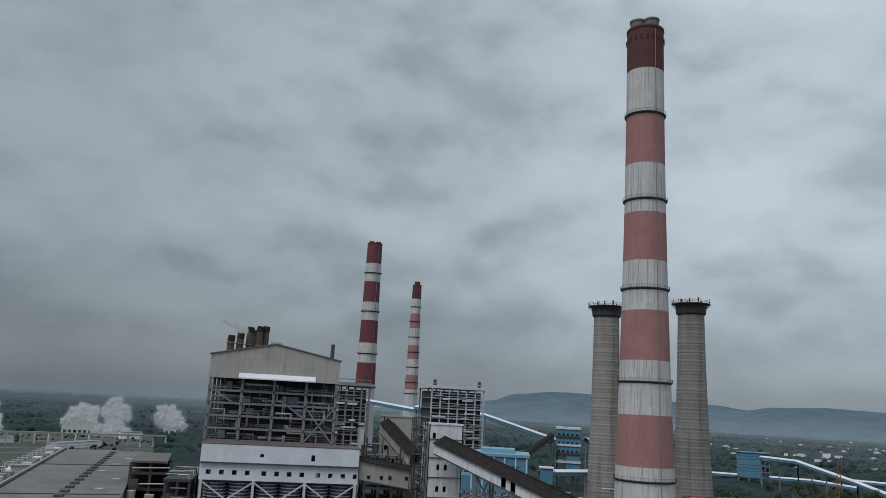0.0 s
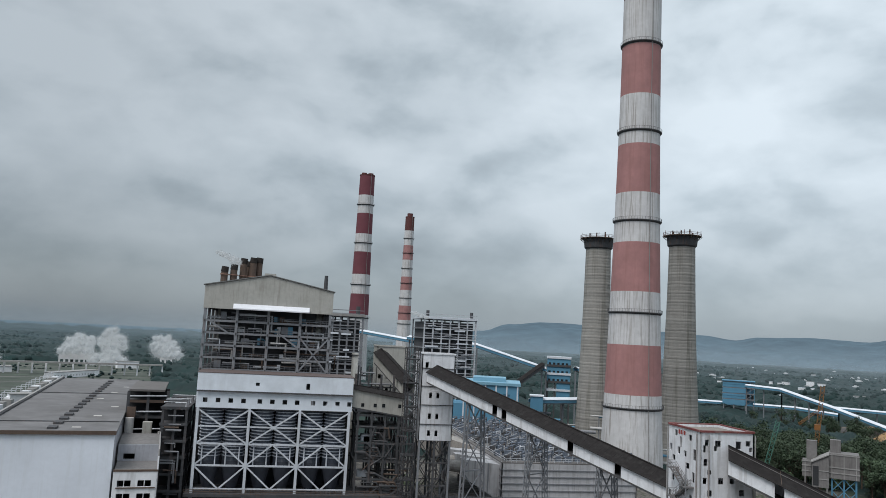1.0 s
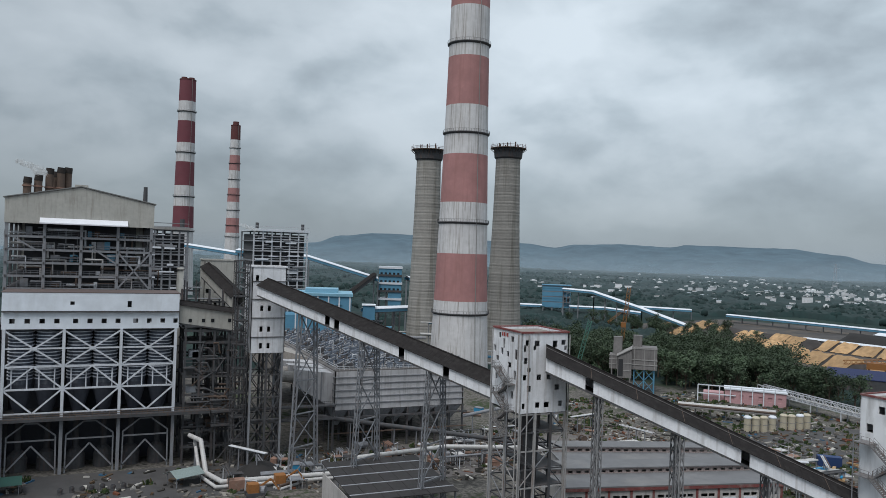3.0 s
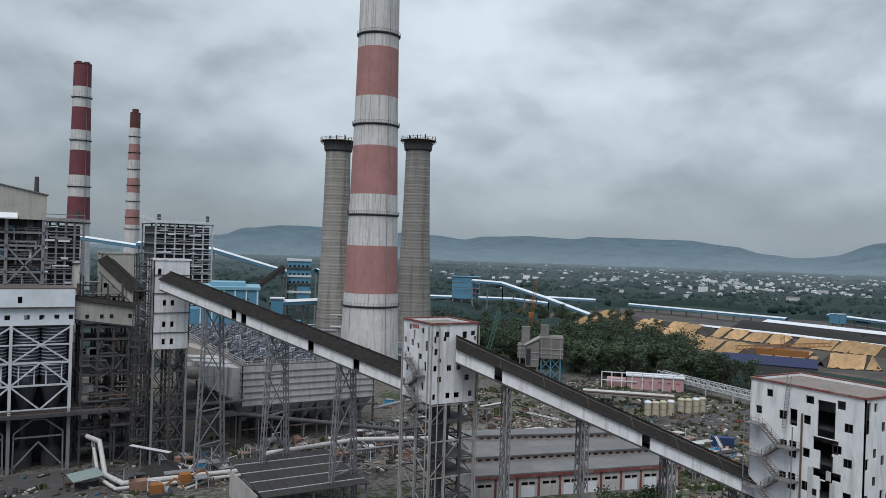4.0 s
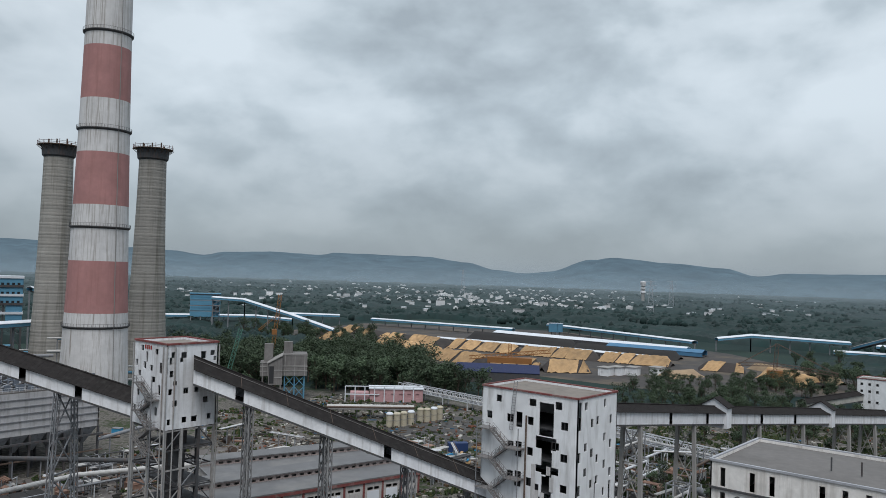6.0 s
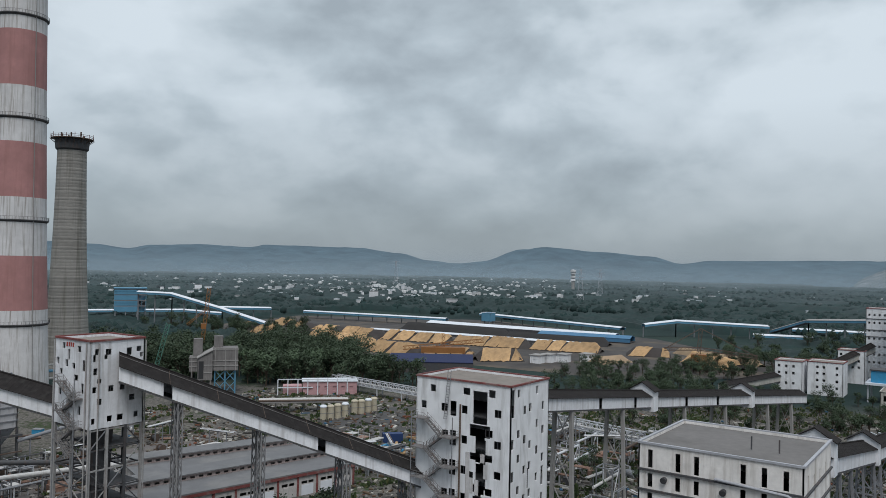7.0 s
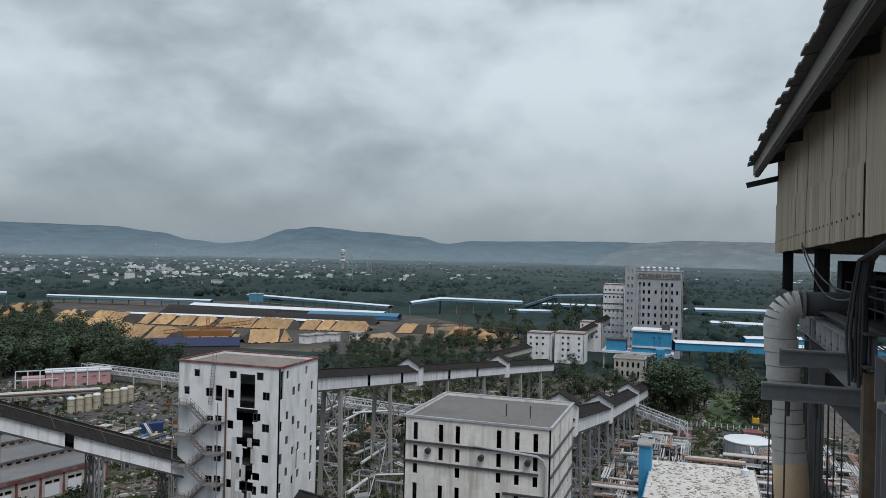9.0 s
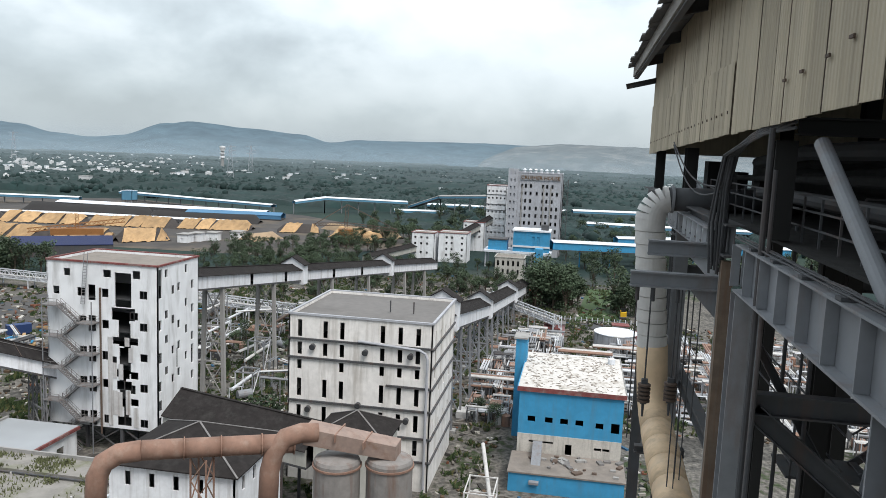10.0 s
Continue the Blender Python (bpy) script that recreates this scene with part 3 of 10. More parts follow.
W, R_, S_, D_ = stack_white, stack_red, stack_soot, stack_red_deep
mx_, my_ = 141.0, 296.2
main, mrad = stack("main_chimney", mx_, my_, 221, 7.85, 12.75, [
    (0, 34.6, W), (34.6, 54.4, R_), (54.4, 75.8, W), (75.8, 96, R_), (96, 116.6, W), (116.6, 137.1, R_), (137.1, 158.3, W), (158.3, 180, R_), (180, 201, W), (201, 221, S_)],
    [29.6, 67.6, 105.2, 143.0, 181.0], "tall tapering concrete chimney in faded red and white bands", lean_=0.04)
for dx, dy, r in ((2.2, -1.5, 3.2), (-2.6, 1.8, 3.4)):
    part("flue", B().lathe(mx_ + dx, my_ + dy, [(r, 215), (r, 225.6), (r + 0.25, 225.6), (r + 0.25, 226.4), (r - 0.4, 226.4), (r - 0.4, 216)], 32), concrete_dk, main, "dark flue mouth", smooth=False)
# dark bars on the shell stand in for shaded vent holes
for k in range(40):
    a = 6.28319 * k / 40
    if k % 2 == 0:
        part("vent_opening", B().bar((mx_ + (mrad(216) + 0.02) * math.cos(a), my_ + (mrad(216) + 0.02) * math.sin(a), 214.6), (mx_ + (mrad(216) + 0.02) * math.cos(a), my_ + (mrad(216) + 0.02) * math.sin(a), 216.4), 0.9, 0.25), painted_gap, main)
part("access_door", B().box(mx_ - 9.5, mx_ - 6.8, my_ - 9.7, my_ - 9.2, 9, 13.5), painted_gap, main)

sA, _ = stack("far_chimney", 71, 756.7, 207, 7.3, 11.0, [
    (0, 68.7, W), (68.7, 88.8, D_), (88.8, 107.9, W), (107.9, 130, D_), (130, 147.8, W), (147.8, 168.1, D_), (168.1, 186.3, W), (186.3, 207, D_)],
    [66, 98, 139, 177], "distant chimney in deep red and white bands", 1.0)
for dx in (-3.3, 3.3):
    part("flue", B().lathe(71 + dx, 756.7, [(2.6, 204), (2.6, 209), (2.0, 209), (2.0, 205)], 24), stack_soot, sA)
sB, _ = stack("far_chimney", 174.4, 1136.7, 226, 6.6, 11.5, [
    (0, 71.3, W), (71.3, 92.5, R_), (92.5, 115.6, W), (115.6, 135.5, R_), (135.5, 160.7, W), (160.7, 182.6, R_), (182.6, 204.7, W), (204.7, 226, S_)],
    [66, 82, 104, 126, 148, 171, 193], "most distant chimney in faded red and white bands", 1.0)
part("flue", B().lathe(174.4, 1136.7, [(4.2, 222), (4.2, 231), (3.5, 231), (3.5, 223)], 24), stack_soot, sB)


slipform = mat("slipformed_concrete", (0.33, 0.315, 0.28), 0.9, vary=0.10, grain=0.6, big=0.06, stain=(0.13, 0.12, 0.10), stain_amt=0.75, stain_scale=(0.45, 0.45, 0.012), per_object=0.09)


def bare_tower(x, y, z_top, r_top, r_base):
    """An unfinished slip-formed chimney shaft with its working platform."""
    tw = thing("unfinished_chimney", (x, y, 0), "bare grey concrete chimney shaft with a working deck on top", "chimney", "unfinished concrete chimneys")
    n = 72

    def rr(z):
        k = 1 - z / z_top
        return r_top + (r_base - r_top) * (0.35 * k + 0.65 * k ** 2.2)

    for i in range(n):
        z0, z1 = z_top * i / n, z_top * (i + 1) / n
        off = 0.012 * (i * 7 % 3)
        part("lift", B().lathe(x, y, [(rr(z0) - 0.005, z0), (rr(z0) + off, z0 + 0.06), (rr(z1) + off, z1 - 0.05), (rr(z1) - 0.005, z1)], 64), slipform, tw, smooth=True)
    part("collar", B().lathe(x, y, [(r_top, z_top - 5.5), (r_top + 0.9, z_top - 4.6), (r_top + 1.3, z_top - 0.6), (r_top + 1.3, z_top), (0.01, z_top)], 40), steel_dark, tw, "dark formwork collar")
    deck = part("deck", B().lathe(x, y, [(r_top, z_top), (r_top + 3.0, z_top), (r_top + 3.0, z_top + 0.35), (0.01, z_top + 0.35)], 24), steel_brown, tw)
    for i in range(16):
        a = 6.28319 * i / 16
        c, s = math.cos(a), math.sin(a)
        part("bracket", B().bar((x + c * (r_top + 0.5), y + s * (r_top + 0.5), z_top - 2.4), (x + c * (r_top + 3.4), y + s * (r_top + 3.4), z_top), 0.22), steel_brown, deck)
        part("post", B().bar((x + c * (r_top + 2.9), y + s * (r_top + 2.9), z_top), (x + c * (r_top + 2.9), y + s * (r_top + 2.9), z_top + 1.6 + (i * 7 % 3) * 0.5), 0.16), red_trim, deck)
    for zz in (0.9, 1.6):
        part("rail", B().lathe(x, y, [(r_top + 2.85, z_top + zz), (r_top + 3.0, z_top + zz + 0.12), (r_top + 2.85, z_top + zz + 0.12)], 16), red_trim, deck)
    for i in range(7):
        a = 0.5 + i * 0.9
        part("jack_frame", B().bar((x + math.cos(a) * r_top * 0.8, y + math.sin(a) * r_top * 0.8, z_top), (x + math.cos(a) * r_top * 0.8, y + math.sin(a) * r_top * 0.8, z_top + 2.2 + i % 3 * 0.6), 0.5), steel_brown, deck)
    return tw


bare_tower(155.0, 369.5, 107.0, 6.2, 9.6)
bare_tower(191.6, 351.1, 109.0, 6.2, 10.4)

# ---- clad towers and buildings ----


def clad_tower(name, x0, x1, y0, y1, z0, z1, material, label, category, west=(), south=(), north=(), east=(), legs=0.0, floors=4, leg_w=0.5, brace=True, trim=None, roof=None, parapet=0.7, glaze=0.5, seed=1, group="", ground_z=0.0):
    """A sheeted tower: four walls with open windows, floors inside, roof with a parapet, steel legs below. Windows are (u, z, w, h): u from the corner that is on the left seen from outside, z above the ground."""
    r = random.Random(seed)
    tw = thing(name, ((x0 + x1) / 2, (y0 + y1) / 2, ground_z), label, category, group)
    h = z1 - z0
    sides = {"west": ((x0, y1), (0, -1), y1 - y0, west), "south": ((x0, y0), (1, 0), x1 - x0, south), "east": ((x1, y0), (0, 1), y1 - y0, east), "north": ((x1, y1), (-1, 0), x1 - x0, north)}
    for side, (o, u, width, wins) in sides.items():
        holes = [(max(0.15, a - w / 2), min(width - 0.15, a + w / 2), max(0.1, z - z0 - hh / 2), min(h - 0.1, z - z0 + hh / 2)) for a, z, w, hh in wins]
        wl_ = part("wall", B().wall((*o, z0), u[0], u[1], width, h, 0.22, holes), material, tw)
        nx, ny = -u[1], u[0]
        for (a, b, c, d), win in zip(holes, wins):
            if win[2] * win[3] < 4.5 and r.random() < glaze:
                fb = B()
                for p, q in (((a, c), (b, c)), ((a, d), (b, d)), ((a, c), (a, d)), ((b, c), (b, d)), (((a + b) / 2, c), ((a + b) / 2, d))):
                    fb.bar((o[0] + u[0] * p[0] + nx * 0.1, o[1] + u[1] * p[0] + ny * 0.1, z0 + p[1]), (o[0] + u[0] * q[0] + nx * 0.1, o[1] + u[1] * q[0] + ny * 0.1, z0 + q[1]), 0.09)
                fr = part("window_frame", fb, steel_dark, wl_)
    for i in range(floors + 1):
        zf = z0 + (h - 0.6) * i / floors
        # inside floors coloured near black so window openings look unlit
        part("floor_slab", B().box(x0 + 0.25, x1 - 0.25, y0 + 0.25, y1 - 0.25, zf, zf + 0.2), painted_gap if i < floors else (roof or slab_roof), tw)
    if parapet:
        for a, b in (((x0, y0), (x1, y0)), ((x1, y0), (x1, y1)), ((x1, y1), (x0, y1)), ((x0, y1), (x0, y0))):
            part("parapet_coping", B().bar((*a, z1 + 0.06), (*b, z1 + 0.06), 0.4, 0.32), trim or material, tw)
    if legs:
        nx_, ny_ = max(2, round((x1 - x0) / 5.5) + 1), max(2, round((y1 - y0) / 6.5) + 1)
        xs = [x0 + 0.4 + (x1 - x0 - 0.8) * i / (nx_ - 1) for i in range(nx_)]
        ys = [y0 + 0.4 + (y1 - y0 - 0.8) * i / (ny_ - 1) for i in range(ny_)]
        for x in xs:
            for y in ys:
                # corner columns grey, the others darker
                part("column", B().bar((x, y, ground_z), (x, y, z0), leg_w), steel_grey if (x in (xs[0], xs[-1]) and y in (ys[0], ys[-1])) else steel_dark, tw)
        if brace:
            nlev = max(1, round(legs / 5.5))
            for k in range(nlev):
                za, zb = ground_z + (z0 - ground_z) * k / nlev, ground_z + (z0 - ground_z) * (k + 1) / nlev
                for i in range(nx_ - 1):
                    for y in (ys[0], ys[-1]):
                        part("brace", B().bar((xs[i], y, za), (xs[i + 1], y, zb), 0.22), steel_dark, tw)
                        part("brace", B().bar((xs[i + 1], y, za), (xs[i], y, zb), 0.22), steel_dark, tw)
                        part("beam", B().bar((xs[i], y, zb), (xs[i + 1], y, zb), 0.3), steel_dark, tw)
                for j in range(ny_ - 1):
                    for x in (xs[0], xs[-1]):
                        part("brace", B().bar((x, ys[j], za), (x, ys[j + 1], zb), 0.22), steel_dark, tw)
                        part("brace", B().bar((x, ys[j + 1], za), (x, ys[j], zb), 0.22), steel_dark, tw)
                        part("beam", B().bar((x, ys[j], zb), (x, ys[j + 1], zb), 0.3), steel_dark, tw)
    return tw


def stair(tw, x, y0, y1, levels, width=1.0, depth=2.0, m=None, reach=1.6):
    """An outside zigzag stair: flights, landings and rails between heights; it runs in y beside x."""
    m = m or steel_pale
    for i, (za, zb) in enumerate(zip(levels, levels[1:])):
        a, b = (y0, y1) if i % 2 == 0 else (y1, y0)
        xx = x - depth * (0.28 if i % 2 else 0.72)
        fl = B()
        n = 12
        for k in range(n):
            yk, zk = a + (b - a) * (k + 0.5) / n, za + (zb - za) * (k + 0.5) / n
            fl.box(xx - width / 2, xx + width / 2, yk - abs(b - a) / n * 0.45, yk + abs(b - a) / n * 0.45, zk - 0.04, zk + 0.04)
        for s in (-1, 1):
            fl.bar((xx + s * width / 2, a, za - 0.1), (xx + s * width / 2, b, zb - 0.1), 0.08, 0.32)
        f = part("flight", fl, m, tw)
        rb = B()
        for s in (-1, 1):
            for hh in (0.55, 1.05):
                rb.bar((xx + s * width / 2, a, za + hh), (xx + s * width / 2, b, zb + hh), 0.045)
            for k in range(5):
                yk, zk = a + (b - a) * k / 4, za + (zb - za) * k / 4
                rb.bar((xx + s * width / 2, yk, zk), (xx + s * width / 2, yk, zk + 1.05), 0.05)
        part("handrail", rb, m, f)
        d = 1.0 if b > a else -1.0
        lb = B().box(x - depth - 0.1, x, min(b, b + d * reach), max(b, b + d * reach), zb - 0.22, zb)
        ld = part("landing", lb, m, tw)
        rb = B()
        for hh in (0.55, 1.05):
            rb.bar((x - depth, b, zb + hh), (x - depth, b + d * reach, zb + hh), 0.05)
            rb.bar((x - depth, b + d * reach, zb + hh), (x, b + d * reach, zb + hh), 0.05)
        for k in range(3):
            rb.bar((x - depth, b + d * reach * k / 2, zb), (x - depth, b + d * reach * k / 2, zb + 1.05), 0.05)
        part("handrail", rb, m, ld)
    for yy in (min(y0, y1) - reach + 0.1, max(y0, y1) + reach - 0.1):
        part("stair_post", B().bar((x - depth, yy, 0), (x - depth, yy, levels[-1] + 1), 0.13), steel_grey, tw)


def ribbed(x, y0, y1, z0, z1, ribs=5):
    """A loose ribbed sheet standing just off a west wall."""
    n = ribs * 2
    ys = [y0 + (y1 - y0) * i / n for i in range(n + 1)]
    vs = [(x - 0.05 * (i % 2), y, z) for z in (z0, z1) for i, y in enumerate(ys)]
    return B().add(vs, [(i, n + 1 + i, n + 2 + i, i + 1) for i in range(n)])


# the transfer house with the outside stair
mat("stair_steel", (0.20, 0.195, 0.19), 0.7, vary=0.25, grain=2.0, stain=RUST, stain_amt=0.5)
LV = [5.7, 12.1, 17.1, 22.6, 28.1]
jw = [(11.1, z, 1.3, 1.5) for z in LV] + [(18.3, z, 1.4, 1.4) for z in (5.5, 11.8, 17.2, 22.6, 28.2)]
jw += [(3.9, 31.3, 1.2, 1.3), (1.8, 28, 1.2, 1.4), (11.5, 31.5, 1.5, 1.3), (17.0, 31.6, 1.4, 1.4), (6.6, 28.0, 1.5, 1.5)]
jw += [(16.5, z, 1.5, 1.3) for z in (24.4, 19.9, 13.9, 9.1)]
jw += [(6.8, z, 1.4, 1.6) for z in (6, 12.2, 17.6, 23.0)] + [(8.6, z - 0.2, 1.4, 2.8) for z in (5.8, 12.0, 17.4, 22.8, 28.2)]
jw += [(14.5, 28.8, 3.1, 6.0), (14.5, 24.6, 4.4, 2.2), (14.6, 21.4, 2.1, 5.0), (15.2, 18.6, 1.3, 9.0), (14.3, 12.6, 1.3, 9.0), (14.9, 8.2, 1.0, 5.4), (12.6, 16.4, 1.2, 1.3), (16.2, 11.4, 1.0, 1.6), (14.9, 17.5, 2.4, 2.4), (13.2, 19.9, 1.6, 1.3), (13.2, 14.2, 1.4, 1.5), (14.6, 12.0, 2.8, 1.6), (13.3, 9.1, 1.2, 1.2), (14.6, 5.6, 2.6, 1.6), (15.0, 14.4, 1.2, 2.4)]
js = [(2.7, z, 0.9, 1.4) for z in (31.8, 24.6, 20.2, 14.6)] + [(0.7, z, 0.9, 1.8) for z in (23.0, 17.3, 12.2, 8.8, 5.8)]
js += [(4.9, z, 0.9, 1.5) for z in (28.6, 23.3, 17.8, 12.6)] + [(6.9, z, 0.9, 1.5) for z in (28.8, 22.0, 18.2, 13.2)] + [(9.5, z, 0.8, 1.5) for z in (31.7, 25.5, 20.6, 15.6)]
js += [(11.8, z, 0.9, 1.6) for z in (28.5, 24.0, 18.8)] + [(11.8, 15.4, 0.9, 3.6), (0.75, 30.2, 1.1, 5.0), (6.3, 16.0, 0.4, 3.6), (11.8, 11.4, 0.9, 1.6)]
JB = clad_tower("transfer_house", 118.5, 132.6, 69.2, 90.2, 4.2, 33.3, white_wall, "tall stained white transfer house with many broken window openings", "industrial building", west=jw, south=js, legs=4.2, floors=5, trim=red_trim, seed=3, glaze=0.45)
stair(JB, 118.4, 83.2, 86.8, [0.0, 2.9, 5.8, 8.9, 12.0, 14.7, 17.5, 20.3, 23.0, 25.8], m=MATS["stair_steel"], reach=3.0)
part("drain_pipe", B().tube((118.3, 79.9, 3.0), (118.3, 79.9, 29.0), 0.16), steel_brown, JB)
lad = B()
for s in (0, 0.7):
    lad.bar((117.9, 82.6 + s, 26), (118.2, 82.0 + s, 35), 0.1)
for k in range(18):
    lad.bar((117.9 + k * 0.016, 82.6 - k * 0.033, 26 + k * 0.5), (117.9 + k * 0.016, 83.3 - k * 0.033, 26 + k * 0.5), 0.06)
part("roof_ladder", lad, steel_grey, JB)
streaky = mat("rust_streaked_sheet", (0.58, 0.57, 0.55), 0.7, vary=0.15, grain=1.2, stain=(0.13, 0.09, 0.06), stain_amt=0.85, stain_scale=(2.2, 2.2, 0.06))
for y, z0, z1 in ((78.2, 4.6, 20.5), (77.3, 6.6, 11.0), (76.4, 6.4, 10.8), (74.9, 6.8, 11.2), (77.4, 13.2, 16.0), (74.3, 16.2, 18.8), (73.4, 4.6, 8.2), (76.2, 13.0, 15.8), (79.9, 4.6, 10.8), (75.0, 19.0, 20.6)):
    part("sheet_patch", ribbed(118.44, y - 0.45, y + 0.45, z0, z1), streaky, JB, "rain-streaked loose sheet")

# the tower on stilts between the two long galleries
tw_w = [(u, z, w, h) for u, z, w, h in ((2.6, 39.8, 0.9, 1.0), (7.4, 39.5, 1.0, 1.0), (4.2, 38.4, 0.6, 1.8), (0.8, 37.1, 0.9, 1.2), (3.6, 36.9, 0.9, 1.2), (5.8, 36.6, 0.9, 1.0), (9.0, 36.9, 0.9, 1.8), (1.9, 35.4, 0.9, 0.9), (6.6, 34.7, 1.2, 1.0), (8.6, 33.1, 0.8, 1.7), (1.7, 32.0, 0.8, 1.1), (0.6, 29.0, 0.6, 1.3), (4.9, 30.6, 1.5, 1.9), (7.8, 29.4, 0.8, 1.4), (4.6, 28.0, 0.9, 1.2))]
tw_s = [(u, z, w, h) for u, z, w, h in ((1.1, 39.2, 0.7, 1.0), (3.1, 39.1, 1.0, 1.0), (2.7, 38.3, 0.6, 0.8), (6.9, 38.9, 1.0, 1.3), (8.7, 39.2, 0.9, 0.9), (9.2, 38.2, 0.6, 0.8), (0.7, 38.2, 0.5, 1.2), (0.9, 36.0, 0.7, 1.1), (1.6, 34.4, 0.7, 0.7), (0.8, 33.0, 0.7, 1.0), (1.7, 31.0, 0.8, 1.0), (3.7, 33.0, 0.9, 1.0), (5.8, 33.0, 0.9, 0.9), (7.6, 31.1, 1.0, 1.0), (0.7, 27.9, 0.6, 1.0), (3.6, 28.0, 0.9, 1.0), (5.5, 28.0, 1.1, 1.0), (8.4, 28.1, 0.8, 1.0))]
TX0, TX1, TY0, TY1 = 69.3, 79.1, 119.5, 130.4
JT = clad_tower("junction_tower", TX0, TX1, TY0, TY1, 26.6, 41.0, white_sheet, "white sheeted junction tower on tall braced steel legs", "industrial tower", west=tw_w, south=tw_s, floors=3, trim=red_trim, seed=5, glaze=0.15)
stair(JT, TX0 - 0.1, 122.6, 126.6, [22.0, 24.4, 26.8, 29.2, 31.6, 34.0], depth=1.4, m=MATS["stair_steel"], reach=1.2)
tower_leg = mat("pale_dusty_leg", (0.36, 0.355, 0.34), 0.75, vary=0.2, grain=1.5, stain=RUST, stain_amt=0.5)
lx = [TX0 + 0.2, TX0 + 3.3, TX0 + 6.6, TX1 - 0.2]
ly = [TY0 + 0.2, TY0 + 5.4, TY1 - 0.2]
for a_, x in enumerate(lx):
    for b_, y in enumerate(ly):
        front = b_ == 0 or a_ == 0
        part("column", B().bar((x, y, 0), (x, y, 26.6), 0.42), tower_leg if front and not (a_ == 2) else steel_dark, JT)
for k in range(8):
    z = 3.3 * (k + 1) - 0.1
    for y in ly:
        part("beam", B().bar((lx[0], y, z), (lx[-1], y, z), 0.2, 0.24), tower_leg if y == ly[0] and k % 2 else steel_dark, JT)
    for x in lx:
        part("beam", B().bar((x, ly[0], z), (x, ly[-1], z), 0.2, 0.24), steel_dark, JT)
    if k < 7:
        a_ = k % 3
        part("brace", B().bar((lx[a_], ly[0], z), (lx[a_ + 1], ly[0], z + 3.3), 0.15), tower_leg if k % 2 else steel_grey, JT)
        part("brace", B().bar((lx[(a_ + 2) % 3 + 1], ly[0], z), (lx[(a_ + 2) % 3], ly[0], z + 3.3), 0.15), steel_dark, JT)
        part("brace", B().bar((lx[0], ly[0 if k % 2 else 1], z), (lx[0], ly[1 if k % 2 else 0], z + 3.3), 0.15), tower_leg, JT)
        part("brace", B().bar((lx[0], ly[1], z + 3.3 * (k % 2)), (lx[0], ly[2], z + 3.3 * ((k + 1) % 2)), 0.15), steel_grey, JT)
    if k in (1, 3, 4, 6):
        part("platform", B().box(lx[1], lx[3], ly[0] + 0.3, ly[2], z + 0.13, z + 0.25), steel_dark, JT)
part("chute", B().add([(72.4, 122, 26.6), (75.2, 122, 26.6), (75.2, 125, 26.6), (72.4, 125, 26.6), (73.2, 122.6, 8), (74.6, 122.6, 8), (74.6, 124.4, 8), (73.2, 124.4, 8)], [(0, 4, 5, 1), (1, 5, 6, 2), (2, 6, 7, 3), (3, 7, 4, 0), (4, 7, 6, 5)]), steel_dark, JT, "dark coal chute")
for x, y in ((TX0 - 0.15, TY0 - 0.15), (TX0 - 0.15, TY1 + 0.15), (TX1 + 0.15, TY0 - 0.15), (TX0 + 1.4, TY0 - 0.2), (TX0 - 0.2, TY0 + 1.0)):
    part("drain_pipe", B().tube((x, y, 0), (x, y, 40.6), 0.12, 0.12, 8), tower_leg, JT)

# the square pale bunker building
ww = []
for u in (1.9, 6.2, 9.0, 15.7, 18.6, 21.5):
    for z, hh in ((25.4, 2.8), (22.1, 2.1), (19.4, 1.6), (15.6, 3.0), (11.2, 2.8), (7.2, 2.6)):
        if (u, z) not in ((6.2, 19.4), (9.0, 11.2), (18.6, 7.2)):
            ww.append((u, z, 0.75, hh))
ws = [(3.0, z, 0.9, hh) for z, hh in ((22, 8), (10, 3))] + [(u, z, 0.8, 2.4) for u in (7.5, 12, 17) for z in (24, 16, 9)]
WB = clad_tower("bunker_building", 116.5, 138.0, 21.2, 45.0, 0, 27.7, mat("dirty_cream_wall", (0.82, 0.79, 0.735), 0.9, vary=0.10, grain=0.9, big=0.25, stain=(0.30, 0.26, 0.22), stain_amt=0.6, stain_scale=(0.7, 0.7, 0.06)), "square dirty-white building with rows of dark slit windows", "industrial building", west=ww, south=ws, floors=4, roof=grey_roof, seed=8, glaze=0.0, parapet=1.0, trim=grey_wall)
for z, ya, yb in ((23.7, 45, 21.2), (20.6, 45, 23.0), (13.4, 45, 21.2), (17.2, 28.5, 21.2), (8.9, 28.5, 21.2), (5.0, 45, 21.2)):
    part("ledge", B().bar((116.35, ya, z), (116.35, yb, z), 0.35, 0.3), steel_dark, WB)
    part("ledge", B().bar((116.5, 21.05, z - 0.2), (138, 21.05, z - 0.2), 0.3, 0.26), steel_dark, WB)
part("drain_pipe", B().sweep([(116.1, 33.2, 24.1), (116.0, 23.2, 23.5), (116.0, 22.2, 23.0), (116.0, 21.8, 22.0), (116.0, 21.8, 0.5)], 0.22, 8), grey_wall, WB)
for y, z in ((40.8, 22.6), (32.0, 22.4), (24.6, 22.4), (33.0, 13.6), (41.4, 12.2), (25.0, 11.8)):
    f = part("fan_cowl", B().tube((116.5, y, z), (115.8, y, z - 0.1), 0.42, 0.5, 14), steel_dark, WB, "dark round fan cowl")
    part("grille", B().tube((115.82, y, z - 0.1), (115.76, y, z - 0.1), 0.4, 0.4, 14), painted_gap, f)
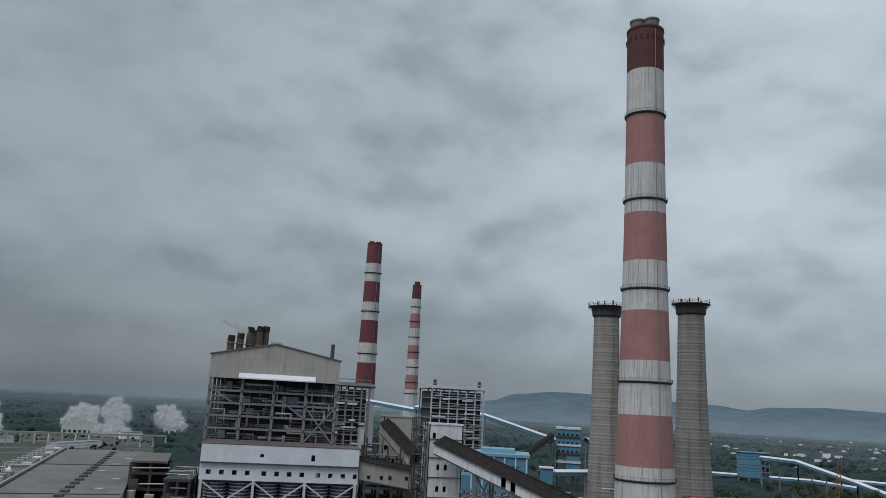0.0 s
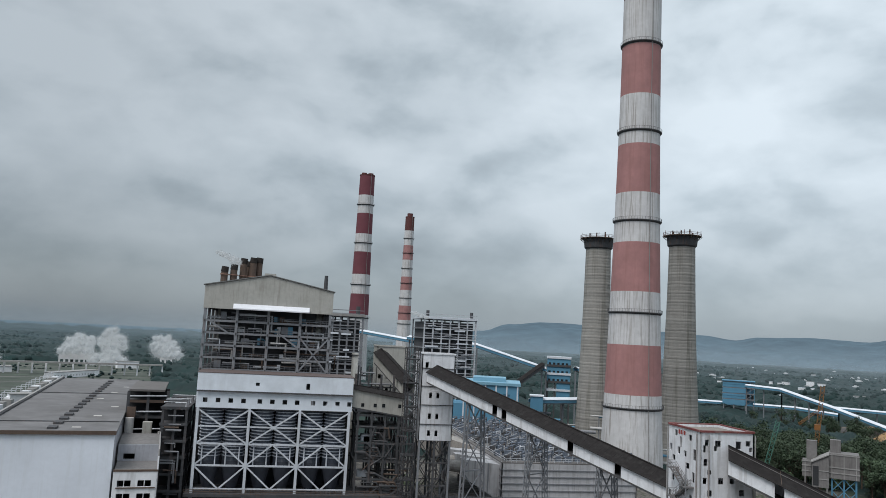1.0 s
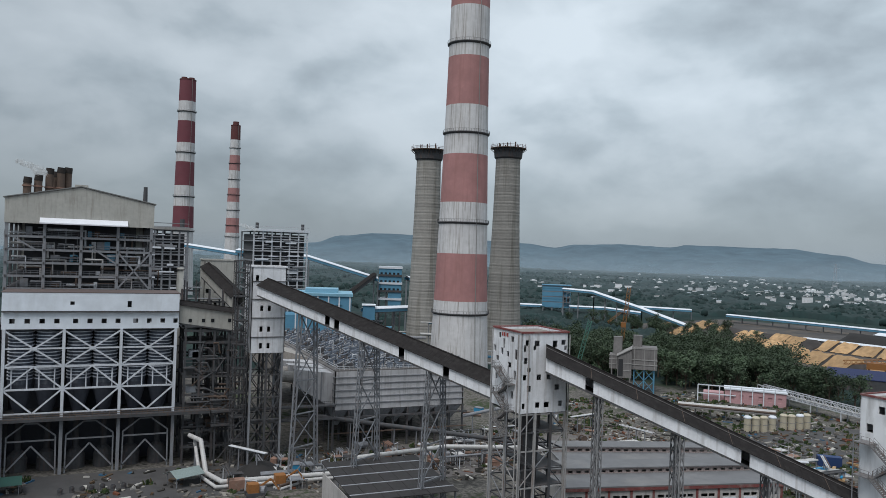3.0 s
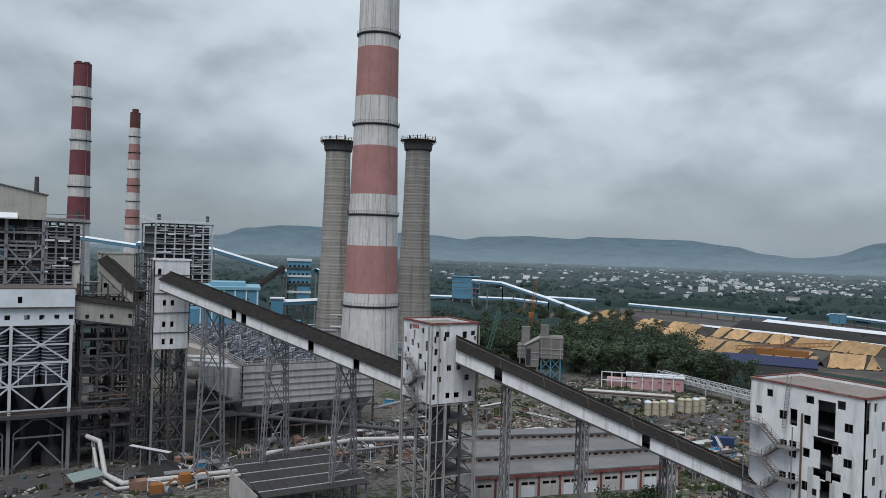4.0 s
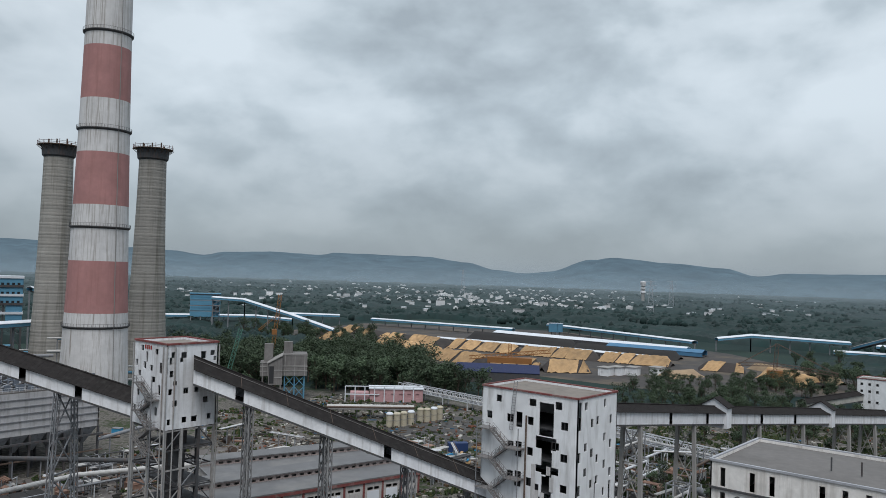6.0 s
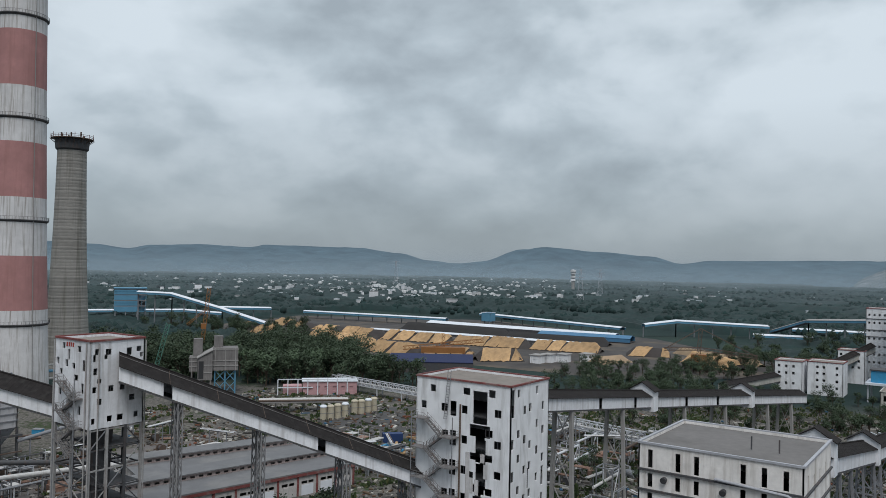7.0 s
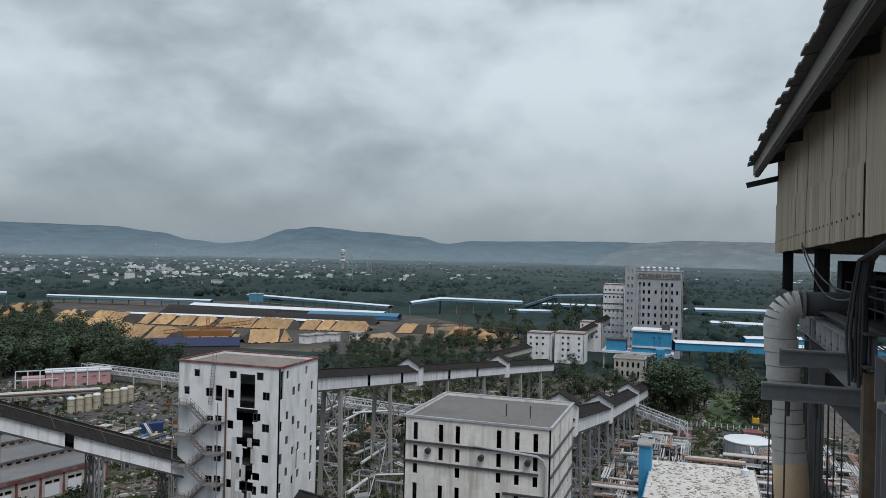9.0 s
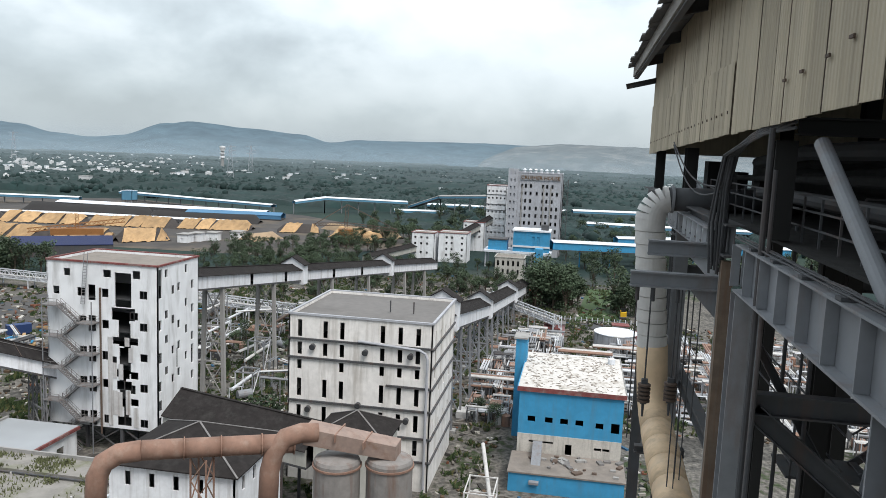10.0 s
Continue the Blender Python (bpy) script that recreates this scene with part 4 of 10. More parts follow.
for y in (26, 30):
    part("vent_pipe", B().tube((124, y, 27.5), (124, y, 29.5), 0.12), steel_dark, WB)


# ---- long conveyor galleries ----


def gallery(name, p, q, width, wall_h, rise, label, wall_m=white_sheet, roof_m=dark_roof, panel=4.0, gaps=(), floor_m=steel_dark, both=True, group="conveyor galleries", rib=True, cover=0.0):
    """A roofed conveyor bridge. p, q: middle of its floor at both ends."""
    p, q = Vector(p), Vector(q)
    g = thing(name, (p.x, p.y, p.z), label, "conveyor", group)
    d = q - p
    length = d.length
    hd = Vector((d.x, d.y, 0)).normalized()
    s = Vector((hd.y, -hd.x, 0))
    up_ = Vector((0, 0, 1))
    n = max(1, round(length / panel))
    for side in (-1, 1) if both else (1,):
        for i in range(n):
            if (i, side) in gaps or i in gaps:
                continue
            a, b = p + d * (i / n), p + d * ((i + 1) / n - 0.0002)
            o = s * side * width / 2
            t = s * side * 0.08
            vs = [a + o, b + o, b + o + up_ * wall_h, a + o + up_ * wall_h, a + o - t, b + o - t, b + o - t + up_ * wall_h, a + o - t + up_ * wall_h]
            part("wall_panel", B().add(vs, [(0, 1, 2, 3), (7, 6, 5, 4), (0, 4, 5, 1), (1, 5, 6, 2), (2, 6, 7, 3), (3, 7, 4, 0)]), wall_m, g)
    part("floor", B().add([p - s * width / 2, p + s * width / 2, q + s * width / 2, q - s * width / 2] + [v - up_ * 0.35 for v in (p - s * width / 2, p + s * width / 2, q + s * width / 2, q - s * width / 2)],
                          [(0, 1, 2, 3), (7, 6, 5, 4), (0, 4, 5, 1), (1, 5, 6, 2), (2, 6, 7, 3), (3, 7, 4, 0)]), floor_m, g)
    ov = 0.5
    for side in (-1, 1):
        rp = part("roof_slope", roof_sheet(p, q, s * side, up_, width / 2 + ov, wall_h, rise, max(1, round(length / 1.1)) if rib else 1, cover), roof_m, g)
    part("ridge_cap", B().bar(p + up_ * (wall_h + rise + 0.05), q + up_ * (wall_h + rise + 0.05), 0.5, 0.12), roof_m, g)
    return g


def roof_sheet(p, q, s, up_, half, wall_h, rise, n, cover):
    """One roof slope of lapped sheets, each a little proud of the next."""
    b = B()
    d = q - p
    top, bot = up_ * (wall_h + rise), up_ * (wall_h - 0.1)
    rows = []
    for i in range(n):
        for t, lift in ((i / n, 0.03), ((i + 1) / n, 0.0)):
            rows.append((p + d * t, up_ * lift))
    vs = [v for c, lift in rows for v in (c + top + lift, c + s * half + bot + lift, c + s * half + bot + lift - up_ * 0.1)]
    b.add(vs, [f for i in range(len(rows) - 1) for f in ((3 * i, 3 * i + 3, 3 * i + 4, 3 * i + 1), (3 * i + 1, 3 * i + 4, 3 * i + 5, 3 * i + 2))])
    return b


def trestle(x, y, z_top, dirx, diry, spread=2.6, foot=4.2, w=0.62, m=None, label="braced steel trestle carrying a conveyor", ground_z=0.0, laced=True):
    """Two legs across the line of a gallery with braces between."""
    m = m or steel_grey
    t = thing("trestle", (x, y, ground_z), label, "trestle", "conveyor trestles")
    s = Vector((diry, -dirx, 0)).normalized()
    a0, a1 = Vector((x, y, ground_z)) - s * foot, Vector((x, y, z_top)) - s * spread
    b0, b1 = Vector((x, y, ground_z)) + s * foot, Vector((x, y, z_top)) + s * spread
    for p, q in ((a0, a1), (b0, b1)):
        part("leg", lattice(B(), p, q, w, w * 2.4, w * 0.2) if laced else B().bar(p, q, w * 0.7), m, t)
        part("footing", B().box(p.x - 0.9, p.x + 0.9, p.y - 0.9, p.y + 0.9, ground_z - 0.3, ground_z + 0.5), concrete, t)
    n = max(1, round((z_top - ground_z) / 8))
    for k in range(n):
        p0, p1 = a0.lerp(a1, k / n), a0.lerp(a1, (k + 1) / n)
        q0, q1 = b0.lerp(b1, k / n), b0.lerp(b1, (k + 1) / n)
        part("brace", B().bar(p0, q1, 0.2), m, t)
        part("brace", B().bar(q0, p1, 0.2), m, t)
        part("beam", B().bar(p1, q1, 0.28), m, t)
    return t


def trestles_along(p, q, fracs, drop=0.4, **kw):
    p, q = Vector(p), Vector(q)
    d = q - p
    for f in fracs:
        c = p + d * f
        trestle(c.x, c.y, c.z - drop, d.x, d.y, **kw)


G2a, G2b = (74.2, 119.3, 34.6), (122.0, 90.3, 11.4)
gallery("conveyor_gallery", G2a, G2b, 6.4, 2.5, 1.8, "sloping conveyor gallery with white sides and black sheet roof", gaps=((5, 1), (24, 1)), panel=1.5)
GAL2 = bpy.data.objects["conveyor_gallery"]
p2, q2 = Vector(G2a), Vector(G2b)
d2 = q2 - p2
s2_ = Vector((d2.y, -d2.x, 0)).normalized()
for off_, h_ in ((1.0, 2.5 + 1.8 * (1 - 1.0 / 3.7) + 0.12), (-0.6, 2.5 + 1.8 * (1 - 0.6 / 3.7) + 0.12)):
    part("roof_cable", B().bar(p2 + s2_ * off_ + Vector((0, 0, h_)), q2 + s2_ * off_ + Vector((0, 0, h_)), 0.09), concrete_dk, GAL2, "thin grey cable along roof")
for k in range(1, 7):
    c2 = p2 + d2 * (k / 7)
    part("roof_strap", B().bar(c2 + Vector((0, 0, 4.36)), c2 + s2_ * 3.6 + Vector((0, 0, 2.56)), 0.06, 0.05), steel_brown, GAL2)
trestles_along(G2a, G2b, (0.17, 0.42, 0.70, 0.93), w=0.95, foot=3.2, m=mat("dusty_grey_steel", (0.20, 0.20, 0.20), 0.7, vary=0.2, grain=1.0, stain=(0.42, 0.41, 0.40), stain_amt=0.5))
G1a, G1b = (73.5, 132.2, 26.8), (38.6, 193.0, 42.8)
gallery("conveyor_gallery", G1a, G1b, 6.2, 2.5, 1.6, "sloping conveyor gallery with white sides and black sheet roof", gaps=((8, -1), (16, -1), (29, -1), (31, -1)), panel=1.5)
trestles_along(G1a, G1b, (0.245, 0.51, 0.79), w=0.8, spread=2.4, foot=4.3)

# ---- boiler house with its coal bunkers ----
BX0, BX1, BY = -19.6, 18.6, 200.0
BH = thing("boiler_house", (0, 215, 0), "open-framed boiler house with white bunker front and pale gable", "boiler house")
bunker_white = mat("bunker_white_steel", (0.64, 0.67, 0.69), 0.6, vary=0.08, grain=2.0, stain=(0.25, 0.22, 0.2), stain_amt=0.4)
bunker_dark = mat("dark_bunker_steel", (0.062, 0.074, 0.094), 0.6, vary=0.2, grain=1.0, stain=(0.2, 0.2, 0.21), stain_amt=0.5, stain_scale=(0.7, 0.7, 0.2))
bunker_silver = mat("silvered_bunker_sheet", (0.56, 0.59, 0.63), 0.5, 0.0, vary=0.12, grain=1.0, stain=(0.16, 0.165, 0.18), stain_amt=0.6, stain_scale=(0.6, 0.6, 0.2))
band_sheet = mat("clean_band_sheet", (0.79, 0.84, 0.87), 0.6, vary=0.05, grain=0.6, big=0.12, stain=(0.42, 0.43, 0.44), stain_amt=0.3, stain_scale=(0.25, 0.25, 0.06))
bayx = [BX0 + 0.6 + (BX1 - BX0 - 1.2) * i / 3 for i in range(4)]
holes = [(1.6 + i * 3.05 + (0.9 if i > 3 else 0) + (0.9 if i > 7 else 0), 2.7 + i * 3.05 + (0.9 if i > 3 else 0) + (0.9 if i > 7 else 0), 1.3, 2.4) for i in range(12)]
part("bunker_band", B().wall((BX0, BY, 33.9), 1, 0, BX1 - BX0, 3.9, 0.25, holes), band_sheet, BH, "white sheet band with a row of small windows")
part("bunker_band", B().wall((BX0, BY - 0.25, 38.15), 1, 0, BX1 - BX0, 4.2, 0.25, [(14.0, 14.9, 1.4, 2.2), (26.4, 27.3, 0.9, 2.4)]), band_sheet, BH, "upper white sheet band")
part("gutter", B().bar((BX0, BY - 0.45, 37.95), (BX1, BY - 0.45, 37.95), 0.4, 0.3), steel_dark, BH)
for x, m in ((BX0, white_sheet), (BX1 - 0.25, white_sheet)):
    part("side_band", B().box(x, x + 0.25, BY + 0.25, BY + 12, 33.9, 42.3), m, BH)
part("bunker_roof", B().box(BX0 - 0.2, BX1 + 0.2, BY - 0.3, BY + 12, 42.35, 42.5), mat("rusty_brown_roof", (0.13, 0.10, 0.09), 0.85, vary=0.25), BH)
part("bunker_floor", B().box(BX0 + 0.3, BX1 - 0.3, BY + 0.3, BY + 12, 33.6, 33.88), steel_dark, BH)
for i, x in enumerate(bayx):
    part("column", B().bar((x, BY + 0.3, 13), (x, BY + 0.3, 33.9), 0.66), bunker_white, BH)
    part("column", B().bar((x, BY + 0.3, 0), (x, BY + 0.3, 13), 0.75), steel_grey, BH)
    part("column", B().bar((x, BY + 11, 0), (x, BY + 11, 42), 0.95), steel_dark, BH)
for i in range(3):
    a, b = bayx[i], bayx[i + 1]
    mid = (a + b) / 2
    for za, zb in ((25.2, 33.6), (20.0, 25.2), (14.4, 20.0)):
        yy = BY + 0.25
        if za > 20:
            part("brace", B().bar((a, yy, zb), (mid, yy, (za + zb) / 2 if za > 25 else zb - 0.3), 0.34), bunker_white, BH) if za > 25 else None
            if za > 25:
                part("brace", B().bar((b, yy, zb), (mid, yy, (za + zb) / 2), 0.34), bunker_white, BH)
                part("brace", B().bar((a, yy, za), (mid, yy, (za + zb) / 2), 0.34), bunker_white, BH)
                part("brace", B().bar((b, yy, za), (mid, yy, (za + zb) / 2), 0.34), bunker_white, BH)
        if 19 < za < 21:
            part("brace", B().bar((a, yy, za), (mid, yy, zb), 0.34), bunker_white, BH)
            part("brace", B().bar((b, yy, za), (mid, yy, zb), 0.34), bunker_white, BH)
        if za < 15:
            part("brace", B().bar((a, yy, zb), (mid, yy, za), 0.34), bunker_white, BH)
            part("brace", B().bar((b, yy, zb), (mid, yy, za), 0.34), bunker_white, BH)
        part("beam", B().bar((a, yy + 0.02, za), (b, yy + 0.02, za), 0.36, 0.4), bunker_white, BH)
        if za > 25:
            part("gusset", B().box(mid - 0.7, mid + 0.7, yy - 0.24, yy - 0.18, (za + zb) / 2 - 0.4, (za + zb) / 2 + 0.4), bunker_white, BH)
    part("beam", B().bar((a, BY + 0.27, 29.4), (b, BY + 0.27, 29.4), 0.3, 0.35), bunker_white, BH)
    for k in (0.27, 0.73):
        cx, cy = a + (b - a) * k, BY + 3.7
        bun = part("bunker", B().lathe(cx, cy, [(2.55, 33.6), (2.55, 21.0), (2.45, 20.6), (1.0, 14.5), (0.9, 12.0)], 28), bunker_dark, BH, "round coal bunker with stiffening hoops", smooth=False)
        for z in [33.1 - 0.78 * h_ for h_ in range(15)]:
            part("hoop", B().lathe(cx, cy, [(2.54, z - 0.1), (2.8, z - 0.1), (2.8, z + 0.1), (2.54, z + 0.1)], 24), bunker_silver, bun)
        part("hopper_skirt", B().lathe(cx, cy, [(2.6, 20.9), (2.7, 19.9), (1.3, 14.4)], 24), silo_dark, bun)
    for k in (0.14, 0.4, 0.6, 0.86):
        part("feed_pipe", B().tube((a + (b - a) * k, BY + 0.7, 20.2), (a + (b - a) * k, BY + 0.7, 24.6), 0.16, 0.16, 8), bunker_white, BH)
    # portal arch at the foot
    for p, q in (((a + 1.0, 0), (a + 1.1, 9.0)), ((a + 1.1, 9.0), (mid - 1.3, 12.0)), ((mid - 1.3, 12.0), (mid + 1.3, 12.0)), ((mid + 1.3, 12.0), (b - 1.1, 9.0)), ((b - 1.1, 9.0), (b - 1.0, 0)), ((a + 1.0, 1), (mid, 6.8)), ((b - 1.0, 1), (mid, 6.8)), ((a + 1.1, 8.0), (b - 1.1, 8.0))):
        part("arch_bar", B().bar((p[0], BY + 0.9, p[1]), (q[0], BY + 0.9, q[1]), 0.32), steel_grey, BH)
part("mill_floor", B().box(BX0 - 1, BX1 + 8, BY - 1.6, BY + 11, 12.8, 13.5), steel_dark, BH)
wk = B()
for z in (13.5, 14.1, 14.6):
    wk.bar((BX0 - 1, BY - 1.5, z), (BX1 + 8, BY - 1.5, z), 0.1)
for i in range(40):
    x = BX0 - 1 + (BX1 - BX0 + 9) * i / 39
    wk.bar((x, BY - 1.5, 12.8), (x, BY - 1.5, 14.6), 0.08)
part("walkway_rail", wk, steel_brown, BH)
# back wall in the dark hopper colour
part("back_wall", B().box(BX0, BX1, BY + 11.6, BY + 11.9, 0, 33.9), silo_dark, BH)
for i in range(6):
    cx = bayx[0] + (bayx[3] - bayx[0]) * (i + 0.5) / 6
    part("mill", B().lathe(cx, BY + 6, [(2.2, 0), (2.2, 3.0), (1.6, 4.2), (0.7, 5.0), (0.7, 12.8)], 18), steel_dark, BH, "dark pulverising mill")

# open frame above, floors with rails, pipes and ducts
GX0, GX1, GY0, GY1 = -20.9, 12.8, 212.0, 248.0
cols = [GX0 + 0.5, -12.2, -4.0, 4.4, GX1 - 0.5]
lv = [42.5, 45.6, 48.8, 52.0, 55.2, 58.3]
# front row of columns grey, rows behind darker
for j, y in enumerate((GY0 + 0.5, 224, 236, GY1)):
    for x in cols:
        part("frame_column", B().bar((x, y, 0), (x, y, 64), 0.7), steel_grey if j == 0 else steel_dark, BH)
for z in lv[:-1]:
    # beams likewise: front grey, rear darker
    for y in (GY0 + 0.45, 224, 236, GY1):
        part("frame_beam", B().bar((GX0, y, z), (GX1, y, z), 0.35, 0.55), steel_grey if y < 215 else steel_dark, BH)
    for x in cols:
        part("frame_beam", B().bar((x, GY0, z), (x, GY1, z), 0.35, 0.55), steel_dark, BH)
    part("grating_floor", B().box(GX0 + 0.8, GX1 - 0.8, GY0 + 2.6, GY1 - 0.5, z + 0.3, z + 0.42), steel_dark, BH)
    rail = B()
    for hh in (0.5, 1.0):
        rail.bar((GX0, GY0 + 1.2, z + 0.3 + hh), (GX1, GY0 + 1.2, z + 0.3 + hh), 0.09)
    for k in range(24):
        x = GX0 + (GX1 - GX0) * k / 23
        rail.bar((x, GY0 + 1.2, z + 0.3), (x, GY0 + 1.2, z + 1.3), 0.08)
    part("handrail", rail, steel_grey, BH)
part("furnace_casing", B().box(GX0 + 4, GX1 - 4, GY0 + 5, GY1 - 3, 14, 60), mat("boiler_casing", (0.075, 0.075, 0.078), 0.8, vary=0.3, grain=0.5), BH)
r6 = random.Random(12)
for k in range(34):
    z = r6.choice(lv[:-1]) + r6.uniform(0.4, 2.6)
    x0 = r6.uniform(GX0 + 1, GX1 - 8)
    x1 = x0 + r6.uniform(3, 10)
    y = GY0 + r6.uniform(0.9, 2.4)
    pts = [(x0, y + 3, z), (x0, y, z), (x1, y, z), (x1, y, z - r6.uniform(1, 4)), (x1, y + 3, z - 4)]
    part("pipe", B().sweep(pts, r6.uniform(0.12, 0.34), 8), r6.choice((steel_grey, steel_pale, steel_brown, pipe_white, steel_grey)), BH)
for k in range(26):
    x, z = r6.uniform(GX0 + 1, GX1 - 2), r6.choice(lv[:-1]) + 0.4
    part("equipment", B().box(x, x + r6.uniform(0.5, 2), GY0 + 1.8, GY0 + 3.2, z, z + r6.uniform(0.8, 2.1)), r6.choice((steel_grey, steel_brown, blue_far, steel_dark, steel_pale)), BH)
for xa, xb, za, zb in ((4.4, 12.3, 42.5, 52.0), (12.3, 4.4, 42.5, 52.0), (4.4, -1, 48.8, 52.5), (-14, -19, 52, 55)):
    part("brace", B().bar((xa, GY0 + 0.4, za), (xb, GY0 + 0.4, zb), 0.4), steel_grey, BH)

# gable and roof
gz, rz_, ridge_x = 64.4, 67.8, -4.4
gab = B().add([(GX0, GY0, 58.4), (GX1, GY0, 58.4), (GX1, GY0, gz), (ridge_x, GY0, rz_), (GX0, GY0, gz), (GX0, GY0 + 0.3, 58.4), (GX1, GY0 + 0.3, 58.4), (GX1, GY0 + 0.3, gz), (ridge_x, GY0 + 0.3, rz_), (GX0, GY0 + 0.3, gz)],
              [(0, 1, 2, 3, 4), (9, 8, 7, 6, 5), (0, 5, 6, 1), (1, 6, 7, 2), (2, 7, 8, 3), (3, 8, 9, 4), (4, 9, 5, 0)])
part("gable_wall", gab, cream_sheet, BH, "pale cream sheet gable")
for x in (GX0, GX1 - 0.3):
    part("side_wall", B().box(x, x + 0.3, GY0 + 0.3, GY1, 58.4, gz), cream_sheet, BH)
part("gable_wall", B().box(GX0, GX1, GY1, GY1 + 0.3, 40, gz), cream_sheet, BH)
for xa, za, xb, zb in ((GX0 - 0.4, gz, ridge_x, rz_ + 0.1), (ridge_x, rz_ + 0.1, GX1 + 0.4, gz)):
    rf = B().add([(xa, GY0 - 0.3, za), (xb, GY0 - 0.3, zb), (xb, GY1 + 0.5, zb), (xa, GY1 + 0.5, za), (xa, GY0 - 0.3, za + 0.25), (xb, GY0 - 0.3, zb + 0.25), (xb, GY1 + 0.5, zb + 0.25), (xa, GY1 + 0.5, za + 0.25)],
                 [(3, 2, 1, 0), (4, 5, 6, 7), (0, 1, 5, 4), (1, 2, 6, 5), (2, 3, 7, 6), (3, 0, 4, 7)])
    part("roof_slope", rf, mat("boiler_roof_sheet", (0.20, 0.20, 0.19), 0.8, vary=0.15), BH)
part("canopy", B().add([(-13.3, GY0 - 1.6, 58.7), (6.6, GY0 - 1.6, 58.7), (6.6, GY0, 59.9), (-13.3, GY0, 59.9), (-13.3, GY0 - 1.6, 58.4), (6.6, GY0 - 1.6, 58.4), (6.6, GY0, 58.4), (-13.3, GY0, 58.4)],
                       [(0, 1, 2, 3), (7, 6, 5, 4), (0, 4, 5, 1), (1, 5, 6, 2), (3, 7, 4, 0)]), mat("bright_white_canopy", (0.78, 0.79, 0.80), 0.6, vary=0.05), BH, "bright white canopy strip")
part("roof_vent", B().box(ridge_x - 1.5, ridge_x + 1.5, GY0 + 1, GY0 + 9, rz_, rz_ + 0.7), cream_sheet, BH)
soot_top = mat("sooty_pipe_mouth", (0.03, 0.025, 0.022), 0.9)
for x, y, zt in ((-17.0, 221, 70.2), (-14.6, 222, 71.0), (-12.2, 224, 73.0), (-10.6, 227, 72.4), (-9.6, 224.5, 73.4), (-8.0, 226, 73.6)):
    s = part("silencer", B().tube((x, y, 64.5), (x, y, zt - 1.5), 0.95, 0.95, 16), steel_brown, BH, "sooty brown steam silencer pipe")
    part("flange", B().lathe(x, y, [(0.95, 67.9), (1.2, 67.9), (1.2, 68.2), (0.95, 68.2)], 16), rust_pipe, s)
    part("mouth", B().tube((x, y, zt - 1.5), (x + 0.15, y, zt), 1.02, 0.95, 16), soot_top, s, "blackened pipe mouth")
part("silencer", B().tube((11, 222, 64.5), (11, 222, 69.5), 0.6, 0.5, 12), steel_dark, BH)

# short cream gallery from the bunkers and its dark frame
g3 = gallery("bunker_gallery", (18.8, 203.5, 35.1), (32.2, 203.5, 33.1), 5.0, 4.6, 0.9, "short cream gallery between bunkers and tower", wall_m=cream_sheet, panel=2.6)
for x in (21, 24.2, 26.4, 30.6):
    part("window", B().box(x, x + 0.8, 200.93, 200.99, 35.2, 36.1), glass_dark, g3)
fr = thing("dark_pipe_frame", (27, 206, 0), "dense dark steel frame full of pipes between bunkers and tower", "steel frame")
r7 = random.Random(5)
for x in (20.5, 24.0, 27.5, 31.0, 34.0):
    for y in (201.5, 208, 214):
        part("column", B().bar((x, y, 0), (x, y, 33 + (y - 200) * 0.7), 0.5), steel_dark, fr)
for z in (4, 8, 12.5, 17, 21.5, 26, 30, 33):
    for y in (201.5, 208, 214):
        part("beam", B().bar((20, y, z), (34.5, y, z), 0.35, 0.5), steel_dark, fr)
    if r7.random() < 0.8:
        part("platform", B().box(20, 34, 202.5, 214, z + 0.25, z + 0.35), steel_dark, fr)
for k in range(40):
    x0, z0 = r7.uniform(20, 31), r7.uniform(3, 31)
    part("pipe", B().sweep([(x0, 201 + r7.random(), z0), (x0 + r7.uniform(1, 6), 201.3, z0), (x0 + r7.uniform(1, 6), 201.5, z0 - r7.uniform(1, 5))], r7.uniform(0.1, 0.4), 8), r7.choice((steel_dark, steel_dark, steel_brown, steel_dark)), fr)
for k in range(14):
    x0, z0 = r7.uniform(20, 31), r7.choice((4, 8, 12.5, 17, 21.5, 26)) + 0.3
    part("equipment", B().box(x0, x0 + r7.uniform(1, 3), 203, 206, z0, z0 + r7.uniform(1, 3)), r7.choice((steel_dark, steel_brown, silo_steel)), fr)

wkf = thing("pipe_walkway", (44, 199, 0), "dark steel walkway on posts before coal tower", "walkway")
for z in (12.8, 9.4):
    part("deck", B().box(27, 59, 198.6, 200.6, z, z + 0.4), steel_dark, wkf)
    wr = B()
    for hh in (0.6, 1.1):
        wr.bar((27, 198.65, z + 0.4 + hh), (59, 198.65, z + 0.4 + hh), 0.08)
    for k in range(21):
        wr.bar((27 + 1.6 * k, 198.65, z + 0.4), (27 + 1.6 * k, 198.65, z + 1.5), 0.07)
    part("handrail", wr, steel_dark, wkf)
for x in (28, 36, 44, 52, 58.5):
    part("post", B().bar((x, 199.6, 0), (x, 199.6, 12.8), 0.4), steel_dark, wkf)
for x in (28, 36, 44):
    part("brace", B().bar((x, 199.6, 0), (x + 8, 199.6, 9.4), 0.25), steel_dark, wkf)

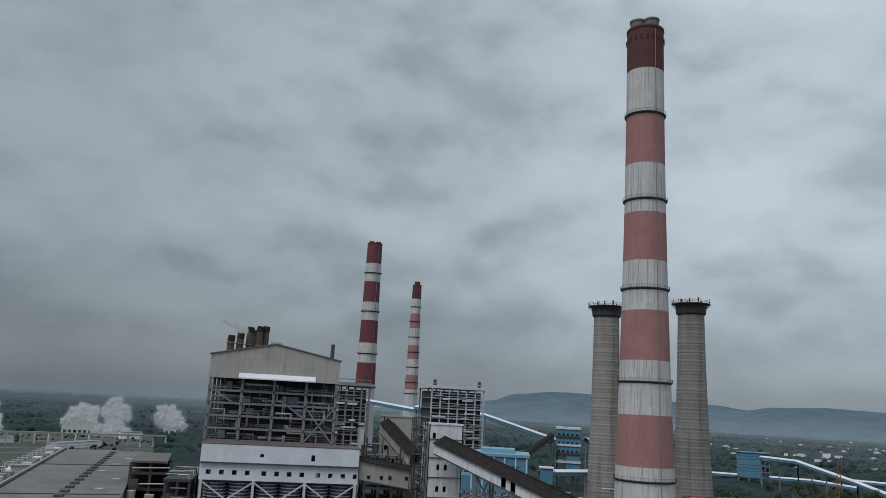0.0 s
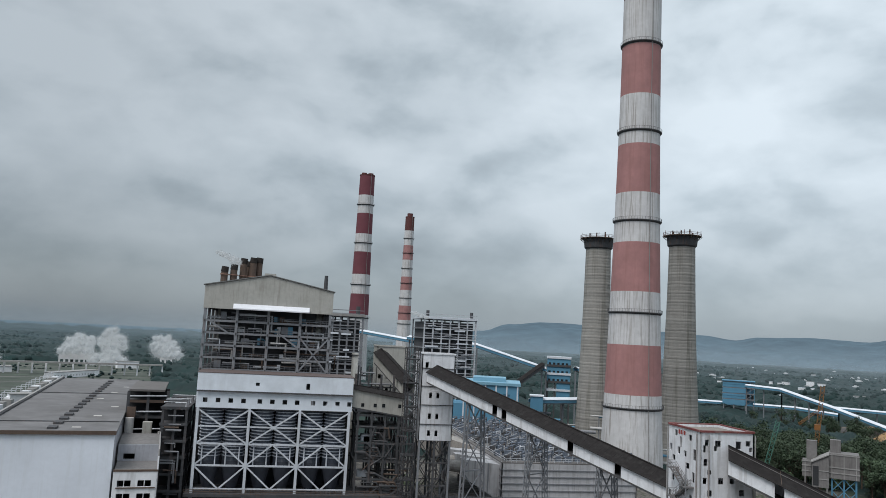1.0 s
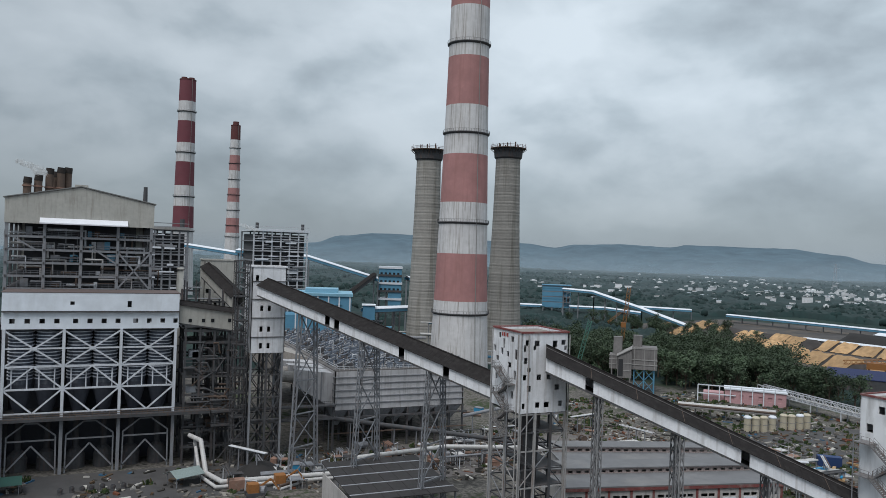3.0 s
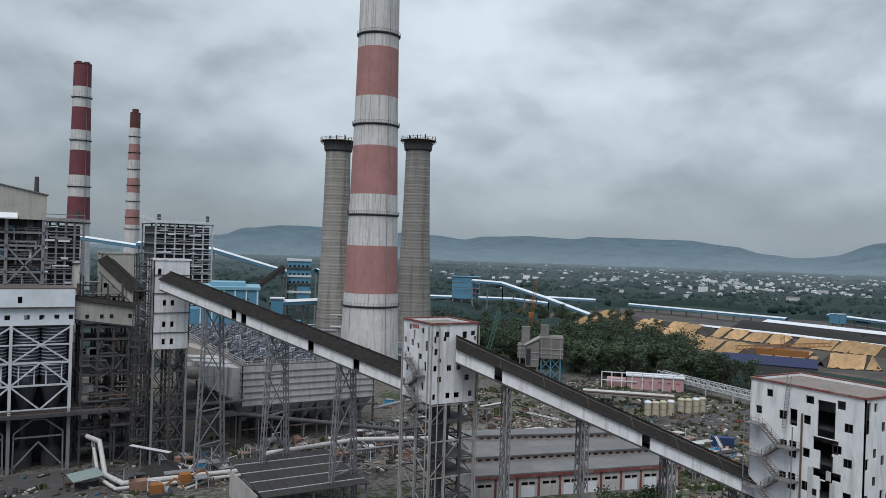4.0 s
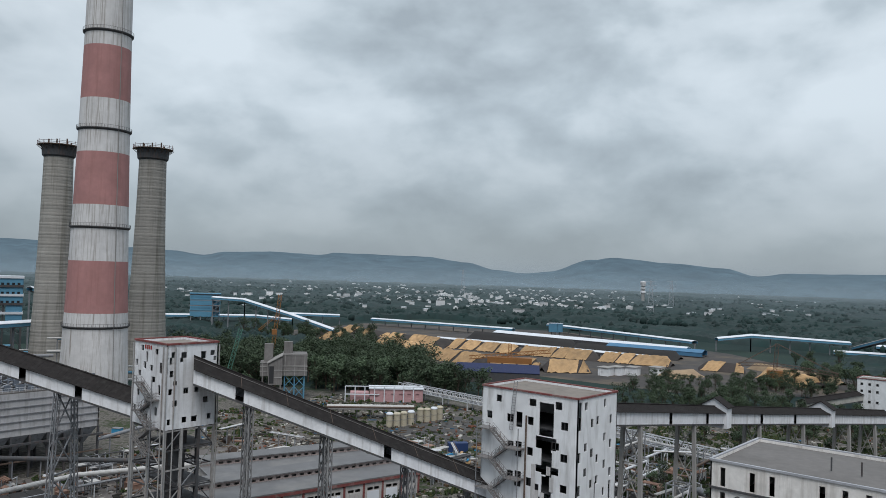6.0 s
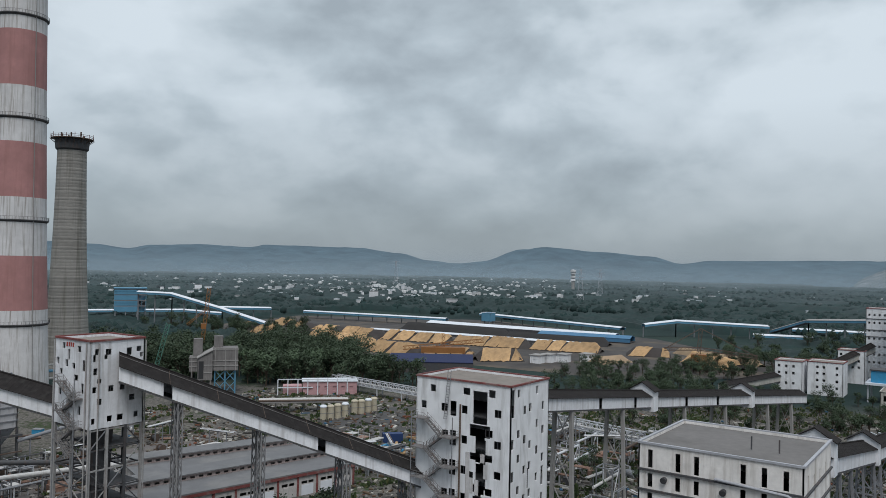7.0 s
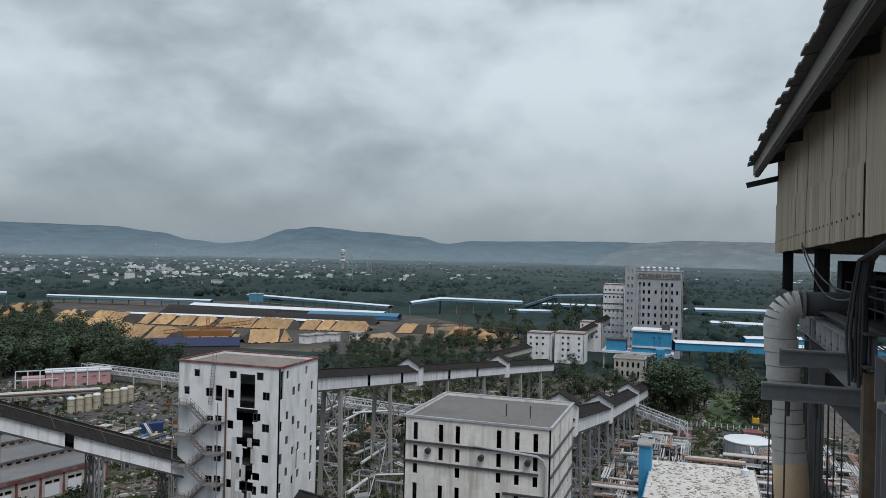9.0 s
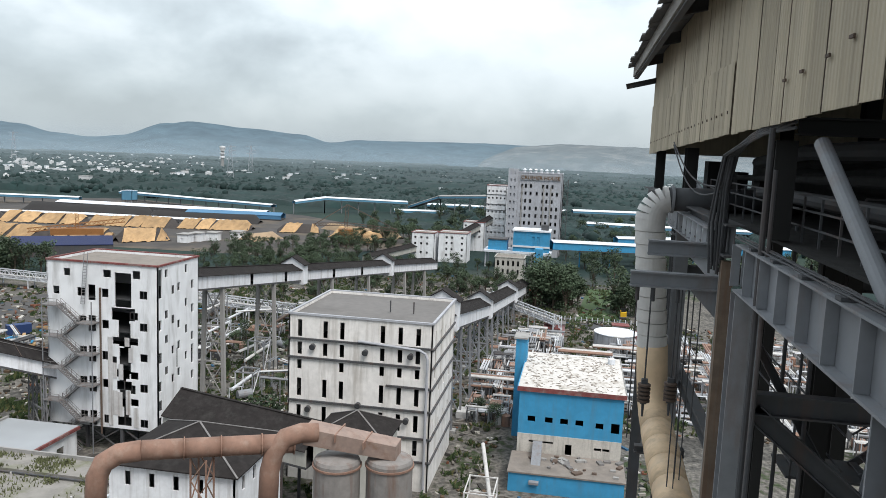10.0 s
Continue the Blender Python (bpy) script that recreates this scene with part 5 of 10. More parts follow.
# coal tower at the head of the gallery
TTw = [(u, z, 0.75, 1.4) for z in (44.5, 39.2, 34.0, 29.8) for u in (2.6, 4.5)]
TT = clad_tower("coal_tower", 35.2, 43.8, 195.0, 205.0, 28.0, 49.6, white_sheet, "white sheeted coal tower on dark legs beside bunkers", "industrial tower", south=TTw + [(1.3, 46.8, 0.8, 1.4)], west=[(5, 45, 1, 1.5)], legs=28.0, floors=4, seed=4, glaze=0.0)
for z in (46, 41.5, 36.8, 32):
    part("ledge", B().bar((35.1, 194.9, z), (43.9, 194.9, z), 0.2, 0.18), steel_dark, TT)
shaft = thing("lift_shaft", (33.0, 197, 0), "dark open lift shaft of laced steel beside coal tower", "steel frame")
for x in (31.6, 34.4):
    for y in (195.4, 198.6):
        part("column", lattice(B(), (x, y, 0), (x, y, 51), 0.6), steel_dark, shaft)
for k in range(17):
    z = 3 * k + 3
    for a, b in (((31.6, 195.4), (34.4, 195.4)), ((31.6, 195.4), (31.6, 198.6)), ((34.4, 195.4), (34.4, 198.6))):
        part("beam", B().bar((*a, z), (*b, z), 0.25), steel_dark, shaft)
    part("brace", B().bar((31.6, 195.4, z - 3), (34.4, 195.4, z), 0.18), steel_dark, shaft)
    if k % 2:
        part("platform", B().box(31.4, 34.6, 195.2, 199, z, z + 0.15), steel_dark, shaft)

# second gallery and pale silos behind the tower
gallery("conveyor_gallery", (35.0, 212, 37.8), (29.0, 231, 45.4), 4.0, 3.0, 1.2, "dark-roofed gallery climbing behind coal tower", wall_m=cream_sheet, panel=3)
clad_tower("bunker_head_house", 28.6, 37.8, 236, 246, 30, 50.1, cream_sheet, "pale head house behind coal tower", "industrial building", south=[(1 + 2.4 * i, 37, 0.9, 1.3) for i in range(5)] + [(1 + 2.4 * i, 41, 0.9, 1.3) for i in range(3)], legs=30, floors=3, glaze=0)
vd = thing("upright_duct", (20.5, 221, 0), "tall pale upright duct beside dark frame", "duct")
part("shell", B().tube((20.5, 221, 0), (20.5, 221, 48.2), 0.9, 0.9, 16), cream_sheet, vd, smooth=True)
for z in (20, 27, 34, 41, 47.6):
    part("flange", B().lathe(20.5, 221, [(0.9, z - 0.12), (1.15, z - 0.12), (1.15, z + 0.12), (0.9, z + 0.12)], 16), steel_dark, vd)
cf = thing("dark_pipe_frame", (23, 222, 0), "dark steel frame with pipes behind cream gallery", "steel frame")
for x in (22.2, 25.4, 28.6, 31.8):
    for y in (219, 226):
        part("column", B().bar((x, y, 0), (x, y, 44.5 if x < 27 else 39.5), 0.42), steel_dark, cf)
for z in (34, 36.5, 39, 42):
    part("beam", B().bar((22, 219, z), (32 if z < 40 else 25.6, 219, z), 0.3, 0.4), steel_dark, cf)
    part("pipe", B().tube((22.4, 218.5, z + 0.9), (31 if z < 40 else 26, 218.5, z + 0.9), 0.22), steel_grey if z > 35 else steel_brown, cf)
    part("brace", B().bar((22.2, 219, z), (25.4, 219, z + 2.4), 0.2), steel_dark, cf)

# ---- dust collector ----
EX0, EX1, EY0, EY1 = 60.0, 99.0, 204.0, 292.0
EP = thing("dust_collector", (80, 240, 0), "long grey dust collector on legs with hoppers beneath", "dust collector")
for side, (o, u, w) in {"s": ((EX0, EY0), (1, 0), EX1 - EX0), "w": ((EX0, EY1), (0, -1), EY1 - EY0), "e": ((EX1, EY0), (0, 1), EY1 - EY0), "n": ((EX1, EY1), (-1, 0), EX1 - EX0)}.items():
    part("casing_wall", B().wall((*o, 10.6), u[0], u[1], w, 10.6, 0.3), mat("grey_casing", (0.47, 0.465, 0.46), 0.75, vary=0.15, grain=0.6, stain=(0.13, 0.12, 0.11), stain_amt=0.6), EP)
    nx, ny = u[1], -u[0]
    for z in (12.4, 14.2, 16.0, 17.8, 19.6):
        part("stiffener", B().bar((o[0] + nx * 0.1, o[1] + ny * 0.1, z), (o[0] + u[0] * w + nx * 0.1, o[1] + u[1] * w + ny * 0.1, z), 0.3, 0.22), steel_grey, EP)
part("casing_roof", B().box(EX0, EX1, EY0, EY1, 21.2, 21.5), grey_roof, EP)
n_h = 9
for i in range(n_h):
    xa, xb = EX0 + (EX1 - EX0) * i / n_h, EX0 + (EX1 - EX0) * (i + 1) / n_h
    for j in range(3):
        ya, yb = EY0 + 0.3 + 9 * j, EY0 + 0.3 + 9 * (j + 1)
        xm, ym = (xa + xb) / 2, (ya + yb) / 2
        hb = B().add([(xa + 0.1, ya, 10.6), (xb - 0.1, ya, 10.6), (xb - 0.1, yb, 10.6), (xa + 0.1, yb, 10.6), (xm - 0.4, ym - 0.4, 5.6), (xm + 0.4, ym - 0.4, 5.6), (xm + 0.4, ym + 0.4, 5.6), (xm - 0.4, ym + 0.4, 5.6)],
                     [(0, 4, 5, 1), (1, 5, 6, 2), (2, 6, 7, 3), (3, 7, 4, 0), (4, 7, 6, 5)])
        part("hopper", hb, silo_steel, EP, "grey ash hopper")
for i in range(n_h + 1):
    x = EX0 + (EX1 - EX0) * i / n_h
    for y in (EY0 + 0.2, EY0 + 9.2, EY0 + 18.3, EY1 - 1):
        part("leg", B().bar((x, y, 0), (x, y, 10.6), 0.5), steel_dark, EP)
part("beam", B().bar((EX0 - 1, EY0 - 0.6, 8.6), (EX1 + 1, EY0 - 0.6, 8.6), 0.5), steel_dark, EP)
part("beam", B().bar((EX0 - 1, EY0 - 0.6, 4.4), (EX1 + 1, EY0 - 0.6, 4.4), 0.3), steel_brown, EP)
r8 = random.Random(9)
unit_blue = mat("blue_grey_unit", (0.15, 0.175, 0.21), 0.6, vary=0.25, grain=1.0, stain=SOOT, stain_amt=0.4)
for j in range(11):
    for i in range(13):
        x, y = EX0 + 2 + (EX1 - EX0 - 4) * i / 12 + r8.uniform(-0.4, 0.4), EY0 + 3 + (EY1 - EY0 - 6) * j / 10 + r8.uniform(-0.6, 0.6)
        tr = thing("transformer", (x, y, 21.5), "grey rapper and transformer unit on dust collector roof", "transformer", "collector roof units")
        w = r8.uniform(0.7, 1.1)
        part("tank", B().box(x - w, x + w, y - 0.7, y + 0.7, 21.5, 23.0), r8.choice((unit_blue, unit_blue, steel_dark)), tr)
        part("bushing", B().tube((x - w - 0.6, y, 22.4), (x + w + 0.6, y, 23.6), 0.28, 0.28, 8), r8.choice((steel_grey, steel_grey, unit_blue, steel_dark)), tr)
        part("duct", B().sweep([(x + 0.3, y, 23.0), (x + 0.3, y, 24.1), (x + 1.7, y + 0.4, 24.1), (x + 1.7, y + 0.4, 21.5)], 0.2, 6), steel_pale if r8.random() < 0.12 else unit_blue, tr)
for i in range(0, 13, 2):
    x = EX0 + 1 + (EX1 - EX0 - 4) * i / 12
    rb = B()
    for hh in (0.5, 1.05):
        rb.bar((x, EY0 + 0.4, 21.5 + hh), (x, EY1, 21.5 + hh), 0.1)
    part("walkway_rail", rb, steel_pale, EP)
rb = B()
for hh in (0.5, 1.05):
    rb.bar((EX0, EY0 + 0.2, 21.5 + hh), (EX1, EY0 + 0.2, 21.5 + hh), 0.08)
for k in range(30):
    x = EX0 + (EX1 - EX0) * k / 29
    rb.bar((x, EY0 + 0.2, 21.5), (x, EY0 + 0.2, 22.55), 0.07)
part("edge_rail", rb, steel_pale, EP)
for y0 in (240, 268):
    fb_ = B().add([(48, y0, 16), (48, y0 + 9, 16), (48, y0 + 9, 24), (48, y0, 24), (59.6, y0 - 6, 10.8), (59.6, y0 + 16, 10.8), (59.6, y0 + 16, 21), (59.6, y0 - 6, 21)], [(0, 3, 2, 1), (4, 5, 6, 7), (0, 1, 5, 4), (1, 2, 6, 5), (2, 3, 7, 6), (3, 0, 4, 7)])
    part("inlet_funnel", fb_, mat("brown_duct", (0.38, 0.35, 0.31), 0.8, vary=0.2, stain=SOOT, stain_amt=0.4), EP, "dusty funnel duct")
for y0 in (205.5, 214.5, 223.5):
    fn = B().add([(50, y0 + 2.2, 17), (50, y0 + 5.6, 17), (50, y0 + 5.6, 21.5), (50, y0 + 2.2, 21.5), (59.9, y0, 11.2), (59.9, y0 + 7.8, 11.2), (59.9, y0 + 7.8, 20.6), (59.9, y0, 20.6)],
                 [(0, 3, 2, 1), (4, 5, 6, 7), (0, 1, 5, 4), (1, 2, 6, 5), (2, 3, 7, 6), (3, 0, 4, 7)])
    f_ = part("inlet_funnel", fn, MATS["grey_casing"], EP, "dusty funnel duct")
    for k in (0.35, 0.7):
        part("stiffener", B().bar((50 + 9.9 * k - 0.1, y0 + 2.2 - 2.3 * k, 17 - 5.8 * k), (50 + 9.9 * k - 0.1, y0 + 2.2 - 2.3 * k, 21.6 - 0.9 * k), 0.25), steel_grey, f_)
    part("inlet_duct", B().sweep([(50, y0 + 3.9, 19.2), (46.5, y0 + 3.9, 19.6), (45.2, y0 + 3.9, 21), (45.2, y0 + 3.9, 27)], 1.6, 14), mat("brown_duct", (0.2, 0.19, 0.18), 0.8, vary=0.2, stain=SOOT, stain_amt=0.4), EP)

# ---- turbine hall with its office end ----
hall_roof = mat("hall_grey_roof", (0.185, 0.180, 0.175), 0.95, vary=0.2, grain=0.25, big=0.04, spec=0.15, stain=(0.10, 0.095, 0.09), stain_amt=0.6, stain_scale=(0.10, 0.05, 0.06))
TH = thing("turbine_hall", (-33, 176, 0), "long turbine hall with white end wall and flat grey roof", "turbine hall", turn=8.0)
part("end_wall", B().wall((-26, 0, 0), 1, 0, 26, 30.4, 0.4, [(21, 23, 2, 3.5)]), mat("clean_white_sheet", (0.84, 0.88, 0.92), 0.6, vary=0.03, grain=1.0, big=0.05, stain=(0.6, 0.62, 0.64), stain_amt=0.3, stain_scale=(0.9, 0.9, 0.05)), TH, local=True)
for x in (-0.4, -26):
    part("side_wall", B().box(x, x + 0.4, 0.4, 146, 0, 30.4), grey_wall, TH, local=True)
part("rear_wall", B().box(-26, 0, 146, 146.4, 0, 30.4), grey_wall, TH, local=True)
for y0, y1 in ((-0.3, 15.6), (16.0, 84.6), (85.0, 146.6)):
    part("roof_panel", B().box(-26.3, 0.3, y0, y1, 30.4, 30.8), hall_roof, TH, local=True)
for y in (15.6, 84.6):
    part("roof_joint", B().box(-26, 0, y, y + 0.4, 30.4, 31.0), steel_dark, TH, local=True)
part("roof_edge", B().box(-26.3, 0.3, -0.5, -0.31, 30.2, 31.0), steel_brown, TH, local=True)
part("parapet", B().box(-26.9, -26.31, -0.3, 146, 30.0, 31.5), concrete, TH, "pale concrete parapet", local=True)
part("parapet_coping", B().box(-26.32, -26.0, -0.3, 146, 30.82, 31.2), steel_dark, TH, local=True)
for k in range(17):
    part("roof_vent", B().box(-13.4 + 0.2 * k, -11.6 + 0.2 * k, 3 + 8 * k, 6.5 + 8 * k, 30.82, 31.25), steel_dark, TH, local=True)
for k in range(6):
    part("roof_patch", B().box(-9 + k % 3 * 2.6, -7.2 + k % 3 * 2.6, 6 + 21 * k, 7.4 + 21 * k, 30.804, 30.83), white_roof, TH, local=True)
part("red_band", B().box(-26, -3.4, -0.08, -0.004, 13.9, 15.6), red_trim, TH, "red painted band", local=True)
part("red_pier", B().box(-7.2, -3.4, -0.08, -0.004, 4, 13.88), red_trim, TH, "red painted panel", local=True)
for x in (-14.6, -12.6, -6.6, -5.0):
    part("window", B().box(x, x + 1.3, -0.14, -0.082, 14.2, 15.4), glass_dark, TH, local=True)
bay = thing("dark_roofed_bay", (-33, 215, 0), "open bay with dark-painted back and flat dark roof beside turbine hall", "steel frame", turn=6.0)
part("roof", B().box(-4.7, 4.0, -1, 27, 36.0, 36.5), grey_roof, bay, local=True)
# wall painted near black for the shade deep in the bay
part("back_wall", B().box(-5, 5, 8, 8.4, 0, 36), painted_gap, bay, local=True)
for x in (-4.8, 0.0, 4.8):
    part("column", B().bar((x, 0, 0), (x, 0, 36), 0.7), steel_dark, bay, local=True)
for z in (20.5, 25.0, 29.4, 33.4):
    part("beam", B().bar((-5, 0, z), (5, 0, z), 0.4, 0.7), steel_dark if z < 30 else steel_brown, bay, local=True)
    part("floor", B().box(-5, 5, 0.3, 8, z - 0.2, z), steel_dark, bay, local=True)
    part("pipe", B().tube((-4.4, -0.5, z + 1.3), (4.6, -0.5, z + 1.5), 0.2), steel_pale if z > 24 else steel_grey, bay, local=True)
part("cabin", B().box(-0.4, 1.8, -8, -5.5, 24, 29.0), cream_sheet, bay, "cream cabin on annex roof", local=True)
part("tank", B().tube((-3.8, -4, 24), (-3.8, -4, 29.6), 1.1, 1.1, 14), pipe_white, bay, "pale upright tank", local=True)
part("red_plant", B().box(-4.8, -2.7, -1.6, -0.6, 29.4, 32.0), steel_brown, bay, local=True)
part("pipe", B().sweep([(-1.2, -9.4, 25.4), (-1.2, -9.4, 22.4), (3.6, -9.4, 22.2), (3.6, -9.4, 27)], 0.22, 8), pipe_white, bay, local=True)
of = thing("office_annex", (-27, 176, 0), "white office annex with rows of paired windows", "office block", turn=8.0)
wins = [(0.9 + 4.0 * c + 1.4 * k, 0.9 + 4.0 * c + 1.4 * k + 1.25, z, z + 1.3) for z in (2.6, 5.6, 8.5, 11.4, 14.3, 17.0, 19.7) for c in (0, 1) for k in (0, 1)]
part("front_wall", B().wall((-5.5, -0.5, 0), 1, 0, 8.8, 22.8, 0.3, [w_ for w_ in wins if w_[1] < 8.5]), white_wall, of, local=True)
part("side_wall", B().wall((3.3, -0.5, 0), 0, 1, 26, 26, 0.3, [(3 + 4 * i, 4.5 + 4 * i, z, z + 1.6) for i in range(5) for z in (4, 9, 14, 19)]), white_wall, of, local=True)
part("low_roof", B().box(-5.4, 3.0, -0.2, 12, 22.6, 22.9), MATS["sooty_concrete"], of, local=True)
part("front_coping", B().box(-5.5, 3.3, -0.6, -0.2, 22.8, 23.2), steel_brown, of, local=True)
part("recess_wall", B().wall((-5.5, 12, 22.9), 1, 0, 8.5, 3.6, 0.3, [(1.2, 3.6, 0.4, 1.6)]), grey_wall, of, local=True)
part("upper_roof", B().box(-5.5, 3.0, 12.3, 30, 26.3, 26.5), MATS["sooty_concrete"], of, local=True)
part("side_parapet", B().box(3.0, 3.3, -0.5, 30, 26.0, 27.4), concrete, of, local=True)
for z in (2.4, 5.4, 8.3, 11.2, 14.1, 16.8, 19.5):
    part("window_sill", B().box(-4.8, 2.9, -0.72, -0.51, z - 0.12, z + 0.1), steel_brown, of, local=True)

db = thing("deaerator_bay", (-24, 225, 0), "open bay of beams and pipes with dark-painted back beside boiler house", "steel frame")
for x in (-27.4, -24.6, -21.8):
    for y in (203, 212, 221, 232):
        part("column", B().bar((x, y, 0), (x, y, 33.3 if y < 210 else 33.0), 0.6), steel_dark, db)
# near-black backing paints the shade behind beams and pipes
part("back_wall", B().box(-28, -21.4, 209, 209.3, 0, 32), painted_gap, db)
for z in (5, 9, 13, 17, 21, 25, 29, 33):
    part("floor", B().box(-28, -21.4, 203, 236, z, z + 0.4), steel_dark, db)
    part("beam", B().bar((-28, 202.8, z + 0.2), (-21.4, 202.8, z + 0.2), 0.4, 0.6), steel_dark, db)
for k in range(18):
    x0, z0, run = r8.uniform(-28, -25.5), r8.uniform(5, 36), r8.uniform(2.5, 4)
    part("pipe", B().sweep([(x0, 202.2, z0), (x0 + run, 202.2, z0), (x0 + run, 202.2, z0 - r8.uniform(0.6, 5))] if k % 3 == 0 else [(x0, 202.2, z0), (x0 + run, 202.2, z0)], r8.uniform(0.12, 0.26), 8), r8.choice((steel_dark, steel_grey, steel_grey, steel_brown)), db)
for k in range(5):
    part("pipe", B().sweep([(-27.5, 204 + 5 * k, 34.4 + 0.4 * (k % 2)), (-22.2, 204 + 5 * k, 34.4 + 0.4 * (k % 2)), (-22.2, 204 + 5 * k, 33.4)], 0.22, 8), steel_grey if k % 2 else steel_pale, db)


# ---- farther boiler houses ----
def far_boiler(x0, x1, y0, y1, z1, seed, frame_m, roof_m):
    r = random.Random(seed)
    fbh = thing("far_boiler_house", ((x0 + x1) / 2, (y0 + y1) / 2, 0), "distant open-framed boiler house in pale steel", "boiler house", "far boiler houses")
    part("casing", B().box(x0 + 1, x1 - 1, y0 + 2.5, y1 - 1, 0, z1 - 1.5), mat("boiler_casing", (0.075, 0.075, 0.078), 0.8), fbh)
    n = 12
    nx_ = 6
    for i in range(nx_ + 1):
        x = x0 + (x1 - x0) * i / nx_
        for y in (y0, y1):
            part("column", B().bar((x, y, 0), (x, y, z1), 0.7), frame_m if y == y0 else steel_grey, fbh)
    for k in range(n):
        z = z1 * (k + 1) / n
        part("frame_beam", B().bar((x0 - 0.5, y0, z), (x1 + 0.5, y0, z), 0.5, 0.6), frame_m, fbh)
        part("frame_beam", B().bar((x0, y0, z), (x0, y1, z), 0.5, 0.6), steel_grey, fbh)
        part("frame_beam", B().bar((x1, y0, z), (x1, y1, z), 0.5, 0.6), steel_grey, fbh)
        part("rail", B().bar((x0 - 0.5, y0 - 0.3, z + 1.2), (x1 + 0.5, y0 - 0.3, z + 1.2), 0.25), frame_m, fbh)
        part("rail", B().bar((x0 - 0.5, y0 - 0.3, z + 2.6), (x1 + 0.5, y0 - 0.3, z + 2.6), 0.3), frame_m, fbh)
        part("floor", B().box(x0, x1, y0 + 0.3, y1, z - 0.1, z + 0.1), steel_dark, fbh)
    part("roof", B().box(x0 - 1, x1 + 1, y0 - 1, y1 + 1, z1, z1 + 1.0), roof_m, fbh)
    for i in range(3):
        x = x0 + 2 + (x1 - x0 - 4) * i / 2
        if i != 1:
            part("vent", B().tube((x, y0 + 3, z1 + 1), (x, y0 + 3, z1 + 4.5), 0.9), steel_dark, fbh)
    for k in range(44):
        x, z = r.uniform(x0, x1 - 6), r.uniform(20, z1 - 2)
        part("pipe", B().bar((x, y0 - 0.6, z), (x + r.uniform(2, 7), y0 - 0.6, z), r.uniform(0.3, 0.8)), r.choice((steel_pale, steel_grey, white_far)), fbh)
    return fbh


far_boiler(74.5, 103, 412, 450, 62.5, 2, steel_pale, white_far)
far_boiler(14, 33.0, 330, 365, 60.0, 3, steel_grey, concrete)

# ---- the near boiler house, beside which the camera stands ----
NY = -4.2
NB = thing("near_boiler_house", (30, -9, 0), "near boiler house front with tan sheet cladding over grey steel frame", "boiler house")


def ribbed_sheet(x0, x1, y, z0, z1, ribs=5, dep=0.014, z1b=None):
    b = B()
    z1b = z1 if z1b is None else z1b
    n = ribs * 4
    xs = [x0 + (x1 - x0) * i / n for i in range(n + 1)]
    off = [0, dep, dep, 0]
    vs = [(x, y + (off[i % 4]), (z1 + (z1b - z1) * i / n) if top else z0) for top in (0, 1) for i, x in enumerate(xs)]
    b.add(vs, [(i, i + 1, n + 2 + i, n + 1 + i) for i in range(n)])
    vs2 = [(x, y - 0.03, z) for z in (z0, z1) for x in (x0, x1)]
    b.add(vs2, [(0, 2, 3, 1)])
    return b


def i_beam(p, q, w, h, tf=0.05, tw=0.04, up_=None):
    """A rolled or plated I section between two points; h is its depth along up_."""
    p, q = Vector(p), Vector(q)
    d = (q - p).normalized()
    u = Vector(up_ or (0, 0, 1))
    s = d.cross(u).normalized()
    u = s.cross(d).normalized()
    a, t, c = w / 2, tw / 2, h / 2
    prof = [(-a, -c), (a, -c), (a, -c + tf), (t, -c + tf), (t, c - tf), (a, c - tf), (a, c), (-a, c), (-a, c - tf), (-t, c - tf), (-t, -c + tf), (-a, -c + tf)]
    vs = [e + s * m_ + u * k_ for e in (p, q) for m_, k_ in prof]
    return B().add(vs, [tuple(range(12))[::-1], tuple(range(12, 24))] + [(i, (i + 1) % 12, 12 + (i + 1) % 12, 12 + i) for i in range(12)])


rn = random.Random(21)
# near-black colour paints the shade under roof and cladding
shade_black = mat("shade_painted_steel", (0.022, 0.021, 0.02), 0.85, vary=0.3, grain=2.0)
xs_ = [12.2 + 0.95 * i for i in range(40)]
for i, x in enumerate(xs_):
    z0 = 55.7 - 0.62 * (x - 12.2) / 37
    jog = rn.uniform(-0.012, 0.012)
    if x < 23.5:
        part("cladding_sheet", ribbed_sheet(x, x + 0.93, NY + jog + 0.035, z0 + rn.uniform(-0.02, 0.02), 60.7), clad_tan, NB)
        part("seam_lap", B().box(x + 0.92, x + 0.96, NY - 0.01, NY + 0.03, z0 + 0.03, 60.6), steel_brown, NB)
        continue
    low_top = 57.5 + 0.014 * (x - 23) + rn.uniform(-0.03, 0.03)
    part("cladding_sheet", ribbed_sheet(x, x + 0.93, NY + 0.07 + jog, z0 + rn.uniform(-0.02, 0.02), low_top + 0.1), clad_tan, NB)
    part("cladding_sheet", ribbed_sheet(x, x + 0.93, NY + jog + 0.025, low_top, 60.7), clad_tan, NB)
    part("seam_lap", B().box(x + 0.92, x + 0.96, NY - 0.02, NY + 0.02, low_top - 0.2, 60.6), steel_brown, NB)
    part("seam_lap", B().box(x + 0.92, x + 0.96, NY + 0.03, NY + 0.066, z0 + 0.04, low_top), steel_brown, NB)
    part("lap_bolt", B().box(x + 0.4, x + 0.5, NY + 0.07, NY + 0.1, z0 + 0.62, z0 + 0.7), steel_brown, NB)
part("end_cladding", B().box(50.15, 50.25, -24, NY, 55.1, 61.0), clad_tan, NB)
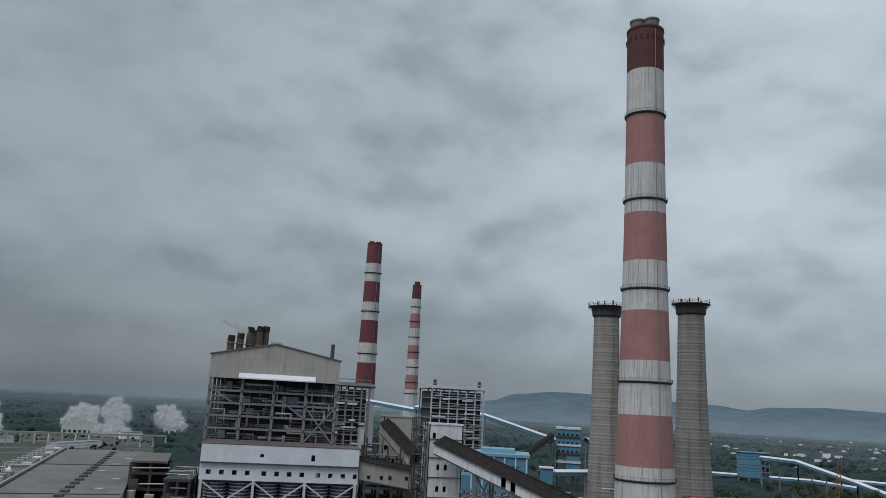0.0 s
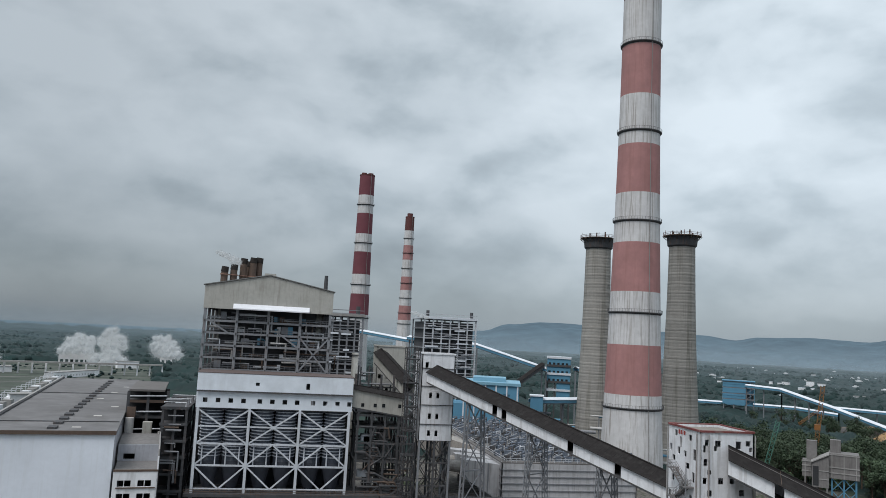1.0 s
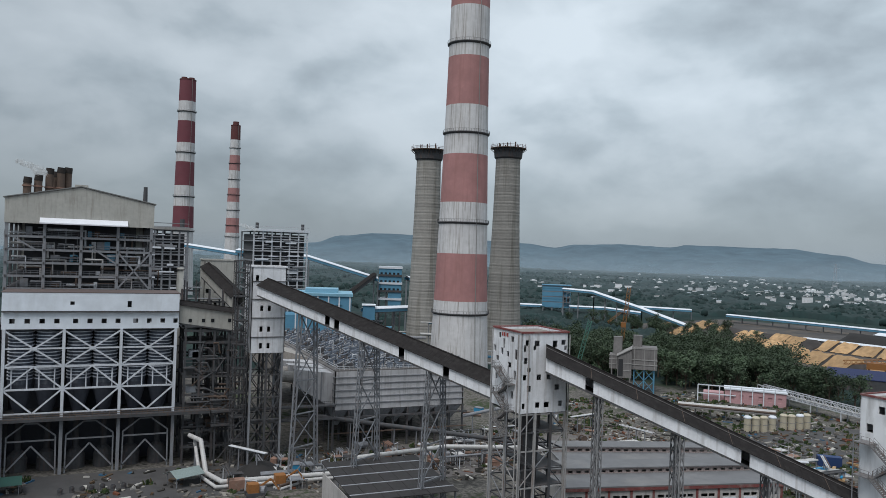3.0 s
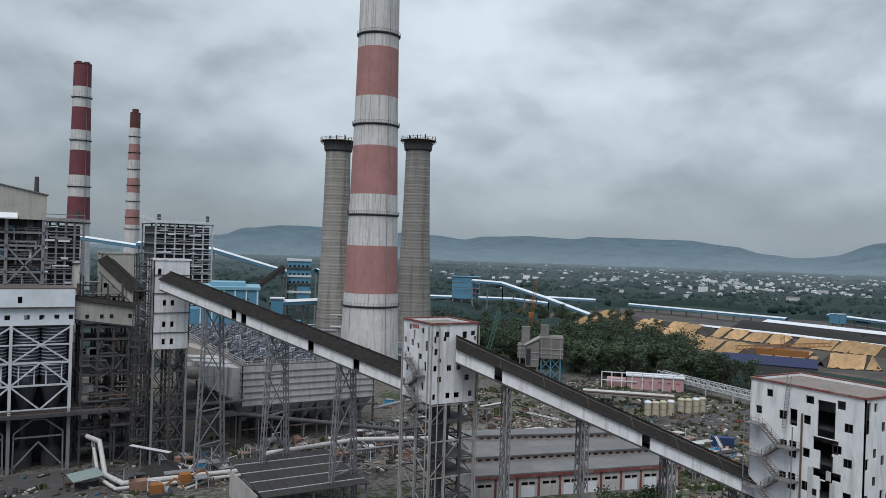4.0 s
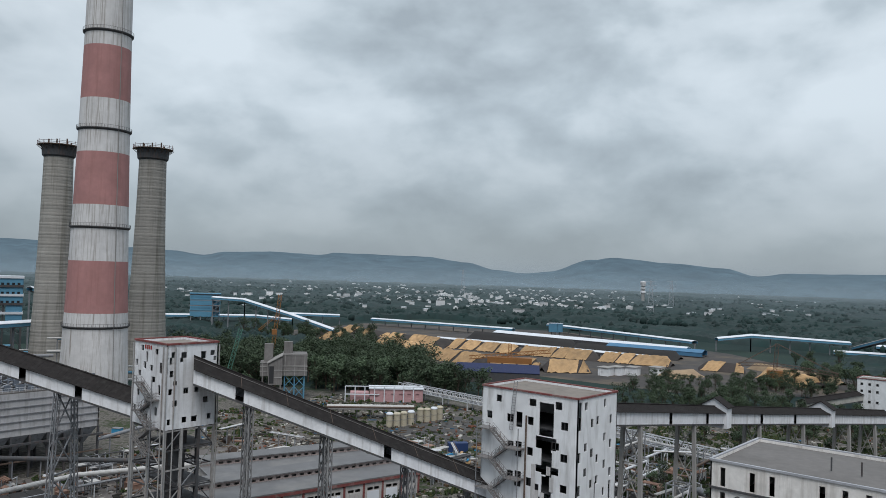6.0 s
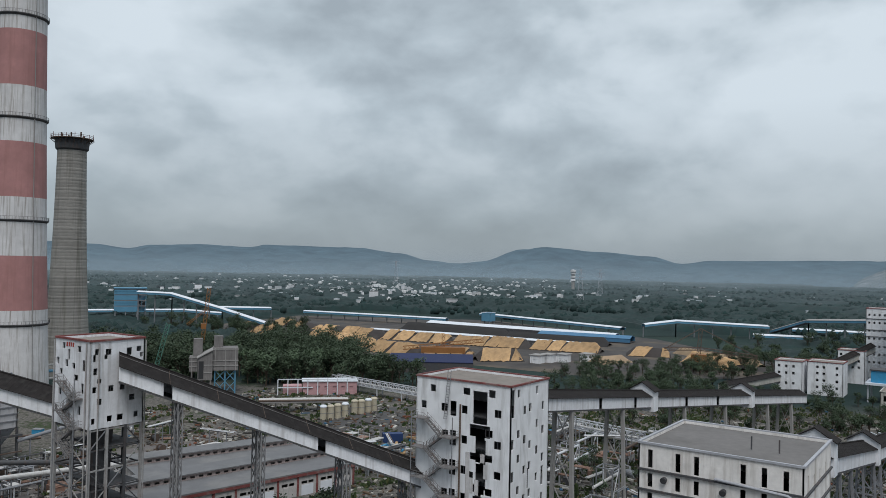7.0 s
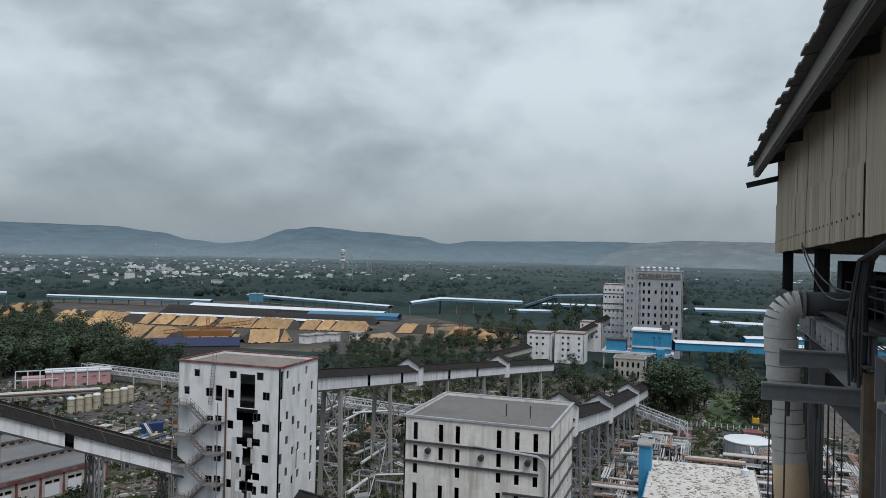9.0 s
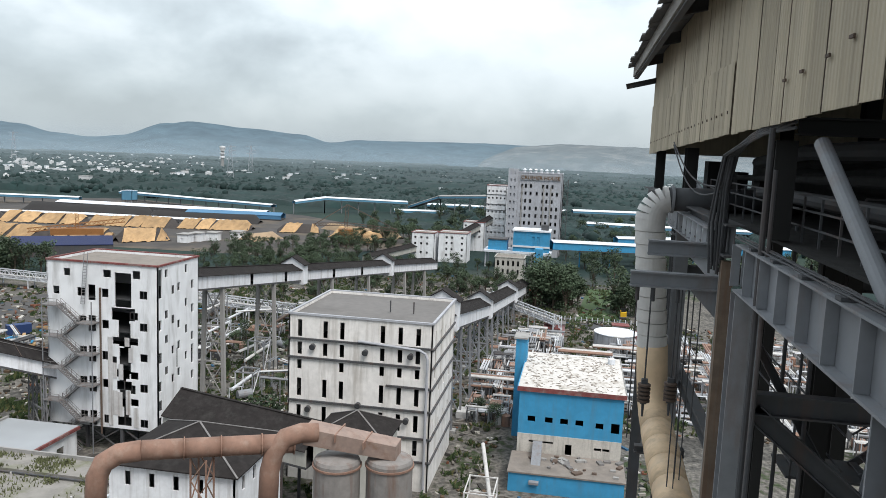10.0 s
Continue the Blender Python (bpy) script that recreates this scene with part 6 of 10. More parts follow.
part("girt", B().box(12.3, 50, NY - 0.25, NY - 0.08, 57.0, 57.2), steel_dark, NB)
part("girt", B().box(12.3, 50, NY - 0.25, NY - 0.08, 59.2, 59.4), steel_dark, NB)
for x, z in ((13.4, 56.75), (14.6, 56.6), (16.2, 56.5), (17.5, 56.45)):
    part("clip", B().box(x, x + 0.22, NY + 0.08, NY + 0.12, z, z + 0.06), steel_brown, NB)
# roof with a ragged eave
roof_m = mat("old_grey_roof_sheet", (0.14, 0.135, 0.13), 0.8, vary=0.25, grain=1.5, stain=SOOT, stain_amt=0.5)
for i in range(46):
    x0 = 3.0 + i * 1.05
    e = rn.uniform(-0.10, 0.12)
    ye = -2.5 + e
    b = B().add([(x0, ye, 60.4), (x0 + 1.09, ye, 60.4), (x0 + 1.09, -16, 63.6), (x0, -16, 63.6), (x0, ye, 60.48), (x0 + 1.09, ye, 60.48), (x0 + 1.09, -16, 63.7), (x0, -16, 63.7)],
                [(3, 2, 1, 0), (4, 5, 6, 7), (0, 1, 5, 4), (1, 2, 6, 5), (2, 3, 7, 6), (3, 0, 4, 7)])
    part("roof_sheet", b, roof_m, NB)
part("fascia", B().box(3, 51.2, -2.95, -2.87, 59.85, 60.42), mat("pale_fascia", (0.30, 0.28, 0.25), 0.8, vary=0.15), NB)
part("soffit_purlin", B().box(3, 51.4, -3.2, -2.96, 59.75, 59.95), steel_dark, NB)
part("purlin_stub", i_beam((49.6, -2.42, 59.1), (49.6, -6, 59.95), 0.25, 0.32), steel_dark, NB, "dark purlin end sticking out")
for x in (14, 22, 30, 38, 46):
    part("rafter", i_beam((x, -3.25, 60.2), (x, -16, 63.2), 0.2, 0.5), steel_dark, NB)
# unseen far slope and rear wall, added to keep the inside dark
part("far_roof_slope", B().add([(3, -16, 63.65), (51, -16, 63.65), (51, -29, 60.9), (3, -29, 60.9), (3, -16, 63.75), (51, -16, 63.75), (51, -29, 61), (3, -29, 61)],
                               [(0, 1, 2, 3), (7, 6, 5, 4), (0, 4, 5, 1), (1, 5, 6, 2), (2, 6, 7, 3), (3, 7, 4, 0)]), roof_m, NB)
part("rear_wall", B().box(3, 51, -29.2, -29, 52.85, 61), clad_tan, NB)

# columns, girder, beams
for x, w in ((11.0, 0.85), (20.1, 0.62), (36.0, 0.85), (49.6, 0.8)):
    yc = NY - 0.06 if 15 < x < 25 else NY - 0.35
    c = part("column", i_beam((x, yc, 0), (x, yc, 51.45 if 15 < x < 25 else 52.9 if x > 15 else 60), 0.62, w, 0.06, 0.05, (1, 0, 0)), steel_grey if x < 30 else steel_dark, NB)
    # upper length of the column recoloured near black for cladding shade
    if x > 15:
        part("upper_column", i_beam((x, NY - 0.6, 52.9), (x, NY - 0.6, 55.3), 0.5, 0.8, 0.06, 0.05, (1, 0, 0)), shade_black, NB)
    part("cap_plate", B().box(x - 0.6, x + 0.6, NY - 0.75, NY + 0.05, 51.42, 51.5), steel_grey, c)
for x in (12.6, 22.5, 36.0, 49.6):
    for y in (-12.0, -20.0):
        part("column", i_beam((x, y, 0), (x, y, 61), 0.6, 0.8, 0.06, 0.05, (1, 0, 0)), shade_black, NB)
gird = part("plate_girder", i_beam((4.0, NY, 52.1), (20.3, NY, 52.1), 0.5, 1.2, 0.05, 0.03), steel_grey, NB, "grey plate girder with web stiffeners")
for x in [5.2 + 1.55 * i for i in range(11)]:
    part("stiffener", B().box(x, x + 0.04, NY + 0.02, NY + 0.24, 51.56, 52.64), steel_grey, gird)
    part("stiffener", B().box(x, x + 0.04, NY - 0.27, NY - 0.02, 51.56, 52.64), steel_grey, gird)
for dy, z in ((0.14, 52.79), (0.04, 52.81), (-0.08, 52.79)):
    part("cable_run", B().sweep([(4 + 0.9 * i, NY + dy + rn.uniform(-0.02, 0.02), z + rn.uniform(-0.01, 0.015)) for i in range(20)], 0.022, 6), steel_dark, gird)
for i in range(7):
    part("cable_clip", B().box(6 + 2.1 * i, 6.25 + 2.1 * i, NY - 0.2, NY + 0.24, 52.71, 52.77), steel_dark, gird)
part("plate_girder", i_beam((21.8, NY, 52.6), (49.5, NY, 52.6), 0.5, 0.9, 0.05, 0.03), steel_dark, NB)
part("cross_beam", i_beam((20.4, NY - 0.4, 48.6), (20.4, -20, 48.6), 0.4, 0.58, 0.05, 0.035), steel_dark, NB)
part("cross_beam", i_beam((11.0, NY - 0.6, 49.7), (11.0, -20, 49.7), 0.4, 0.75, 0.05, 0.035), steel_dark, NB)
part("cross_beam", i_beam((18.9, NY - 0.6, 55.6), (18.9, -20, 55.6), 0.4, 0.4, 0.05, 0.035), shade_black, NB)
part("cross_beam", i_beam((36, NY - 0.6, 49.7), (36, -20, 49.7), 0.4, 0.7, 0.05, 0.035), steel_dark, NB)
part("diagonal", i_beam((20.4, -4.75, 48.4), (20.4, -11.4, 43.0), 0.45, 0.5, 0.045, 0.035), steel_dark, NB)
part("diagonal", i_beam((21.2, -4.7, 50.3), (21.2, -7.0, 46.4), 0.25, 0.22, 0.03, 0.02), steel_dark, NB)
part("diagonal", B().tube((20.6, -7.9, 48.4), (20.6, -7.4, 44.0), 0.12, 0.12, 10), steel_grey, NB)
part("inner_column", i_beam((22.5, -6.95, 0), (22.5, -6.95, 52.7), 0.5, 0.6, 0.05, 0.04, (1, 0, 0)), shade_black, NB)
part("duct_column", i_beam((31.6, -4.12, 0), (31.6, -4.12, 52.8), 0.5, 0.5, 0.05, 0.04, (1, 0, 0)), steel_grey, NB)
# block added among the inner steel only to darken the bay
part("furnace_front", B().box(20.5, 46, -22, -9.5, 52.86, 55.0), shade_black, NB, "near-black block added to darken interior")
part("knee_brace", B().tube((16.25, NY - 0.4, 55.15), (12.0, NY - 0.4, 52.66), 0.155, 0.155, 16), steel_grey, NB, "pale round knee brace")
part("head_beam", i_beam((9.0, NY - 0.4, 56.15), (49, NY - 0.4, 55.75), 0.35, 0.4), shade_black, NB)
part("corner_pipe", B().tube((18.0, NY + 0.15, 35), (18.0, NY + 0.15, 55.5), 0.07, 0.07, 8), steel_dark, NB)
part("corner_pipe", B().tube((17.8, NY + 0.05, 35), (17.8, NY + 0.05, 54.6), 0.05, 0.05, 8), steel_dark, NB)
part("weathered_post", B().box(22.2, 22.5, NY - 0.1, NY + 0.2, 0, 52.0), mat("rust_streaked_post", (0.20, 0.15, 0.11), 0.85, vary=0.25, stain=RUST, stain_amt=0.8, stain_scale=(3, 3, 0.2)), NB, "rust-streaked post")
part("weathered_post", B().box(22.6, 22.9, NY - 0.1, NY + 0.15, 0, 51.6), concrete, NB)

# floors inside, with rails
part("grating_floor", B().box(9, 50, -28.5, -4.9, 52.77, 52.85), shade_black, NB)
part("grating_floor", B().box(24, 26.5, -16.5, -13.3, 49.02, 49.1), steel_dark, NB)
part("grating_floor", B().box(23.6, 25.4, -9.0, -6.6, 45.42, 45.5), steel_dark, NB)
for (xa, ya), (xb, yb), z in (((13, -5.4), (34, -5.4), 52.85), ((19.5, -6.6), (19.5, -14), 52.85), ((24, -13.3), (24, -16.5), 49.1), ((26.5, -13.3), (26.5, -16.5), 49.1), ((23.6, -6.7), (25.4, -6.7), 45.5)):
    rb = B()
    ln = math.hypot(xb - xa, yb - ya)
    for hh in (0.4, 0.8, 1.15):
        rb.bar((xa, ya, z + hh), (xb, yb, z + hh), 0.045)
    n = int(ln / 1.4)
    for k in range(n + 1):
        rb.bar((xa + (xb - xa) * k / n, ya + (yb - ya) * k / n, z), (xa + (xb - xa) * k / n, ya + (yb - ya) * k / n, z + 1.15), 0.05)
    part("handrail", rb, steel_dark, NB)
# boxes and pipes take the shade colour as well
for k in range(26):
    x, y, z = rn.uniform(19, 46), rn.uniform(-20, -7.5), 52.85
    part("equipment", B().box(x, x + rn.uniform(0.6, 2.4), y, y + rn.uniform(0.5, 1.2), z, z + rn.uniform(0.6, 2.0)), shade_black, NB)
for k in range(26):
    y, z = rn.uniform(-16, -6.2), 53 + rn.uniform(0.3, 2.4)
    part("pipe", B().sweep([(14, y, z), (rn.uniform(20, 30), y, z), (rn.uniform(30, 44), y - 1, z - 0.4)], rn.uniform(0.08, 0.3), 10), rn.choice((shade_black, shade_black, steel_dark)), NB)
fl = B()
for k in range(16):
    fl.box(24.0, 25.0, -9.0 - k * 0.28, -8.78 - k * 0.28, 45.6 + k * 0.22, 45.64 + k * 0.22)
for s in (24.0, 25.0):
    fl.bar((s, -8.8, 45.5), (s, -13.3, 49.1), 0.07, 0.25)
    fl.bar((s, -8.8, 46.5), (s, -13.3, 50.1), 0.05)
part("stair", fl, steel_dark, NB)
for x in (21.0, 23.5):
    part("small_post", B().tube((x, -6.2, 44), (x, -6.2, 53), 0.06, 0.06, 8), steel_dark, NB)

# far bays: thin posts, a second flight, rails
for x in (23.6, 24.4, 26.0):
    part("small_post", B().tube((x, -7.4, 40), (x, -7.4, 51.6), 0.045, 0.045, 8), steel_dark, NB)
for z in (46.6, 47.6, 49.6):
    part("tie_rail", B().tube((21.5, -7.4, z), (34, -7.4, z), 0.035, 0.035, 6), steel_dark, NB)
    part("tie_rail", B().tube((17, -12.2, z - 1.2), (36, -12.2, z - 1.2), 0.04, 0.04, 6), steel_dark, NB)
fl = B()
for k in range(14):
    fl.box(22.6, 23.5, -9.4 - k * 0.2, -9.22 - k * 0.2, 44.2 + k * 0.24, 44.24 + k * 0.24)
for s in (22.6, 23.5):
    fl.bar((s, -9.3, 44.1), (s, -12.2, 47.6), 0.07, 0.22)
    fl.bar((s, -9.3, 45.1), (s, -12.2, 48.6), 0.05)
part("stair", fl, steel_dark, NB)
part("portal_beam", i_beam((36, NY - 0.3, 46.0), (20.5, NY - 0.3, 46.0), 0.35, 0.5), steel_dark, NB)
for k in range(8):
    part("striped_panel", B().box(29.6 + 0.7 * k, 30.0 + 0.7 * k, -5.3, -5.2, 52.3 - 0.08 * k, 53.4), silo_steel, NB)
for k in range(4):
    part("sloping_tube", B().tube((27.5, -5.0 + 0.08 * k, 52.35 + 0.12 * k), (36, -5.1, 53.5 + 0.12 * k), 0.05, 0.05, 8), steel_grey, NB)

# lagged duct
dp = thing("lagged_duct", (30.3, -3, 43), "fat lagged steam duct, silver above and dull brown below", "duct")
arc_e = [Vector((30.3, -2.72 - 0.62 * (1 - math.cos(radians(15 * k))), 52.45 + 0.80 * math.sin(radians(15 * k)))) for k in range(7)]
for k, (p, q) in enumerate(zip(arc_e, arc_e[1:])):
    part("lagging_gore", B().tube(p, q + (q - p) * 0.10, 0.575 - 0.018 * k + 0.012 * (k % 2), 0.56 - 0.018 * k + 0.012 * (k % 2), 28), lag_silver, dp, smooth=False)
# dark steel colour stands in for the shadow on this run
part("inlet_run", B().sweep([(30.3, -3.30, 53.25), (30.4, -4.6, 53.28), (30.6, -8.5, 53.35)], 0.44, 24), steel_dark, dp, "inlet run coloured dark for its shadow", smooth=True)
part("inlet_flange", B().tube((30.3, -3.42, 53.25), (30.3, -3.52, 53.25), 0.52, 0.52, 24), steel_grey, dp)
for k in range(10):
    z1, z0 = 52.5 - k * 0.5, 52.5 - (k + 1) * 0.5 + 0.01
    part("lagging_sleeve", B().lathe(30.3, -2.72 - 0.045 * k, [(0.54, z0), (0.56 + 0.014 * (k % 2), z0 + 0.02), (0.56 + 0.014 * (k % 2), z1), (0.53, z1)], 28), lag_silver, dp)
low_pts = [(30.3, -3.15, 47.6), (30.28, -3.22, 46.4), (30.0, -3.28, 45.6), (29.3, -3.32, 45.1), (28.2, -3.35, 44.85), (24, -3.4, 44.45), (18.5, -3.45, 44.0), (12, -3.5, 43.5)]
part("lower_bend", B().sweep(low_pts[:5], 0.59, 20), lag_dull, dp, smooth=True)
for i in range(4, 7):
    p, q = Vector(low_pts[i]), Vector(low_pts[i + 1])
    for k in range(3):
        part("lagging_sleeve", B().sweep([p.lerp(q, k / 3), p.lerp(q, (k + 1) / 3 - 0.006)], 0.60 + 0.012 * (k % 2), 28), lag_dull, dp, smooth=True)
part("duct_support", i_beam((28.6, -4.4, 44.0), (28.6, -2.6, 44.0), 0.3, 0.3), steel_dark, dp)
part("duct_support", B().bar((28.6, -4.2, 0), (28.6, -4.2, 43.9), 0.35), steel_dark, dp)

# hoist beams with ropes and blocks
hb = thing("hoist_beams", (23.5, -4, 51.5), "pair of grey cantilever hoist beams with hanging wire ropes", "hoist")
bA = part("beam", i_beam((24.0, NY - 0.2, 52.08), (24.0, -2.15, 52.08), 0.3, 0.46), steel_grey, hb)
bB = part("beam", i_beam((23.0, NY - 0.2, 51.25), (23.0, -1.62, 51.25), 0.3, 0.46), steel_grey, hb)
part("gusset", B().add([(23.0, -4.2, 51.03), (23.0, -3.3, 51.03), (23.0, -4.2, 50.1), (23.04, -4.2, 51.03), (23.04, -3.3, 51.03), (23.04, -4.2, 50.1)], [(0, 1, 2), (5, 4, 3), (0, 3, 4, 1), (1, 4, 5, 2), (2, 5, 3, 0)]), steel_grey, bB)
part("gusset", B().add([(24.0, -4.2, 51.84), (24.0, -3.4, 51.84), (24.0, -4.2, 51.0), (24.04, -4.2, 51.84), (24.04, -3.4, 51.84), (24.04, -4.2, 51.0)], [(0, 1, 2), (5, 4, 3), (0, 3, 4, 1), (1, 4, 5, 2), (2, 5, 3, 0)]), steel_pale, bA)
run_ = part("back_run", i_beam((24.0, -4.0, 52.35), (36.0, -4.0, 52.35), 0.3, 0.8, 0.05, 0.03), steel_grey, hb)
for k in range(9):
    part("stiffener", B().box(25.0 + 1.2 * k, 25.04 + 1.2 * k, -3.98, -3.84, 52.02, 52.68), steel_pale, run_)
for x, y, zt, zb, rr in ((23.0, -1.85, 51.05, 46.4, 0.022), (23.0, -2.25, 51.05, 48.2, 0.026), (23.0, -3.0, 51.05, 47.6, 0.026), (23.0, -3.12, 51.3, 45.0, 0.02), (23.6, -3.4, 51.3, 44.0, 0.02), (23.6, -3.55, 51.3, 44.0, 0.02), (23.3, -3.7, 51.3, 47.0, 0.02), (23.0, -3.3, 51.3, 44.4, 0.018)):
    part("wire_rope", B().tube((x, y, zb), (x, y, zt), rr, rr, 6), steel_dark, hb)
for y, z in ((-2.25, 47.8), (-3.0, 47.9)):
    bl = part("pulley_block", B().box(22.92, 23.08, y - 0.09, y + 0.09, z - 0.3, z + 0.45), steel_dark, hb, "dark pulley block")
    for k in range(5):
        part("spring_coil", B().lathe(23.0, y, [(0.10, z - 0.26 + 0.12 * k), (0.19, z - 0.24 + 0.12 * k), (0.19, z - 0.18 + 0.12 * k), (0.10, z - 0.16 + 0.12 * k)], 14), steel_brown, bl)
    part("hook", B().tube((23, y, z - 0.25), (23, y, z - 0.7), 0.05, 0.03, 8), steel_dark, bl)
for y in (-1.85, -2.3, -3.0):
    part("rope_socket", B().tube((23.0, y, 50.6), (23.0, y, 51.03), 0.06, 0.06, 8), steel_dark, hb)

cb = thing("cable_bundle", (22.6, -4.0, 52), "thick bundle of black cables tied to a column", "cables")
for k in range(14):
    a = k * 0.45
    dx, dy = 0.13 * math.cos(a) * (1 + 0.4 * (k % 3)), 0.13 * math.sin(a) * (1 + 0.4 * (k % 2))
    pts = [(17.5 + 0.3 * (k % 4), -4.4, 55.5 + 0.03 * k), (20.6, -4.15, 55.35 + dx * 0.4), (22.0 + dx * 0.3, -3.95 + dy, 54.9), (22.5 + dx, -3.9 + dy, 54.0), (22.6 + dx * 1.3, -3.88 + dy * 1.4, 53.0), (22.55 + dx * 0.7, -3.9 + dy, 51.9 - 0.1 * (k % 4))]
    part("cable", B().sweep(pts, 0.035, 6), steel_dark, cb)
for dz, sag in ((0.0, 0.9), (0.12, 0.6)):
    n = 10
    pts = [(36 + (23.2 - 36) * i / n, -4.0, 55.4 + dz + (53.9 - 55.4) * i / n - sag * math.sin(3.14159 * i / n)) for i in range(n + 1)]
    part("slack_cable", B().sweep(pts, 0.03, 6), steel_dark, cb)

# ---- yard between the towers ----
for name, quad, m, lab in (("pavement_yard", ((170, 168), (194, 146), (238, 176), (208, 200)), yard_mat, "dark concrete storage yard"),
                           ("pavement_apron", ((-25, 176), (60, 172), (60, 199), (-25, 199)), yard_mat, "worn concrete apron before boiler house"),
                           ("pavement_ash", ((60, 172), (150, 168), (165, 200), (60, 203)), mat("pale_ash_ground", (0.145, 0.13, 0.12), 0.95, vary=0.2, grain=0.3), "pale dusty ground beside dust collector"),
                           ("lawn", ((258, -1), (258, -16), (325, -22), (325, -6)), grass, "mown green lawn"),
                           ("road", ((246, 6), (246, -40), (256, -40), (256, 6)), mat("asphalt", (0.07, 0.07, 0.07), 0.9), "narrow grey road before lawn")):
    b = B().add([(x, y, 0.004) for x, y in quad] + [(x, y, 0.06) for x, y in quad], [(4, 5, 6, 7), (0, 1, 5, 4), (1, 2, 6, 5), (2, 3, 7, 6), (3, 0, 4, 7)])
    if (quad[1][0] - quad[0][0]) * (quad[2][1] - quad[1][1]) - (quad[1][1] - quad[0][1]) * (quad[2][0] - quad[1][0]) < 0:
        b.f = [f[::-1] for f in b.f]
    solid(name, b, m, (quad[0][0], quad[0][1], 0), lab, "pavement", kind="structure")

low_wall = mat("store_white_wall", (0.50, 0.48, 0.45), 0.85, vary=0.12, stain=SOOT, stain_amt=0.4)


def long_shed(x, y, turn, length, depth, h, label):
    """A low store: flat grey roof in steps, red-piered white front with shuttered doors."""
    sh = thing("store_shed", (x, y, 0), label, "shed", "store sheds", turn=turn)
    n = int(length / 5)
    hol = []
    for i in range(n):
        u = i * length / n
        hol += [(u + 1.0, u + 1.0 + 1.6, 2.6, 3.3), (u + 2.9, u + 4.3, 2.6, 3.3)]
    part("front_wall", B().wall((0, 0, 0), 1, 0, length, h, 0.25, hol), low_wall, sh, local=True)
    part("back_wall", B().box(0, length, depth - 0.25, depth, 0, h), low_wall, sh, local=True)
    for xx in (0, length - 0.25):
        part("end_wall", B().box(xx, xx + 0.25, 0.25, depth - 0.25, 0, h), low_wall, sh, local=True)
    for i in range(n + 1):
        u = i * length / n
        part("pier", B().box(u - 0.25, u + 0.25, -0.15, -0.004, 0, h), red_trim, sh, local=True)
        if i < n:
            part("shutter", B().box(u + 1.0, u + 4.2, -0.08, -0.01, 0, 2.4), white_far if i % 3 else low_wall, sh, local=True)
    part("fascia", B().box(-0.3, length + 0.3, -0.4, -0.16, h - 0.7, h), red_trim, sh, local=True)
    part("roof", B().box(-0.4, length + 0.4, -0.4, depth * 0.62, h, h + 0.3), mat("store_grey_roof", (0.165, 0.165, 0.165), 0.85, vary=0.15, grain=0.5, stain=(0.25, 0.24, 0.23), stain_amt=0.5, stain_scale=(0.1, 0.1, 0.1)), sh, local=True)
    cl = B().wall((0, depth * 0.62, h), 1, 0, length, 1.5, 0.2, [(i * 2.0 + 0.4, i * 2.0 + 1.5, 0.5, 1.0) for i in range(int(length / 2))])
    part("clerestory", cl, mat("pale_pink_wall", (0.40, 0.33, 0.30), 0.9, vary=0.15), sh, local=True)
    part("upper_roof", B().box(-0.4, length + 0.4, depth * 0.62 - 0.5, depth + 0.4, h + 1.5, h + 1.75), MATS["store_grey_roof"], sh, local=True)
    return sh


long_shed(92.5, 139.8, -13, 52, 15, 5.2, "long low store with grey roof and red-piered white front")
long_shed(103, 157.2, -18, 42, 13, 5.6, "long low store with stepped grey roof")

bs = thing("brown_roof_shed", (46.5, 143, 0), "open shed under a dark ribbed sheet roof", "shed")
for k in range(7):
    x0 = 46.5 + k * 3.2
    part("roof_sheet", B().add([(x0, 142, 6.2), (x0 + 3.1, 142, 6.2), (x0 + 3.1, 166, 7.4), (x0, 166, 7.4), (x0, 142, 6.35), (x0 + 3.1, 142, 6.35), (x0 + 3.1, 166, 7.55), (x0, 166, 7.55)],
                               [(3, 2, 1, 0), (4, 5, 6, 7), (0, 1, 5, 4), (1, 2, 6, 5), (2, 3, 7, 6), (3, 0, 4, 7)]), mat("dark_brown_roof", (0.035, 0.032, 0.031), 0.8, vary=0.2, grain=0.8), bs)
for k in range(4):
    part("roof_seam", B().box(46.5, 68.9, 145 + 5.6 * k, 145.25 + 5.6 * k, 6.4 + 0.28 * k, 6.62 + 0.28 * k), grey_wall, bs)
for x in (46.8, 57, 68.4):
    for y in (143, 154, 165):
        part("post", B().bar((x, y, 0), (x, y, 6.3), 0.3), steel_grey, bs)
part("side_wall", B().box(46.5, 46.7, 146, 165, 0, 5.6), low_wall, bs)


